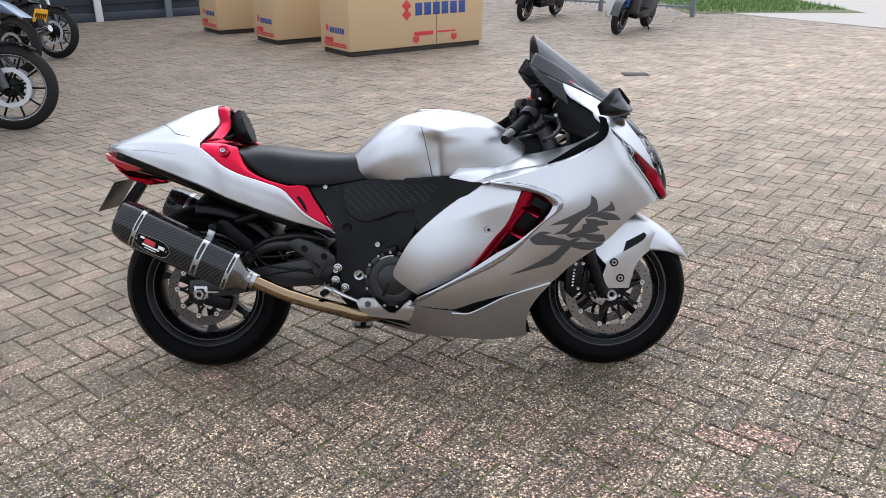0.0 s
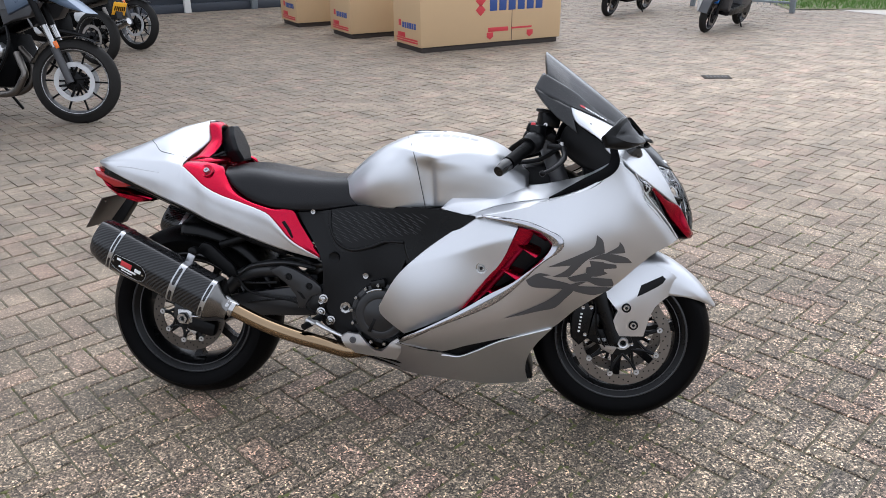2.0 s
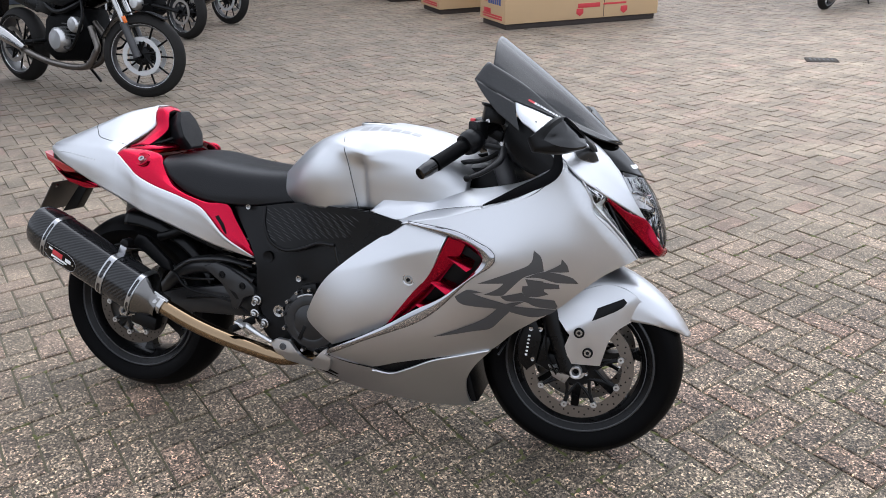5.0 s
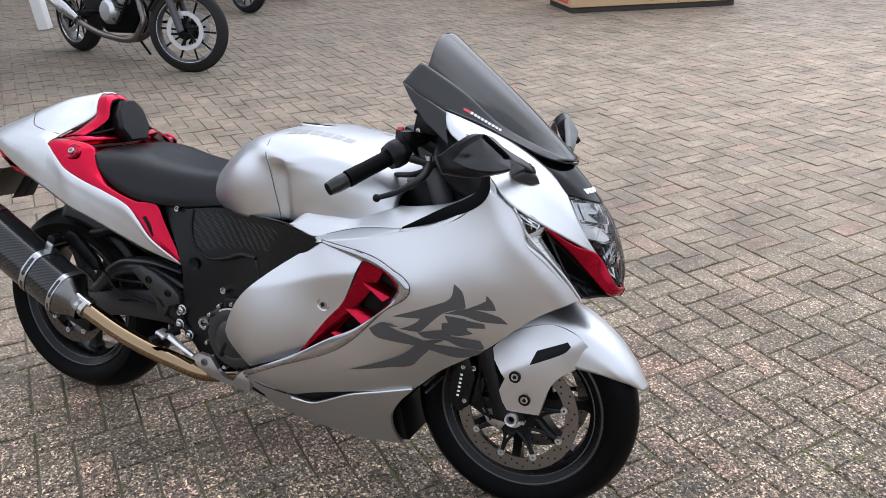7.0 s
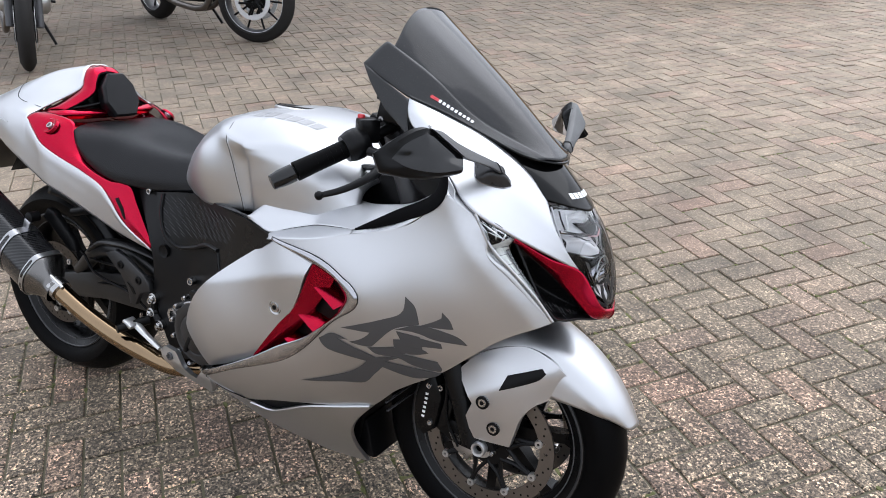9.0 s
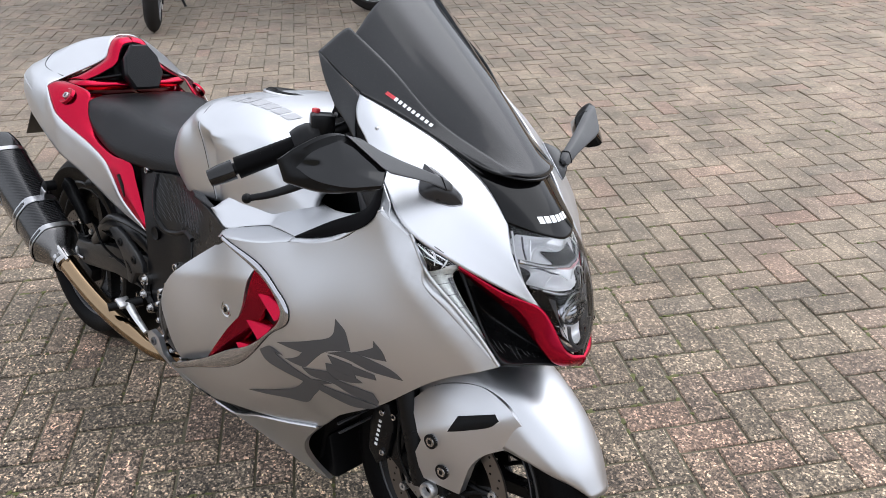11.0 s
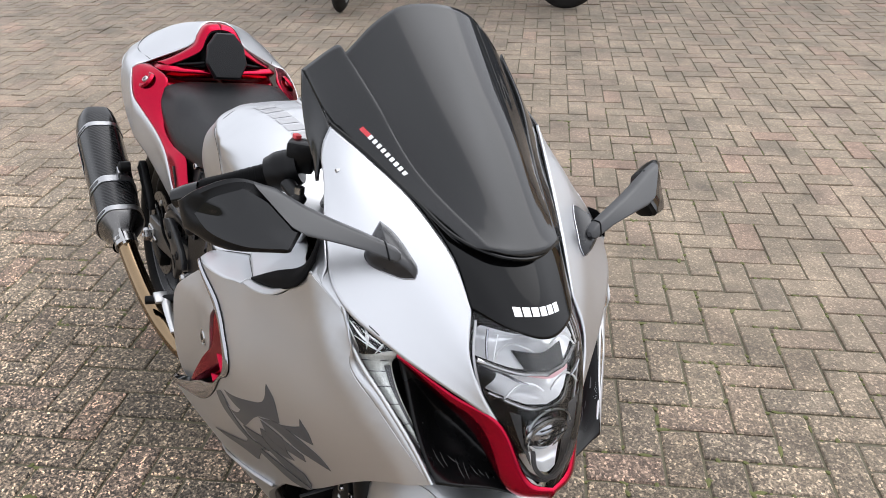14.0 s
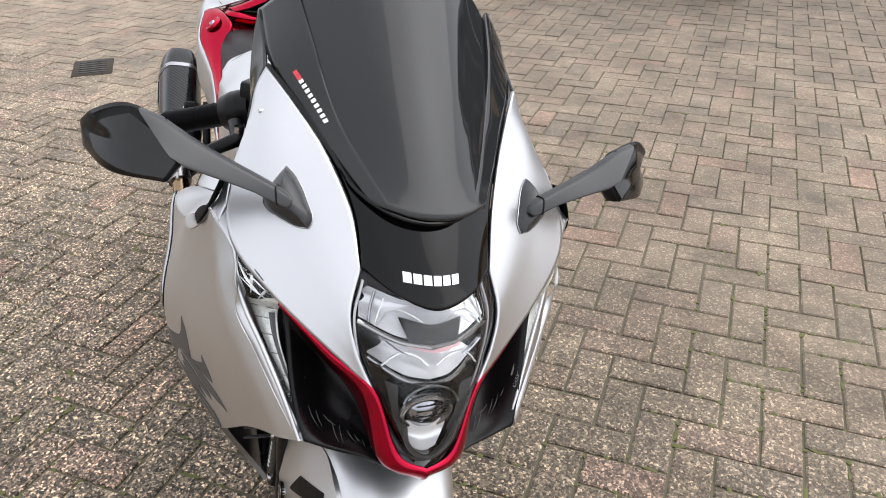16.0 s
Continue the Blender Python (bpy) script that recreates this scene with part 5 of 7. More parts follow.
ring_out = heart + (ring_out - heart) * (1 + .005 / np.linalg.norm(ring_out - heart, axis=1))[:, None]
LOWER = np.clip((np.arange(40) - 11) / 6, 0, 1)


def surround(share, up, low):
    return [(x, -(SIDE_W(x, z) + up + (low - up) * k), z) for (x, z), k in zip(ring_out * (1 - share) + ring_in * share, LOWER)]


lofted("outlet_surround", [surround(0, .0015, .0015), surround(.20, .0045, .0032), surround(.55, .0035, .0030), surround(1, -.007, -.0005)], CHROME, "bright chrome outlet surround", 90, 14, .0016)
for s in (-1, 1):
    part("surround_gap", tube([(x, s * (SIDE_W(x, z) + .0008), z) for x, z in ring_out], .0015, 6, 90), MATT, bike)

# belly pan, in an upper and a lower face that meet in a crease
BELLY = [(.684, .225), (.767, .283), (.899, .258), (.961, .243), (1.012, .267), (1.093, .310), (1.223, .345), (1.255, .353), (1.21, .30), (1.181, .244), (1.175, .18), (1.185, .130), (1.046, .113), (.897, .127), (.73, .142), (.61, .186), (.572, .204)]
both("belly_pan", lambda s: patch(BELLY, SIDE_W, .002, .012, .012, s), SILVER, "satin silver belly pan")
SLOT = [(.899, .260), (.990, .288), (1.094, .315), (1.012, .265), (.961, .241), (.911, .247)]
both("belly_slot", lambda s: patch(SLOT, SIDE_W, -.010, .014, .002, s), MATT, "black air slot")
for s in (-1, 1):
    part("slot_lip", tube([(x, s * (SIDE_W(x, z) + .003), z) for x, z in ((.905, .246), (.961, .2415), (1.012, .265), (1.093, .309), (1.18, .334), (1.25, .352))], .0035, 8, 30), SILVER, bike)
    part("crease", tube([(x, s * (SIDE_W(x, z) + .0015), z) for x, z in ((.772, .284), (.83, .272), (.895, .261))], .002, 6, 12), MATT, bike)
part("belly_mouth", prism([(1.08, .17), (1.13, .40), (1.185, .38), (1.155, .17)], -.11, .11, .01), MATT, bike)

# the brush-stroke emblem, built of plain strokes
STROKES = (
    [(1.369, 0.671), (1.387, 0.654), (1.394, 0.629), (1.396, 0.614), (1.351, 0.598), (1.336, 0.586), (1.318, 0.566), (1.302, 0.548), (1.295, 0.541), (1.271, 0.538), (1.244, 0.539), (1.268, 0.551), (1.287, 0.565), (1.296, 0.576), (1.263, 0.573), (1.227, 0.569), (1.271, 0.589), (1.324, 0.613), (1.356, 0.629), (1.366, 0.642)],
    [(1.439, 0.649), (1.453, 0.631), (1.459, 0.612), (1.439, 0.611), (1.398, 0.612), (1.423, 0.625), (1.438, 0.635)],
    [(1.348, 0.595), (1.396, 0.612), (1.463, 0.597), (1.476, 0.587), (1.484, 0.577), (1.425, 0.582), (1.396, 0.592), (1.379, 0.595)],
    [(1.353, 0.590), (1.435, 0.575), (1.437, 0.563), (1.403, 0.562), (1.364, 0.562), (1.358, 0.574)],
    [(1.351, 0.591), (1.396, 0.585), (1.399, 0.553), (1.357, 0.535), (1.343, 0.553), (1.344, 0.570), (1.358, 0.572)],
    [(1.344, 0.567), (1.372, 0.558), (1.400, 0.554), (1.410, 0.547), (1.396, 0.542), (1.373, 0.538), (1.346, 0.545)],
    [(1.287, 0.537), (1.343, 0.551), (1.357, 0.536), (1.425, 0.528), (1.433, 0.510), (1.430, 0.502), (1.405, 0.503), (1.374, 0.510), (1.350, 0.523), (1.303, 0.525)],
    [(1.201, 0.548), (1.241, 0.544), (1.214, 0.539), (1.233, 0.533), (1.287, 0.519), (1.312, 0.510), (1.350, 0.505), (1.431, 0.498), (1.417, 0.487), (1.374, 0.474), (1.319, 0.487), (1.295, 0.496), (1.186, 0.503), (1.173, 0.511), (1.165, 0.525)],
    [(1.326, 0.521), (1.347, 0.522), (1.319, 0.506), (1.309, 0.489), (1.287, 0.463), (1.258, 0.431), (1.207, 0.418), (1.158, 0.406), (1.103, 0.395), (1.175, 0.426), (1.231, 0.456), (1.263, 0.482), (1.287, 0.507)])
for s, fr in zip((-1, 1), fairings):
    for i, st in enumerate(STROKES):
        part("emblem_stroke", patch(st, SIDE_W, .0006 + .00012 * i, .009, .0008, s, 40), GRAPHITE, fr, "graphite brush stroke")

# -- tank --
STATIONS = (.55, .60, .66, .72, .775, .82, .855, .885, .97, 1.06, 1.16)
LEVELS = (
    ((0, 0, 0, 0, 0, 0, 0, 0, 0, 0, 0), (.785, .838, .885, .918, .937, .945, .947, .947, .935, .906, .835), 0),
    ((.035, .055, .080, .100, .115, .124, .128, .130, .126, .118, .100), (.783, .832, .880, .912, .929, .934, .935, .935, .927, .900, .830), 0),
    ((.060, .090, .113, .134, .168, .189, .197, .202, .192, .172, .142), (.776, .820, .868, .902, .908, .898, .891, .888, .902, .888, .818), 0),
    ((.066, .098, .130, .156, .188, .201, .203, .211, .211, .193, .155), (.770, .810, .855, .886, .892, .880, .872, .868, .872, .864, .803), .001),
    ((.075, .115, .158, .188, .194, .192, .186, .206, .214, .201, .165), (.758, .787, .825, .852, .855, .846, .842, .838, .838, .833, .785), .002),
    ((.082, .126, .170, .196, .194, .187, .180, .203, .212, .201, .170), (.742, .757, .785, .805, .806, .801, .800, .800, .803, .796, .768), .004),
    ((.088, .124, .164, .188, .188, .182, .176, .198, .208, .199, .173), (.725, .733, .745, .755, .758, .757, .760, .762, .770, .766, .752), .006),
    ((.088, .110, .145, .172, .179, .178, .174, .193, .205, .195, .175), (.710, .708, .708, .709, .712, .715, .718, .722, .735, .745, .735), .008))
TANK = [[(x + sh * (1 if 3 < k < 8 else .4 if k == 3 else 0), -y, z) for k, (x, y, z) in enumerate(zip(STATIONS, ys, zs))] for ys, zs, sh in LEVELS]
tank = whole("fuel_tank", TANK, SILVER, "satin silver fuel tank with pale grey lettering", 80, 90)
TANKV, TANKF = loft(TANK, 80, 90, mirror=True, mid=MIDLINE)
TANKTREE = mathutils.bvhtree.BVHTree.FromPolygons([tuple(v) for v in TANKV], TANKF)


def on_tank(x, y, off=0.0):
    place, nrm, *_ = TANKTREE.ray_cast(Vector((x, y, 1.3)), Vector((0, 0, -1)))
    return place + Vector((0, 0, off + .0022)) if place else Vector((x, y, .85))


# seam across the tank
for s in (-1, 1):
    seam = [on_tank(x, s * y + MIDLINE(x) * (1 + s)) - Vector((0, 0, .0018)) for x, y in ((.765, .05), (.770, .085), (.777, .115), (.790, .155), (.800, .185))]
    for x, z in ((.807, .885), (.814, .86), (.820, .83), (.828, .79), (.836, .75), (.842, .718)):
        near, nrm, *_ = TANKTREE.ray_cast(Vector((x, s * .4, z)), Vector((0, -s, 0)))
        seam.append(near + Vector((0, s * .0024, 0)))
    part("seam", tube([tuple(p) for p in seam], .0013, 6, 60), SILVER, tank)
    part("seam_gap", tube([(p[0] - .0025, p[1] + s * .0004, p[2]) for p in seam], .0012, 6, 60), GREYPL, tank)
cap = part("fuel_cap", lathe([(.001, .006), (.030, .006), (.034, .010), (.050, .010), (.054, .006), (.054, -.01)], 40), BLACK, tank, "black and silver fuel cap")
cap.matrix_basis = Matrix.Translation(on_tank(.832, .020) - Vector((0, 0, .009))) @ Matrix.Rotation(radians(84), 4, "X")
part("cap_ring", lathe([(.052, .004), (.056, .007), (.060, .004), (.060, -.008)], 40), ALLOY, cap)


def tank_print(s):
    """Six plain blocks for the lettering on the tank's shoulder."""
    for k in range(6):
        x0 = .822 + k * .0300
        bm = bmesh.new()
        rows = []
        for i in range(5):
            x = x0 + .0235 * i / 4
            rows.append([bm.verts.new(on_tank(x, s * (.094 + .038 * j / 4 - (x - .82) * .12) + MIDLINE(x) * (1 + s), .0006)) for j in range(5)])
        for i in range(4):
            for j in range(4):
                bm.faces.new((rows[i][j], rows[i + 1][j], rows[i + 1][j + 1], rows[i][j + 1]))
        part("letter_block", bm, PALE, tank)


tank_print(-1)
tank_print(1)

# -- seat --
SEAT = [
    [(.150, 0, .812), (.20, 0, .815), (.27, 0, .812), (.37, 0, .798), (.50, 0, .788), (.590, 0, .792)],
    [(.150, -.06, .812), (.20, -.072, .815), (.27, -.076, .811), (.37, -.070, .796), (.50, -.060, .786), (.595, -.05, .790)],
    [(.158, -.10, .810), (.20, -.118, .803), (.265, -.124, .793), (.36, -.117, .776), (.49, -.102, .770), (.605, -.085, .774)],
    [(.164, -.126, .804), (.200, -.146, .778), (.255, -.149, .748), (.345, -.145, .724), (.48, -.128, .722), (.615, -.108, .740)],
    [(.168, -.134, .796), (.203, -.148, .757), (.260, -.150, .717), (.342, -.148, .694), (.47, -.130, .689), (.618, -.114, .710)]]
whole("seat", SEAT, LEATHER, "black vinyl rider seat", 40, 44, thick=.006)
part("seat_nose", block((.03, .17, .05), pose(.60, 0, .745), .012), LEATHER, bike)

# -- tail --
HUMP = [
    [(-.343, 0, .818), (-.27, 0, .845), (-.19, 0, .876), (-.08, 0, .920), (-.01, 0, .946), (.052, 0, .964)],
    [(-.342, -.005, .818), (-.27, -.032, .843), (-.18, -.055, .873), (-.08, -.062, .912), (-.01, -.050, .940), (.062, -.002, .956)],
    [(-.341, -.009, .817), (-.27, -.062, .838), (-.17, -.100, .863), (-.07, -.122, .888), (.005, -.108, .900), (.078, -.038, .903)],
    [(-.340, -.012, .815), (-.27, -.086, .830), (-.16, -.139, .844), (-.05, -.168, .849), (.0, -.166, .851), (.042, -.140, .846)]]
TAIL_HI = [(-.340, -.014, .812), (-.27, -.094, .822), (-.165, -.150, .830), (-.055, -.185, .828), (.0, -.191, .825), (.044, -.190, .824), (.066, -.196, .810), (.092, -.202, .790), (.121, -.203, .764), (.166, -.189, .736), (.240, -.175, .708),
           (.313, -.170, .679), (.349, -.167, .643), (.397, -.164, .589), (.486, -.153, .532)]
TAIL_LO = [(-.338, -.012, .806), (-.275, -.100, .806), (-.18, -.160, .780), (-.07, -.192, .741), (-.015, -.199, .718), (.035, -.203, .698), (.065, -.204, .685), (.095, -.203, .670), (.130, -.200, .652), (.190, -.184, .625), (.260, -.173, .596),
           (.325, -.166, .572), (.365, -.162, .559), (.410, -.158, .547), (.487, -.150, .528)]
TAIL_MID = [tuple((np.array(a) + np.array(b)) / 2 + np.array((0, -(.004, .004, .005, .006, .006, .005, .004, .003, .003, .003, .003, .003, .003, .002, .001)[k], .004))) for k, (a, b) in enumerate(zip(TAIL_HI, TAIL_LO))]
TAILTREE = mathutils.bvhtree.BVHTree.FromPolygons(*[[tuple(v) for v in a] for a in loft([TAIL_HI, TAIL_MID, TAIL_LO], 60, 16)])
HV, HF = loft(HUMP, 44, 40, mirror=True, mid=MIDLINE)
HUMPTREE = mathutils.bvhtree.BVHTree.FromPolygons([tuple(v) for v in HV], HF)


def tail_shell():
    """Hump and side panels as one skin: full cross-sections behind, the two sides alone ahead of the seat."""
    per, across = 7, 9
    nu = (len(TAIL_HI) - 1) * per + 1
    last = 5 * per
    hi, mid, lo = (matched(c, nu) for c in (TAIL_HI, TAIL_MID, TAIL_LO))
    tops = [matched(c, last + 1) for c in HUMP]
    verts, faces, ids = [], [], {}

    def other(p):
        return np.array((p[0], 2 * MIDLINE(p[0]) - p[1], p[2]))

    for i in range(nu):
        side = [hi[i], mid[i], lo[i]]
        if i <= last:
            centre = np.array((tops[0][i][0], MIDLINE(tops[0][i][0]), tops[0][i][2]))
            half = [tops[k][i] for k in (1, 2, 3)] + side
            row = [other(p) for p in half[::-1]] + [centre] + half
            pts = matched(row, (len(row) - 1) * across + 1)
            n = len(pts)
            for j, q in enumerate(pts):
                ids[i, j] = len(verts)
                verts.append(q)
        else:
            ghost = hi[i] + (hi[i] - mid[i]) * .55 + np.array((0, .030, .012))
            pts = matched([ghost] + side, 3 * across + 1)[across:]
            for k, q in enumerate(pts):
                ids[i, n - 1 - 2 * across + k] = len(verts)
                verts.append(q)
            for k, q in enumerate(pts):
                ids[i, 2 * across - k] = len(verts)
                verts.append(other(q))
    for i in range(nu - 1):
        for j in range(n - 1):
            corner = [(i, j), (i, j + 1), (i + 1, j + 1), (i + 1, j)]
            if all(c in ids for c in corner):
                faces.append(tuple(ids[c] for c in corner))
    return verts, faces


hump = part("tail_cowl", shell(*tail_shell(), 0), SILVER, bike, "satin silver single-seat tail cowl", 60)
solid = hump.modifiers.new("thickness", "SOLIDIFY")
solid.thickness, solid.offset = .004, 0
for s in (-1, 1):
    seam = []
    for x, y, z in ((-.150, -.034, .90), (-.140, .0, .90), (-.122, .045, .895), (-.098, .085, .885), (-.068, .120, .875), (-.045, .142, .860), (-.01, .150, .850), (.036, .136, .842)):
        near, *_ = HUMPTREE.find_nearest(Vector((x, -y if s < 0 else y + 2 * MIDLINE(x), z)))
        seam.append(tuple(near + Vector((0, s * .0012, .0022))))
    part("hump_seam", tube(seam, .0011, 6, 40), MATT, hump)
    script = []
    for x, y, z in ((-.20, .15, .815), (-.15, .16, .812), (-.09, .175, .806), (-.03, .185, .800)):
        near, *_ = TAILTREE.find_nearest(Vector((x, -y, z)))
        script.append((near.x, s * (abs(near.y) + .0028) + (0 if s < 0 else 2 * MIDLINE(near.x)), near.z))
    part("tail_script", tube(script, .0024, 5, 14, flat=.5), PALE, hump, "faint pale script")
# red front of the hump, dark recess and red side strips
ARCH = [(.052, .034, .961), (.062, -.002, .954), (.072, -.022, .930), (.079, -.038, .901), (.060, -.085, .866), (.035, -.132, .837)]
ARCH_IN = [(.100, .034, .950), (.100, .006, .943), (.108, -.010, .920), (.114, -.024, .893), (.108, -.068, .866), (.100, -.110, .847)]
lofted("hump_front", [ARCH, [tuple((np.array(p) + np.array(q)) / 2 + np.array((.006, -.002, .006))) for p, q in zip(ARCH, ARCH_IN)], ARCH_IN], RED, "candy red arch of the hump", 36, 12)
lofted("pad_recess", [ARCH_IN, [(.062, .034, .90), (.060, .006, .895), (.058, -.010, .885), (.058, -.024, .87), (.070, -.068, .855), (.092, -.108, .844)], [(.095, .034, .832), (.095, .006, .832), (.095, -.010, .833), (.095, -.024, .834), (.098, -.068, .838), (.099, -.110, .842)]], MATT, "dark recess beside the bump pad", 24, 12)
lofted("hump_ledge", [[(.120, .034, .846), (.118, .0, .846), (.113, -.04, .846), (.108, -.08, .846), (.098, -.115, .846), (.036, -.134, .838)], [(.140, .034, .838), (.138, 0, .838), (.130, -.04, .838), (.122, -.08, .837), (.100, -.128, .835), (.045, -.140, .831)], [(.122, .034, .822), (.120, 0, .822), (.116, -.04, .822), (.112, -.08, .822), (.092, -.122, .822), (.046, -.136, .824)]], RED, "candy red bar under the bump pad", 30, 12)
lofted("seat_shelf", [[(.05, .034, .815), (.05, -.06, .815), (.042, -.131, .823)], [(.12, .034, .810), (.12, -.06, .810), (.11, -.118, .811)], [(.20, .034, .785), (.20, -.06, .785), (.19, -.128, .775)]], RED, "candy red shelf behind the seat", 16, 12)
RS_OUT = [(x, y + .002, z) for x, y, z in TAIL_HI[5:]]
RS_IN = [(.054, -.146, .838), (.100, -.136, .835), (.150, -.122, .822), (.168, -.132, .796), (.203, -.144, .752), (.256, -.145, .714), (.330, -.143, .692), (.392, -.138, .690), (.425, -.140, .636), (.490, -.148, .536)]
RS_MID = [tuple((np.array(a) + np.array(b)) / 2 + np.array((0, -.004, .004))) for a, b in zip(RS_OUT, RS_IN)]
strips = lofted("red_side_strip", [RS_OUT, RS_MID, RS_IN], RED, "candy red strip beside the seat", 50, 14)
for s, st in zip((-1, 1), strips):
    tilt = Matrix.Translation((.118, -.170 if s < 0 else .170 + 2 * MIDLINE(.12), .8105)) @ Matrix.Rotation(s * radians(40), 4, "X")
    bolt("strip_bolt", (0, 0, 0), st, .010, .007, STEEL, s).matrix_basis = tilt
    part("bolt_dish", lathe([(.011, s * .001), (.016, s * .002), (.021, s * .005), (.024, s * .004), (.026, -s * .003)], 28), RED, st).matrix_basis = tilt
    part("strip_hole", prism([(.362, .650), (.374, .655), (.392, .628), (.402, .600), (.394, .596), (.380, .625)], s * .150, s * .1635, .001), MATT, st)
# bump pad and its dark recesses
bm = bmesh.new()
padring = spline([(-.036, -.062), (-.058, -.020), (-.050, .030), (-.024, .064), (.024, .064), (.050, .030), (.058, -.020), (.036, -.062)], 48, True, 25)
rows = [[bm.verts.new((x, p[0] * k, p[1] * k)) for p in padring] for x, k in ((-.03, .80), (.004, .97), (.010, 1.0), (.018, .985), (.023, .92), (.024, .5), (.023, .05))]
for r0, r1 in zip(rows, rows[1:]):
    for i in range(len(padring)):
        bm.faces.new((r0[i], r0[(i + 1) % len(padring)], r1[(i + 1) % len(padring)], r1[i]))
bm.faces.new(rows[-1])
bmesh.ops.transform(bm, matrix=pose(.140, .034, .884, 0, -20, 0), verts=bm.verts)
part("bump_pad", bm, LEATHER, bike, "black bump pad")
for s in (-1, 1):
    part("pad_rib", tube([(.095, s * .122 + .034, .850), (.110, s * .085 + .034, .856), (.125, s * .05 + .034, .864)], .005, 8), BLACK, bike)

# tail lamp, undertray, plate
part("tail_lamp", prism([(-.328, .800), (-.25, .772), (-.175, .752), (-.20, .735), (-.255, .735), (-.318, .772)], -.085, .085, .008), REDLENS, bike, "red tail lamp lens")
part("lamp_keel", prism([(-.305, .765), (-.245, .724), (-.118, .703), (-.125, .690), (-.178, .684), (-.243, .702), (-.285, .735)], -.080, .080, .008), RED, bike, "glossy red lamp housing")
for s in (-1, 1):
    UT = [(-.275, s * .092, .803), (-.07, s * .140, .738), (.10, s * .148, .662), (.25, s * .150, .60), (.38, s * .150, .555)]
    lofted("undertray", [UT, [(x - .01, y * .93, z - .022) for x, y, z in UT], [(x, y * .6, z - .035) for x, y, z in UT]], BLACK, "satin black tail undertray", 30, 8, .003, sides=(-1,))
part("plate_bracket", prism([(-.24, .70), (-.20, .705), (-.27, .60), (-.33, .585)], -.02, .02, .004), MATT, bike)
plate = part("number_plate", block((.004, .19, .125), pose(-.327, 0, .645, 0, 32, 0), .0015), PLATEBACK, bike, "dark rear number plate seen from its back")
part("plate_bolt", lathe([(.001, -.004), (.006, -.004), (.006, .004)], 10, (-.302, -.07, .685)), STEEL, plate)

# -- nose --
COWL = [
    [(1.279, -.185, 1.038), (1.345, -.154, 1.012), (1.425, -.120, .975), (1.500, -.094, .925), (1.556, -.085, .864)],
    [(1.285, -.196, 1.015), (1.360, -.188, .985), (1.440, -.165, .938), (1.515, -.135, .884), (1.586, -.098, .816)],
    [(1.298, -.202, .994), (1.372, -.213, .956), (1.452, -.203, .902), (1.527, -.162, .842), (1.613, -.088, .772)],
    [(1.316, -.203, .984), (1.402, -.236, .920), (1.468, -.240, .857), (1.539, -.182, .804), (1.638, -.067, .732)]]
COWLTREE = mathutils.bvhtree.BVHTree.FromPolygons(*[[tuple(v) for v in a] for a in loft(COWL, 50, 26)])
lofted("nose_cowl", COWL, SILVER, "satin silver nose cowl", 50, 26)
for s in (-1, 1):
    part("cowl_rivet", lathe([(.001, s * .001), (.0026, s * .001), (.0034, s * .0002), (.0034, -s * .01)], 14, (1.339, s * .199, .992)), ALLOY, bike)
lofted("cowl_cheek", [
    [(1.375, -.226, .945), (1.402, -.236, .920), (1.432, -.244, .890)],
    [(1.378, -.231, .932), (1.409, -.246, .902), (1.436, -.250, .878)],
    [(1.385, -.234, .920), (1.420, -.254, .886), (1.440, -.253, .869)]], SILVER, "", 14, 8)
lofted("cockpit_side", [
    [(1.292, -.186, 1.006), (1.330, -.196, .976), (1.382, -.214, .942), (1.424, -.240, .890)],
    [(1.262, -.176, .975), (1.296, -.190, .943), (1.345, -.208, .905), (1.400, -.236, .872)],
    [(1.246, -.160, .930), (1.272, -.176, .896), (1.318, -.196, .862), (1.372, -.226, .848)]], MATT, "black inner panel of the cockpit", 20, 10, .003)
# dark panel under the screen with a row of white blocks
NOSEPANEL = [
    [(1.530, 0, .936), (1.580, 0, .889), (1.622, 0, .842)],
    [(1.508, -.050, .938), (1.560, -.050, .890), (1.600, -.047, .853)],
    [(1.428, -.114, .972), (1.500, -.090, .922), (1.554, -.083, .866)]]
nosepanel = whole("nose_panel", NOSEPANEL, GLOSS, "gloss black panel below the screen", 26, 34)
NPV, NPF = loft(NOSEPANEL, 26, 34, mirror=True, mid=MIDLINE)
NPTREE = mathutils.bvhtree.BVHTree.FromPolygons([tuple(v) for v in NPV], NPF)


def white_block(k):
    bm = bmesh.new()
    rows = []
    for i in range(5):
        y = -.038 + k * .0130 + .0108 * i / 4
        row = []
        for j in range(5):
            z = .877 + .0100 * j / 4
            p, n, *_ = NPTREE.ray_cast(Vector((1.9, y, z - .01)), Vector((-1, 0, 0)))
            row.append(bm.verts.new(p + Vector((.0030, 0, .0008))))
        rows.append(row)
    for i in range(4):
        for j in range(4):
            bm.faces.new((rows[i][j], rows[i + 1][j], rows[i + 1][j + 1], rows[i][j + 1]))
    part("letter_block", bm, WHITE, nosepanel, "white letter block")


for k in range(6):
    white_block(k)

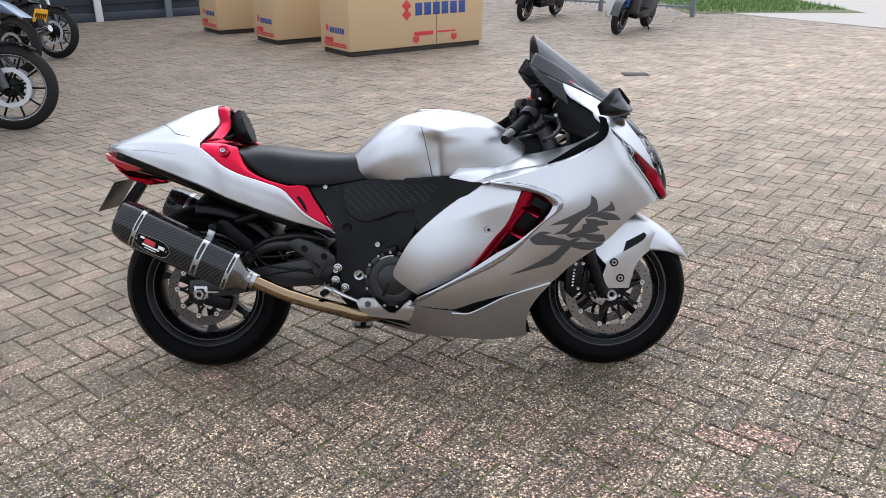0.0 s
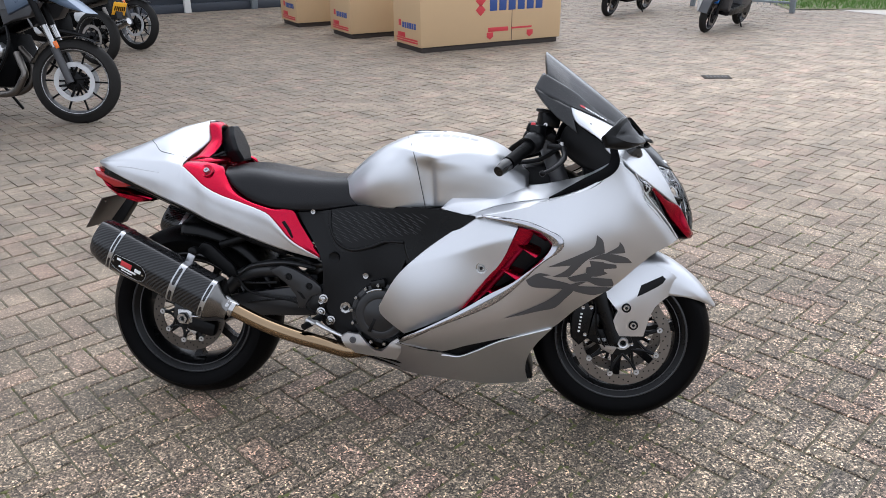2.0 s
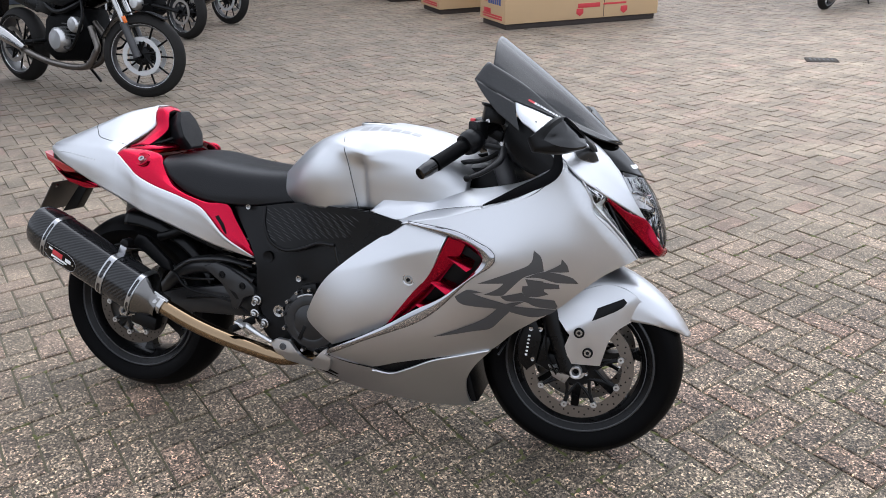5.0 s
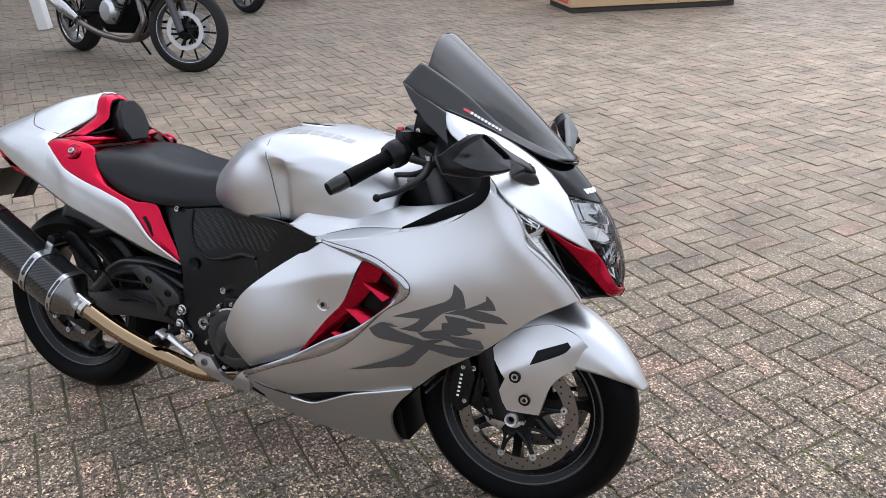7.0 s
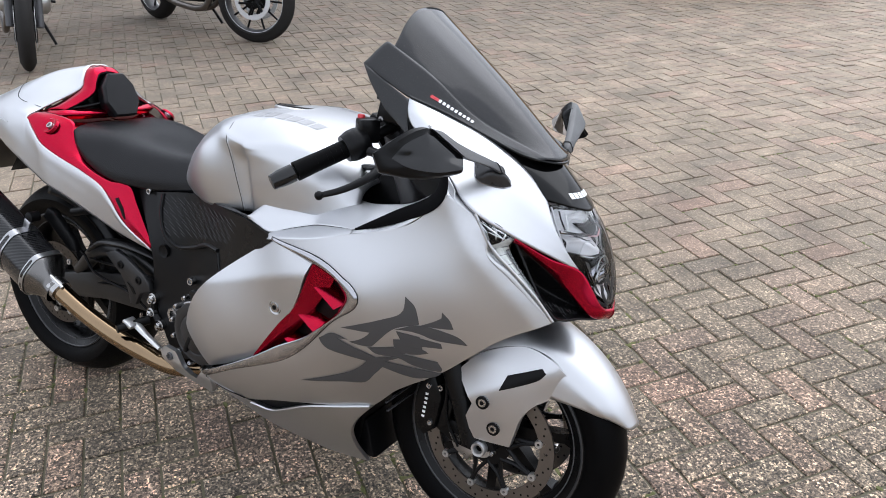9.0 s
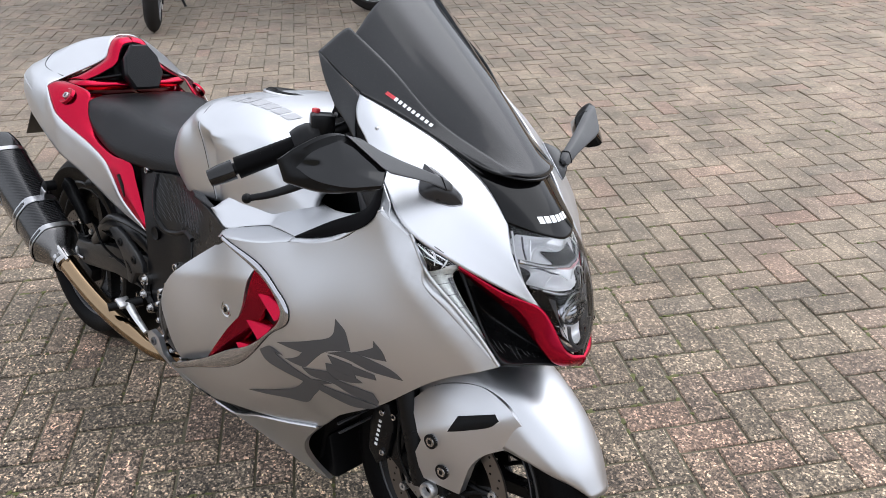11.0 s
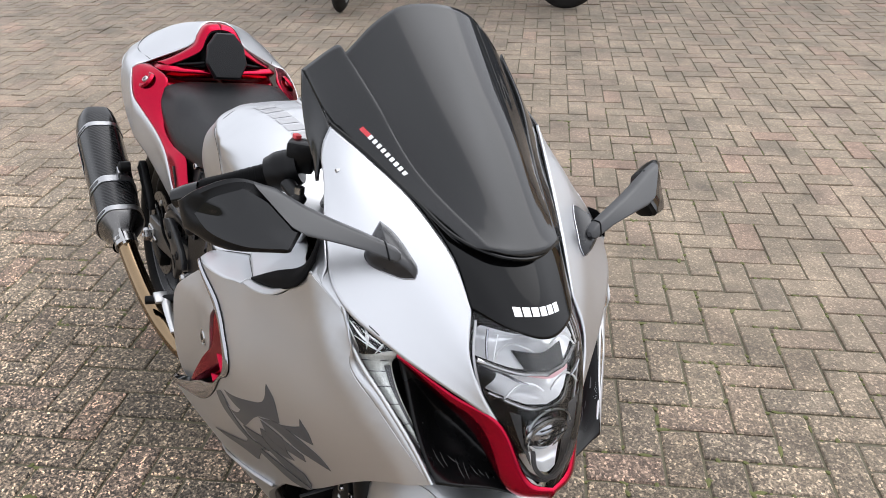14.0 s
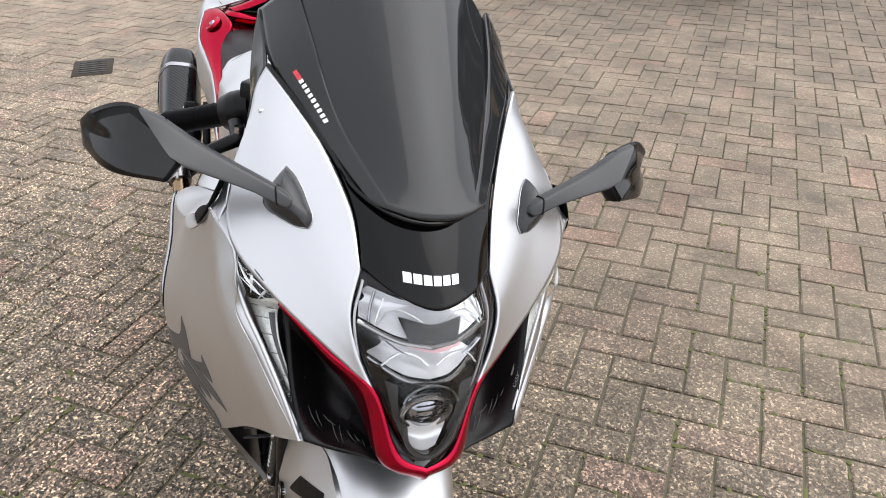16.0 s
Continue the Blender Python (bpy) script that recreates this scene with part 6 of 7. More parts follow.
# screen, double bubble
SCREEN = [
    [(1.200, 0, 1.212), (1.31, 0, 1.132), (1.42, 0, 1.047), (1.552, 0, .935)],
    [(1.198, -.046, 1.204), (1.306, -.044, 1.123), (1.418, -.034, 1.041), (1.551, -.012, .936)],
    [(1.200, -.090, 1.177), (1.303, -.080, 1.102), (1.411, -.064, 1.026), (1.547, -.030, .938)],
    [(1.204, -.124, 1.143), (1.300, -.110, 1.081), (1.404, -.086, 1.011), (1.541, -.043, .940)],
    [(1.202, -.136, 1.130), (1.296, -.123, 1.074), (1.398, -.097, 1.004), (1.537, -.050, .941)],
    [(1.190, -.146, 1.137), (1.290, -.131, 1.081), (1.394, -.104, 1.004), (1.534, -.055, .941)],
    [(1.167, -.187, 1.094), (1.272, -.178, 1.040), (1.372, -.138, .996), (1.520, -.072, .940)]]
screen = whole("windscreen", SCREEN, SMOKE, "dark smoked double-bubble windscreen", 48, 84, thick=.003)
SCV, SCF = loft(SCREEN, 48, 84, mirror=True, mid=MIDLINE)
SCTREE = mathutils.bvhtree.BVHTree.FromPolygons([tuple(v) for v in SCV], SCF)
part("screen_edge", tube([(1.279, -.184, 1.041), (1.345, -.153, 1.016), (1.425, -.118, .979), (1.495, -.088, .948), (1.540, -.045, .935), (1.553, 0, .931), (1.540, .045, .935), (1.495, .088, .948), (1.425, .118, .979), (1.345, .153, 1.016), (1.279, .184, 1.041)], .0032, 8, 80), GLOSS, screen, "gloss black screen edging")
lofted("screen_wing", [
    [(1.167, -.187, 1.094), (1.220, -.183, 1.065), (1.279, -.186, 1.036)],
    [(1.195, -.195, 1.055), (1.240, -.195, 1.025), (1.288, -.200, 1.000)],
    [(1.235, -.200, 1.010), (1.270, -.202, .985), (1.300, -.208, .962)]], SMOKE, "smoked inner screen wing", 16, 12)
for s in (-1,):
    # sponsor strip on the screen: red tab and white bars
    p0, p1 = Vector((1.312, s * .1585, 1.047)), Vector((1.400, s * .1225, 1.006))
    for k in range(11):
        bm = bmesh.new()
        grid = []
        for i in range(3):
            u = (k + (.5 * i) * (.97 if k < 2 else .66)) / 11
            o = p0.lerp(p1, u)
            row = []
            for j in range(3):
                near, nrm, *_ = SCTREE.find_nearest(o + Vector((.0024, -s * .0036, .006)) * j * .5)
                row.append(bm.verts.new(near + (nrm if nrm.z > 0 else -nrm) * .0026))
            grid.append(row)
        for i in range(2):
            for j in range(2):
                bm.faces.new((grid[i][j], grid[i + 1][j], grid[i + 1][j + 1], grid[i][j + 1]))
        part("sticker_bar", bm, REDINK if k < 2 else WHITE, screen)

# headlamp: dark housing, bright reflectors, projector, clear cover
LENS = [
    [(1.622, 0, .842), (1.655, 0, .798), (1.680, 0, .745), (1.697, 0, .690), (1.698, 0, .648)],
    [(1.598, -.048, .853), (1.637, -.052, .803), (1.668, -.045, .745), (1.688, -.030, .690), (1.695, -.010, .647)],
    [(1.555, -.084, .864), (1.588, -.096, .808), (1.636, -.068, .735), (1.674, -.035, .670), (1.694, -.008, .643)]]
cover_mesh = shell(*loft(LENS, 36, 36, mirror=True, mid=MIDLINE), 0)
part("headlamp_cover", cover_mesh, CLEAR, bike, "clear headlamp cover", 80).visible_shadow = False
house = [[(x - d, y * .97, z) for x, y, z in c] for c, d in zip(LENS, (.075, .055, .012))]
lamp = whole("headlamp", house, GLOSS, "headlamp with dark housing and bright reflectors", 30, 30)
for s in (-1, 1):
    part("reflector_bowl", shell(*loft([
        [(1.600, 0, .838), (1.600, s * .040, .846), (1.572, s * .078, .850)],
        [(1.588, 0, .822), (1.580, s * .042, .826), (1.562, s * .083, .832)],
        [(1.632, 0, .800), (1.618, s * .045, .803), (1.585, s * .088, .812)]], 16, 12), 0), LAMPWHITE, lamp, "bright upper reflector")
    part("reflector_bowl", shell(*loft([
        [(1.632, 0, .793), (1.618, s * .045, .797), (1.585, s * .088, .806)],
        [(1.612, 0, .778), (1.604, s * .040, .780), (1.580, s * .080, .786)],
        [(1.652, 0, .756), (1.640, s * .035, .758), (1.606, s * .074, .768)]], 16, 12), 0), LAMPWHITE, lamp, "bright lower reflector")
    part("lamp_frame", tube([(1.640, 0, .797), (1.628, s * .042, .800), (1.594, s * .090, .810)], .0035, 8, 16), STEEL, lamp)
    part("lamp_frame", tube([(1.660, 0, .752), (1.648, s * .034, .755), (1.612, s * .074, .766)], .003, 8, 16), STEEL, lamp)
    part("lamp_rib", tube([(1.566, s * .083, .855), (1.590, s * .094, .815), (1.620, s * .082, .752), (1.655, s * .052, .69)], .0022, 8, 24), STRAP, lamp)
    part("lamp_plate", shell(*loft([[(1.628, s * .066, .764), (1.622, s * .074, .752), (1.640, s * .060, .728)], [(1.640, s * .034, .758), (1.640, s * .036, .742), (1.648, s * .036, .722)]], 8, 8), .002), GLOSS, lamp, "gloss black inner plate")
part("lamp_visor", shell(*loft([[(1.640, -.040, .735), (1.655, -.030, .752), (1.660, 0, .757), (1.655, .030, .752), (1.640, .040, .735)], [(1.615, -.045, .725), (1.625, -.03, .74), (1.630, 0, .748), (1.625, .03, .74), (1.615, .045, .725)]], 16, 6), .003), GLOSS, lamp)
projector = bmesh.new()
bmesh.ops.create_uvsphere(projector, u_segments=32, v_segments=20, radius=.031, matrix=Matrix.Translation((1.645, 0, .712)))
part("projector_lens", projector, CHROME, lamp, "glass projector lens")
part("projector_ring", tube([(1.664 + .004 * math.cos(a), .033 * math.sin(a), .712 + .027 * math.cos(a)) for a in np.linspace(0, 2 * math.pi, 25)], .0042, 8, 48), STEEL, lamp)
part("lower_reflector", shell(*loft([[(1.660, -.033, .702), (1.668, 0, .694), (1.660, .033, .702)], [(1.666, -.028, .682), (1.668, 0, .676), (1.666, .028, .682)], [(1.680, -.016, .668), (1.684, 0, .664), (1.680, .016, .668)]], 14, 10), 0), LAMPWHITE, lamp, "pale lower reflector")
part("lamp_bezel", tube([(1.655, -.050, .690), (1.676, -.030, .664), (1.686, 0, .652), (1.676, .030, .664), (1.655, .050, .690)], .004, 8, 30), GREYPL, lamp)

COVERTREE = mathutils.bvhtree.BVHTree.FromPolygons(*[[tuple(v) for v in a] for a in loft(LENS, 36, 36, mirror=True, mid=MIDLINE)])


def in_lamp(y, z, depth):
    """A place inside the headlamp, so far behind its cover."""
    y += MIDLINE(1.64)
    hit, *_ = COVERTREE.ray_cast(Vector((1.9, y, z)), Vector((-1, 0, 0)))
    return Vector(((hit.x if hit else 1.60) - depth, y, z))


def lamp_strip(name, lo, hi, mat, label=""):
    """A band between two runs of (y, z, depth)."""
    part(name, shell(*loft([[tuple(in_lamp(*p)) for p in lo], [tuple(in_lamp((a + d) / 2, (b + e) / 2, (c + f) / 2) ) for (a, b, c), (d, e, f) in zip(lo, hi)], [tuple(in_lamp(*p)) for p in hi]], 18, 8), .0015), mat, lamp, label)


lamp_strip("lamp_screen", [(-.034, .801, .020), (0, .796, .020), (.034, .801, .020)], [(-.044, .820, .030), (0, .815, .030), (.044, .820, .030)], GLOSS, "dark inner screen")
lamp_strip("lamp_pink_bar", [(-.036, .7975, .014), (0, .7925, .014), (.036, .7975, .014)], [(-.036, .8015, .0155), (0, .7965, .0155), (.036, .8015, .0155)], PINKREFLECT, "pinkish reflection painted as a lamp strip")
for s in (-1, 1):
    part("bowl_rim", tube([tuple(in_lamp(s * y, z, d)) for y, z, d in ((.074, .808, .016), (.062, .822, .022), (.046, .828, .026), (.028, .825, .028), (.012, .818, .028))], .0016, 6, 24), REFLECT, lamp)
    part("bowl_rim", tube([tuple(in_lamp(s * y, z, d)) for y, z, d in ((.066, .766, .014), (.054, .779, .020), (.040, .785, .024), (.022, .782, .026), (.006, .772, .026))], .0016, 6, 24), REFLECT, lamp)
    part("chrome_fin", tube([tuple(in_lamp(s * y, z, d)) for y, z, d in ((.080, .800, .008), (.066, .799, .010), (.050, .792, .012), (.038, .789, .012))], [.0012, .0032, .0032, .0016], 6, 16, flat=.5), CHROME, lamp)
    part("side_fin", tube([tuple(in_lamp(s * y, z, d)) for y, z, d in ((.074, .846, .008), (.080, .828, .008), (.082, .812, .008))], .002, 6, 12), CHROME, lamp)
    part("side_fin", tube([tuple(in_lamp(s * y, z, d)) for y, z, d in ((.064, .842, .010), (.070, .826, .012), (.074, .814, .012))], .0014, 6, 12), REFLECT, lamp)
    part("inner_wall", shell(*loft([[tuple(in_lamp(s * y, z, .010)) for y, z in ((.062, .752), (.050, .715), (.034, .680))], [tuple(in_lamp(s * y, z, .024)) for y, z in ((.044, .744), (.040, .712), (.028, .684))]], 12, 6), .001), GREYPL, lamp, "dark grey inner wall")
part("visor_rim", tube([tuple(in_lamp(.038 * math.cos(a), .722 + .030 * math.sin(a), .016)) for a in np.linspace(radians(10), radians(170), 15)], .0014, 6, 30), STRAP, lamp)
for k in range(3):
    part("lens_groove", tube([(1.6745 - .002 * k, -.022 + MIDLINE(1.65), .712 + .007 * k), (1.6765 - .002 * k, 0 + MIDLINE(1.65), .7165 + .007 * k), (1.6745 - .002 * k, .022 + MIDLINE(1.65), .721 + .007 * k)], .0009, 5, 10), GLOSS, lamp)
part("under_bezel", tube([tuple(in_lamp(y, z, .008)) for y, z in ((-.036, .702), (-.030, .678), (-.016, .662), (0, .657), (.016, .662), (.030, .678), (.036, .702))], .0035, 8, 36), GREYPL, lamp, "dark grey lower bezel")

# red V under the lamp, dark intakes, indicators
REDV = [
    [(1.537, -.181, .804), (1.590, -.119, .760), (1.640, -.066, .731), (1.682, -.034, .660), (1.698, .006, .643)],
    [(1.538, -.182, .802), (1.591, -.121, .757), (1.641, -.069, .727), (1.686, -.038, .654), (1.702, .006, .640)],
    [(1.537, -.181, .800), (1.586, -.124, .751), (1.628, -.078, .713), (1.680, -.048, .646), (1.699, .006, .630)],
    [(1.535, -.179, .797), (1.579, -.124, .744), (1.610, -.082, .699), (1.670, -.051, .638), (1.693, .006, .622)]]
lofted("nose_blade", REDV, RED, "candy red blade under the headlamp", 40, 14, .004)
INTAKE = [
    [(1.534, -.178, .799), (1.574, -.116, .744), (1.604, -.074, .702), (1.664, -.036, .646), (1.690, 0, .628)],
    [(1.552, -.172, .768), (1.540, -.115, .715), (1.572, -.070, .676), (1.655, -.030, .638), (1.682, 0, .626)],
    [(1.580, -.166, .718), (1.572, -.118, .668), (1.605, -.075, .648), (1.660, -.032, .633), (1.684, 0, .625)],
    [(1.606, -.158, .676), (1.615, -.118, .646), (1.640, -.072, .638), (1.668, -.034, .631), (1.688, 0, .624)],
    [(1.630, -.147, .645), (1.640, -.112, .638), (1.656, -.070, .633), (1.676, -.035, .627), (1.690, 0, .622)]]
lofted("air_intake", INTAKE, BLACK, "black ram-air intake with scored lip", 34, 30)
for s in (-1, 1):
    for k in range(11):
        x, y, h = 1.592 + .0056 * k, .150 - .010 * k, .35 + .65 * ((k * 5) % 7) / 6
        zz, lean = .684 - .0046 * k, .006 + .010 * ((k * 3) % 5) / 4
        part("lip_score", tube([(x, s * y, zz), (x + .010 * h, s * (y - .4 * lean), zz - .014 * h), (x + .019 * h, s * (y - lean), zz - .027 * h)], [.0002, .0006, .0002], 5), GREYPL, bike)
SIG = [
    [(1.465, -.238, .849), (1.494, -.239, .826), (1.501, -.231, .799), (1.507, -.219, .774), (1.547, -.199, .738), (1.598, -.167, .688)],
    [(1.468, -.238, .850), (1.505, -.227, .828), (1.527, -.210, .803), (1.526, -.206, .780), (1.557, -.193, .741), (1.600, -.165, .689)],
    [(1.466, -.236, .850), (1.506, -.206, .828), (1.540, -.180, .803), (1.534, -.188, .783), (1.561, -.183, .743), (1.598, -.161, .690)]]
for s in (-1, 1):
    lv, lf = loft(SIG, 30, 12)
    part("indicator_lens", shell([(x, s * -y, z) for x, y, z in lv], lf, 0), CLEAR, bike, "clear indicator lens", 80).visible_shadow = False
SIGB = [[(x - .008, y + .008, z - .001) for x, y, z in c] for c in SIG]
for s, ob in zip((-1, 1), lofted("indicator", SIGB, CRYSTAL, "bright indicator reflector", 30, 10, .0012)):
    lo, ce, hi = (matched(c, 24) for c in SIGB)

    def across(k, w, out):
        q = lo[k] * (2 * (w - .5) * (w - 1)) + ce[k] * (4 * w * (1 - w)) + hi[k] * (2 * w * (w - .5))
        return (q[0] + out, s * (abs(q[1]) + out * .8), q[2] + out * .3)

    part("indicator_head", shell(*loft([[across(k, w, .0022) for k in (0, 2, 4, 6, 8)] + [across(9 + int(3 * (1 - w)), w, .0022)] for w in (.02, .25, .5, .75, .98)], 16, 12), .0006), GLOSS, ob, "dark head of the indicator")
    for k0, w0, k1, w1, r in ((1, .6, 8, .95, .0022), (3, .25, 9, .55, .0020), (4, .80, 9, .30, .0028), (6, .15, 10, .7, .0012), (7, .9, 10, .45, .0022), (5, .55, 8, .75, .0016), (3, .1, 9, .12, .0009)):
        part("chrome_shard", tube([across(k0, w0, .0036), across((k0 + k1) // 2, (w0 + w1) / 2, .0040), across(k1, w1, .0036)], [r * .3, r, r * .2], 5), REFLECT, ob)
    part("indicator_slat", shell(*loft([[across(k, w, .0022) for k in (14, 17, 20, 22)] for w in (.74, .85, .96)], 10, 6), .0006), GREYPL, ob, "dark ribbed strip of the indicator")
    for k in range(13, 22, 2):
        part("facet", tube([across(k, .06, .003), across(k, .9, .003)], .0006, 5), GREYPL, ob)
    part("indicator_top", tube([(1.452, s * .241, .862), (1.487, s * .222, .845), (1.515, s * .201, .826), (1.537, s * .182, .806)], [.0008, .0034, .0034, .0008], 8, 18, flat=.5), GREYPL, ob, "grey upper edge of the indicator")

# mirrors
def mirror(s):
    rim = [(1.367, -.425, .972), (1.392, -.409, .996), (1.416, -.370, 1.017), (1.438, -.322, 1.007), (1.466, -.300, .966), (1.478, -.322, .939), (1.440, -.388, .935), (1.380, -.421, .941)]
    face = [(1.392, -.413, .964), (1.408, -.399, .989), (1.430, -.365, 1.009), (1.451, -.336, .992), (1.476, -.311, .968), (1.487, -.326, .949), (1.460, -.373, .946), (1.422, -.404, .952)]
    rim_r, face_r = ([np.array(p) for p in spline(c, 64, True, 38)] for c in (rim, face))
    rim_r, face_r = (np.array(even(list(r) + [r[0]], 65))[:-1] for r in (rim_r, face_r))
    mid = rim_r.mean(0)
    rings = [mid + (rim_r - mid) * .84 + np.array((-.022, .006, -.013)), mid + (rim_r - mid) * .95 + np.array((-.014, .004, -.008)), rim_r + np.array((-.005, 0, -.002)), rim_r, rim_r * .72 + face_r * .28 + np.array((.004, 0, .001)), rim_r * .15 + face_r * .85, face_r]
    bm = bmesh.new()
    rows = [[bm.verts.new((x, -s * y, z)) for x, y, z in r] for r in rings]
    for r0, r1 in zip(rows, rows[1:]):
        for k in range(64):
            bm.faces.new((r0[k], r0[(k + 1) % 64], r1[(k + 1) % 64], r1[k]))
    bm.faces.new(rows[0])
    body = part("mirror", bm, BLACK, bike, "gloss black rear-view mirror on a dark grey arm", 34)
    panel = bmesh.new()
    heart = face_r.mean(0)
    grids = [[panel.verts.new((x, -s * y, z)) for x, y, z in heart + (face_r - heart) * k + np.array((.004, -.003, .002)) * (1 - k * k)] for k in (.995, .9, .65, .35)]
    for r0, r1 in zip(grids, grids[1:]):
        for k in range(64):
            panel.faces.new((r0[k], r0[(k + 1) % 64], r1[(k + 1) % 64], r1[k]))
    panel.faces.new(grids[-1])
    part("mirror_panel", panel, MIRRORBLACK, body, "flat gloss black front panel")
    gl = bmesh.new()
    gl.faces.new([gl.verts.new((x, -s * y, z)) for x, y, z in mid + (rim_r - mid) * .78 + np.array((-.0245, .006, -.013))])
    part("mirror_glass", gl, REFLECT, body)
    # arm: flat blade, cut to the shell's slanting edge, with a rounded end on the foot
    up = Vector((.08, -.38, .92))
    spans = [(Vector(a), Vector(b)) for a, b in (
        ((1.430, .354, 1.016), (1.474, .316, .972)), ((1.438, .330, 1.010), (1.478, .300, .962)), ((1.448, .296, .990), (1.480, .282, .957)), ((1.460, .262, .974), (1.484, .256, .950)),
        ((1.474, .220, .957), (1.489, .217, .938)), ((1.483, .190, .944), (1.494, .188, .925)), ((1.489, .176, .937), (1.496, .177, .921)), ((1.492, .170, .931), (1.496, .172, .924)))]
    blade, rings = bmesh.new(), []
    for hi, lo in spans:
        c, half = (hi + lo) / 2, (hi - lo) / 2
        side = Vector((.35, -.86, -.38)).cross(up).normalized() * min(.0075, half.length)
        ring = []
        for k in range(20):
            a = 2 * math.pi * k / 20
            cu, su = math.cos(a), math.sin(a)
            p = c + half * math.copysign(abs(cu) ** .45, cu) + side * math.copysign(abs(su) ** .32, su)
            ring.append(blade.verts.new((p.x, s * p.y, p.z)))
        rings.append(ring)
    for r0, r1 in zip(rings, rings[1:]):
        for k in range(20):
            blade.faces.new((r0[k], r0[(k + 1) % 20], r1[(k + 1) % 20], r1[k]))
    ends = [v.co.copy() for v in rings[-3]]
    blade.faces.new(rings[0])
    blade.faces.new(rings[-1])
    part("mirror_arm", blade, ARMGREY, body, "dark grey mirror arm", 50)
    foot = bmesh.new()
    rows = []
    outline = even([(1.433, -.173, .954), (1.447, -.163, .947), (1.464, -.156, .938), (1.484, -.150, .925), (1.501, -.145, .910), (1.506, -.149, .897), (1.499, -.166, .897), (1.484, -.190, .905), (1.470, -.205, .913), (1.459, -.207, .922), (1.446, -.192, .939), (1.433, -.173, .954)], 41)[:-1]
    heart = np.array((1.478, -.180, .925))
    for shrink, lift in ((1.0, .0), (1.0, .002), (.97, .0045), (.84, .010), (.62, .017), (.40, .022), (.18, .024), (.03, .0245)):
        row = []
        for o in heart + (outline - heart) * shrink:
            near, nrm, *_ = COWLTREE.find_nearest(Vector(o))
            nrm = nrm if nrm.z > 0 else -nrm
            q = near + nrm * (lift + .002)
            row.append(foot.verts.new((q.x, q.y if s < 0 else 2 * MIDLINE(q.x) - q.y, q.z)))
        rows.append(row)
    for r0, r1 in zip(rows, rows[1:]):
        for i in range(40):
            foot.faces.new((r0[i], r0[(i + 1) % 40], r1[(i + 1) % 40], r1[i]))
    foot.faces.new(rows[-1])
    edge = [tuple(v.co) for v in rows[1]]
    part("mirror_foot", foot, FOOTGREY, body, "dark grey mirror foot", 35)
    part("foot_gasket", tube(edge + edge[:1], .0008, 6, 60), CHROME, body)
    mid_end = sum(ends, Vector()) / len(ends)
    part("arm_seam", tube([tuple(mid_end + (p - mid_end) * 1.08) for p in ends + ends[:1]], .0011, 6, 40), BLACK, body)


mirror(-1)
mirror(1)

# -- fork, front mudguard, brakes --
for s in (-1, 1):
    part("fork_leg", tube([(1.462, s * .105, .29), (1.40, s * .105, .45), (1.335, s * .105, .62)], [.026, .028, .027], 20, 12), BLACK, bike)
    part("fork_tube", tube([(1.335, s * .105, .62), (1.195, s * .105, .97)], .028, 20), GREYPL, bike, "dark grey fork tube")
    part("fork_foot", prism([(1.44, .33), (1.50, .335), (1.52, .29), (1.49, .265), (1.42, .27), (1.36, .30), (1.36, .33)], s * .078, s * .112, .006), MATT, bike)
    cal = part("brake_caliper", prism([(1.315, .365), (1.330, .425), (1.365, .430), (1.385, .385), (1.372, .300), (1.345, .275), (1.318, .300)], s * .070, s * .128, .008), BLACK, bike, "black radial brake caliper with white print")
    for k in range(6):
        part("letter_block", block((.007, .002, .0055), pose(1.342 + .0012 * k, s * .1290, .325 + .0115 * k), .0005), WHITE, cal)
    bolt("caliper_bolt", (1.378, s * .118, .405), cal, .008, .008, STEEL, s)
    for x, z in ((1.352, .405), (1.362, .315)):
        bolt("caliper_bolt", (x, s * .127, z), cal, .007, .006, STEEL, s)
    part("banjo", lathe([(.001, s * .006), (.006, s * .006), (.008, s * .002), (.008, -s * .006)], 12, (1.335, s * .126, .418)), STEEL, cal)
    part("caliper_bridge", prism([(1.372, .300), (1.388, .385), (1.412, .380), (1.400, .310)], s * .085, s * .118, .005), BLACK, cal)
    part("sensor_bracket", prism([(1.40, .300), (1.44, .305), (1.47, .27), (1.455, .245), (1.42, .262)], s * .100, s * .112, .003), STRAP, bike, "small bright sensor bracket")
    part("sensor_wire", tube([(1.43, s * .112, .27), (1.40, s * .12, .33), (1.39, s * .122, .42), (1.36, s * .115, .50)], .003, 6, 20), MATT, bike)
    bolt("pinch_bolt", (1.515, s * .112, .285), bike, .006, .006, STEEL, s)
    part("brake_hose", tube([(1.34, s * .11, .43), (1.36, s * .12, .50), (1.33, s * .10, .58)], .005, 8, 16), MATT, bike)
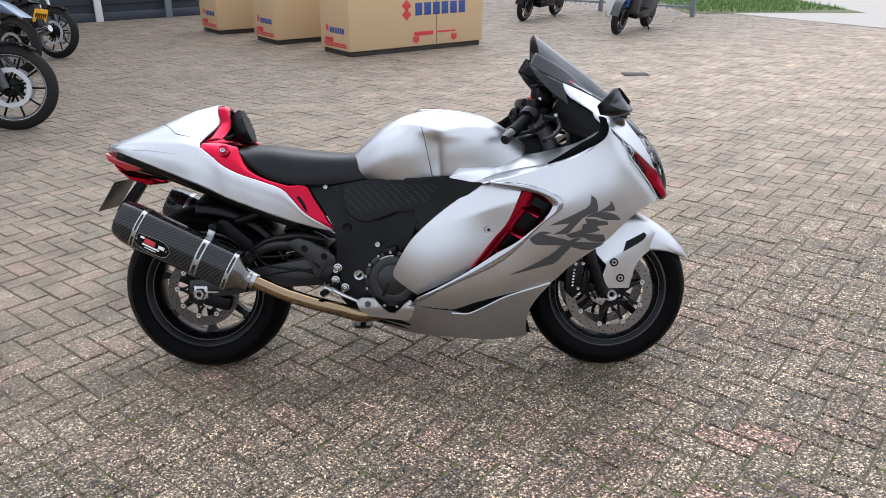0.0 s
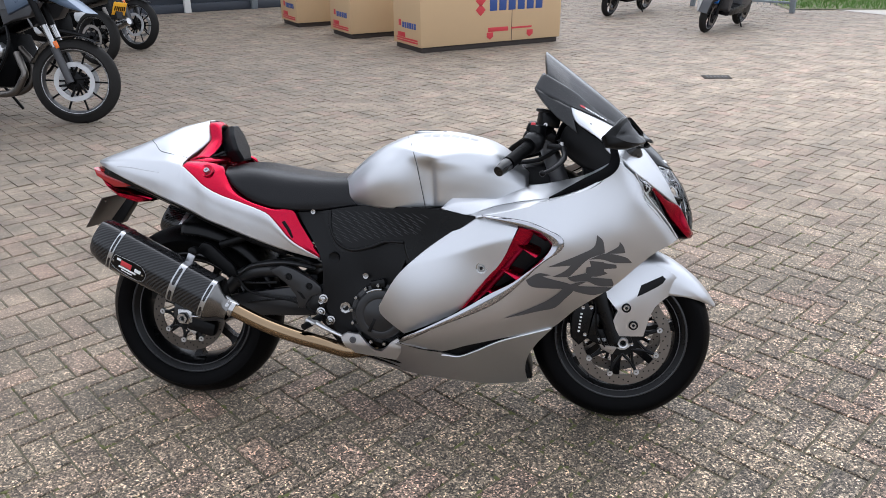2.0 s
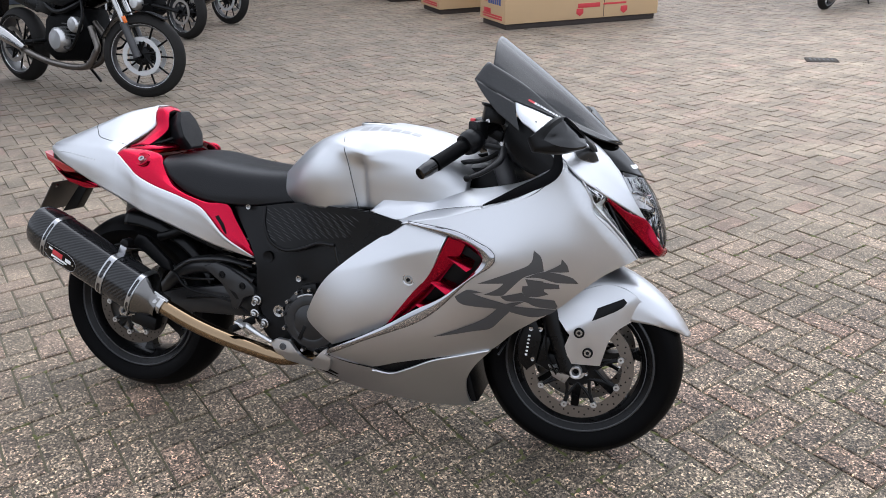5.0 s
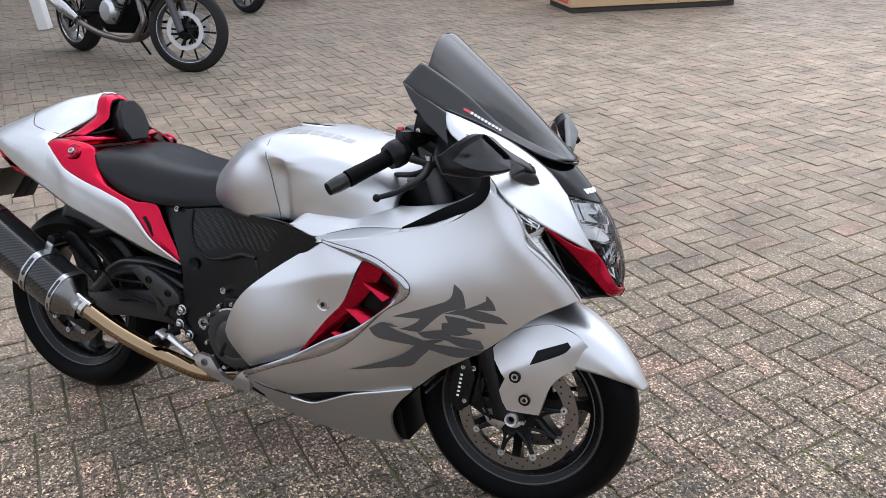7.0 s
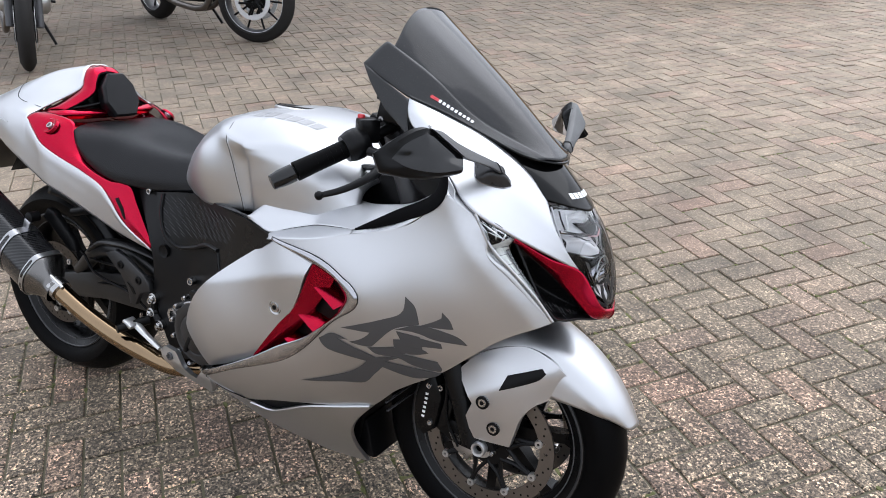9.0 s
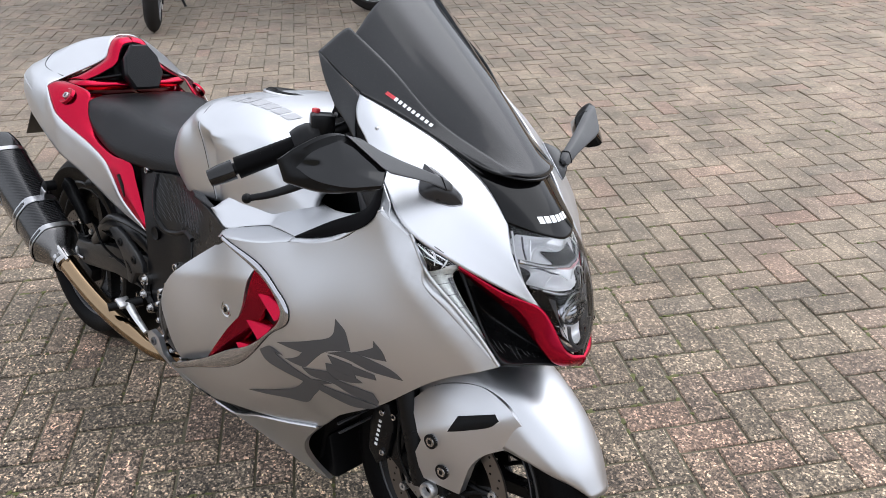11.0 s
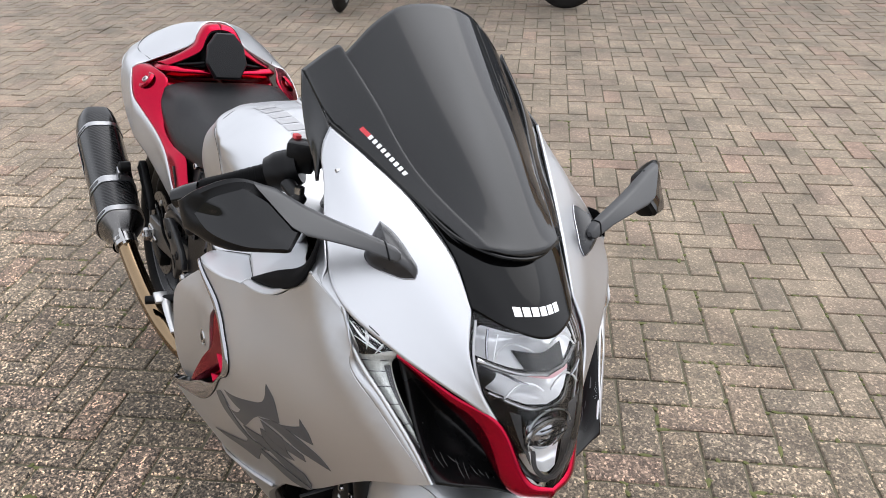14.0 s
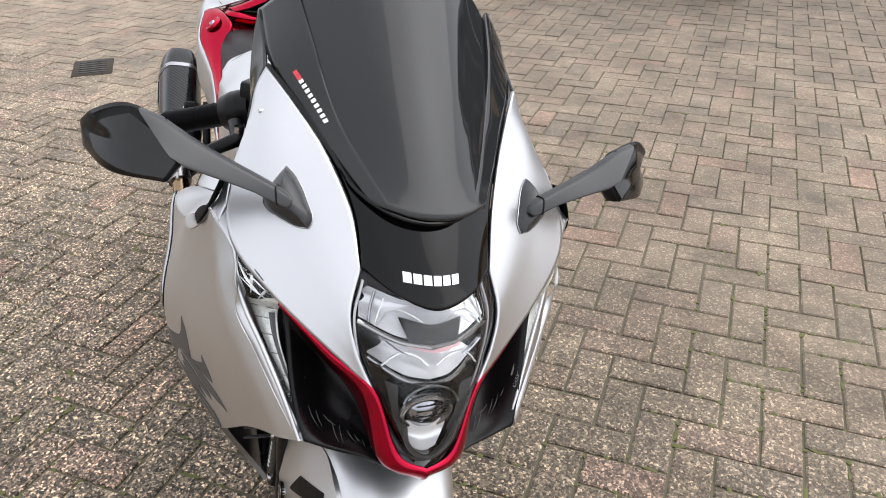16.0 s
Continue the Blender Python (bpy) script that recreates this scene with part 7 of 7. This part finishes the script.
MUD = [
    [(1.792, 0, .402), (1.755, 0, .455), (1.705, 0, .505), (1.640, 0, .550), (1.565, 0, .582), (1.48, 0, .598), (1.40, 0, .585), (1.33, 0, .545)],
    [(1.786, -.022, .400), (1.748, -.040, .450), (1.700, -.048, .498), (1.636, -.055, .540), (1.562, -.058, .570), (1.48, -.058, .585), (1.405, -.055, .572), (1.345, -.05, .535)],
    [(1.775, -.030, .405), (1.735, -.060, .438), (1.690, -.074, .475), (1.630, -.082, .510), (1.560, -.090, .538), (1.48, -.090, .548), (1.415, -.085, .535), (1.36, -.075, .50)],
    [(1.765, -.032, .412), (1.722, -.064, .430), (1.680, -.080, .442), (1.627, -.088, .447), (1.572, -.098, .455), (1.49, -.105, .47), (1.43, -.100, .475), (1.38, -.09, .465)]]
whole("front_mudguard", MUD, SILVER, "satin silver front mudguard", 54, 44)
GUARD_W = plane_tps([(1.41, .456, .112), (1.469, .314, .128), (1.549, .313, .118), (1.488, .411, .125), (1.60, .505, .094), (1.63, .45, .090), (1.55, .545, .092), (1.47, .52, .108), (1.53, .46, .116)])
GUARD_FLAT = GUARD_W


def GUARD_W(x, z):
    """The fork cover folds along a line that rises from the upper screw to the vent."""
    below = .418 + (x - 1.46) * .60 - z
    sink = .005 * min(1, max(0, (z - .50) / .05)) + .008 * min(1, max(0, (x - 1.60) / .055))
    return GUARD_FLAT(x, z) - sink + (.006 - below * .13 if below > 0 else .006 * math.exp(below / .03))


LEG = [(1.412, .458), (1.455, .507), (1.505, .535), (1.56, .547), (1.615, .532), (1.655, .500), (1.660, .466), (1.628, .447), (1.592, .422), (1.570, .388), (1.560, .350), (1.551, .311), (1.467, .313), (1.450, .365), (1.462, .400), (1.440, .425)]
both("fork_cover", lambda s: patch(LEG, GUARD_W, .004, .010, .02, s, 34), SILVER, "satin silver fork cover of the mudguard")
VENT = [(1.520, .448), (1.532, .484), (1.600, .514), (1.610, .504), (1.600, .490), (1.55, .462)]
both("cover_vent", lambda s: patch(VENT, GUARD_W, .0055, .008, .002, s, 28), MATT, "black vent")
for s in (-1, 1):
    for x, z in ((1.488, .411), (1.515, .351)):
        part("cover_screw", lathe([(.001, s * .003), (.005, s * .003), (.005, s * .006), (.0095, s * .006), (.0115, s * .002), (.015, s * .003), (.015, -s * .004)], 20, (x, s * (GUARD_W(x, z) + .004), z)), STEEL, bike)
        part("screw_ring", lathe([(.0105, s * .0055), (.0150, s * .0050), (.0150, 0)], 24, (x, s * (GUARD_W(x, z) + .004), z)), MATT, bike)
        part("screw_socket", lathe([(.0005, s * .0062), (.0048, s * .0062), (.0048, 0)], 6, (x, s * (GUARD_W(x, z) + .004), z)), MATT, bike)

# -- handlebars and cockpit --
for s in (-1, 1):
    g0, g1 = Vector((1.078, s * .344, .857)), Vector((1.168, s * .205, .930))
    d = (g1 - g0).normalized()
    bar = part("handlebar", tube([tuple(g0 + d * .04), tuple(g1 + d * .11)], .0115, 14), MATT, bike)
    part("grip", tube([tuple(g0 + d * .045), tuple(g0 + d * .05), tuple(g0 + d * .16)], [.0205, .0192, .0192], 18, 14), RUBBER, bar, "black ribbed rubber grip")
    for k in range(9):
        o = g0 + d * (.058 + .011 * k)
        bm = tube([tuple(o), tuple(o + d * .005)], .0196, 18)
        part("grip_rib", bm, RUBBER, bar)
    part("bar_end", tube([tuple(g0 - d * .008), tuple(g0), tuple(g0 + d * .04)], [.0155, .0186, .0186], 18, 8), MIRRORBLACK, bar)
    o = g0 + d * .175
    part("switch_housing", tube([tuple(o - d * .018), tuple(o - d * .012), tuple(o + d * .028), tuple(o + d * .034)], [.028, .033, .033, .027], 24, 14), SATIN, bar)
    part("switch_box", block((.045, .036, .050), Matrix.Translation(o + d * .035 + Vector((0, 0, .018))) @ pose(0, 0, 0, 0, 0, -s * 56), .006), BLACK, bar)
    if s < 0:
        part("kill_switch", block((.014, .012, .016), Matrix.Translation(o + d * .030 + Vector((-.012, 0, .044))), .003), REDINK, bar, "red stop switch")
    lever = [tuple(g1 + Vector((.045, s * .01, -.005))), (1.262, s * .215, .918), (1.262, s * .265, .893), (1.232, s * .325, .866), (1.203, s * .357, .854)]
    part("lever", tube(lever, [.013, .0115, .0095, .0072, .0058], 12, 30, flat=.75), SATIN, bar, "black hand lever")
    ball = bmesh.new()
    bmesh.ops.create_uvsphere(ball, u_segments=14, v_segments=10, radius=.009, matrix=Matrix.Translation((1.200, s * .359, .853)))
    part("lever_ball", ball, MATT, bar)
    part("clamp", lathe([(.030, -.025), (.038, -.02), (.038, .02), (.030, .025)], 24, (1.205, s * .105, .945), True), MATT, bar)
part("lever_screw", lathe([(.001, -.007), (.005, -.007), (.008, -.004), (.008, .006)], 14), STEEL, bike, "bright lever pivot screw").matrix_basis = pose(1.255, -.214, .930, 90, 0, 0)
part("fluid_reservoir", block((.060, .055, .045), pose(1.215, -.135, 1.000, 0, 10, 20), .006), BLACK, bike, "black brake fluid reservoir")
part("reservoir_cap", block((.064, .058, .010), pose(1.213, -.136, 1.024, 0, 10, 20), .004), MATT, bike)
part("reservoir_screw", lathe([(.001, -.006), (.006, -.006), (.006, .0)], 12, (1.205, -.165, .985)), STEEL, bike)
part("top_yoke", block((.10, .27, .03), pose(1.195, 0, .958, 0, 23, 0), .008), MATT, bike)
part("yoke_nut", lathe([(.001, .012), (.012, .012), (.014, .0)], 8), STEEL, bike).matrix_basis = pose(1.175, 0, .975, 90, 0, 0)
for s in (-1, 1):
    part("fork_cap", tube([(1.197, s * .105, .965), (1.192, s * .105, .982)], [.018, .015], 12), STEEL, bike)
part("dash", prism([(1.28, .955), (1.305, 1.020), (1.335, 1.015), (1.42, .93), (1.40, .86), (1.32, .87)], -.11, .11, .012), BLACK, bike, "black instrument binnacle")
part("dash_glass", block((.006, .20, .060), pose(1.289, 0, .985, 0, 20, 0), .002), GLOSS, bike)
part("inner_cowl", prism([(1.33, .87), (1.46, .92), (1.56, .80), (1.60, .70), (1.52, .66), (1.36, .66)], -.075, .075, .015), MATT, bike)
for s in (-1, 1):
    part("inner_fill", prism([(1.13, .72), (1.15, .775), (1.34, .80), (1.42, .83), (1.50, .76), (1.52, .66), (1.32, .56)], s * .10, s * .195, .012), MATT, bike)
    part("wire_loom", tube([(1.12, s * .10, .86), (1.2, s * .14, .88), (1.28, s * .12, .93), (1.33, s * .09, .92)], .007, 8, 20), MATT, bike)

# side stand on the left, foot on the ground
part("side_stand", tube([(.62, .12, .25), (.57, .20, .16), (.54, .275, .062)], [.014, .012, .012], 12, 14), MATT, bike, "black side stand leg")
part("stand_foot", block((.07, .05, .010), pose(.54, .285, .0655, 12, 0, 0), .003), MATT, bike)


# ---- the pavers that the camera passes nearest, each one on its own ----
brick_meshes = {}
for size, (v, f) in shapes.items():
    me = bpy.data.meshes.new("brick")
    me.from_pydata(v, [], f)
    me.materials.append(PAVER)
    brick_meshes[size] = me
for corner, la, lb, mid in field:
    if not is_near(mid):
        continue
    ob = new("brick", brick_meshes[(la, lb)])
    ob.parent = pavement
    ob.matrix_basis = pose(corner.x, corner.y, rng.gauss(0, .0010), rng.gauss(0, .4), rng.gauss(0, .4), -39)
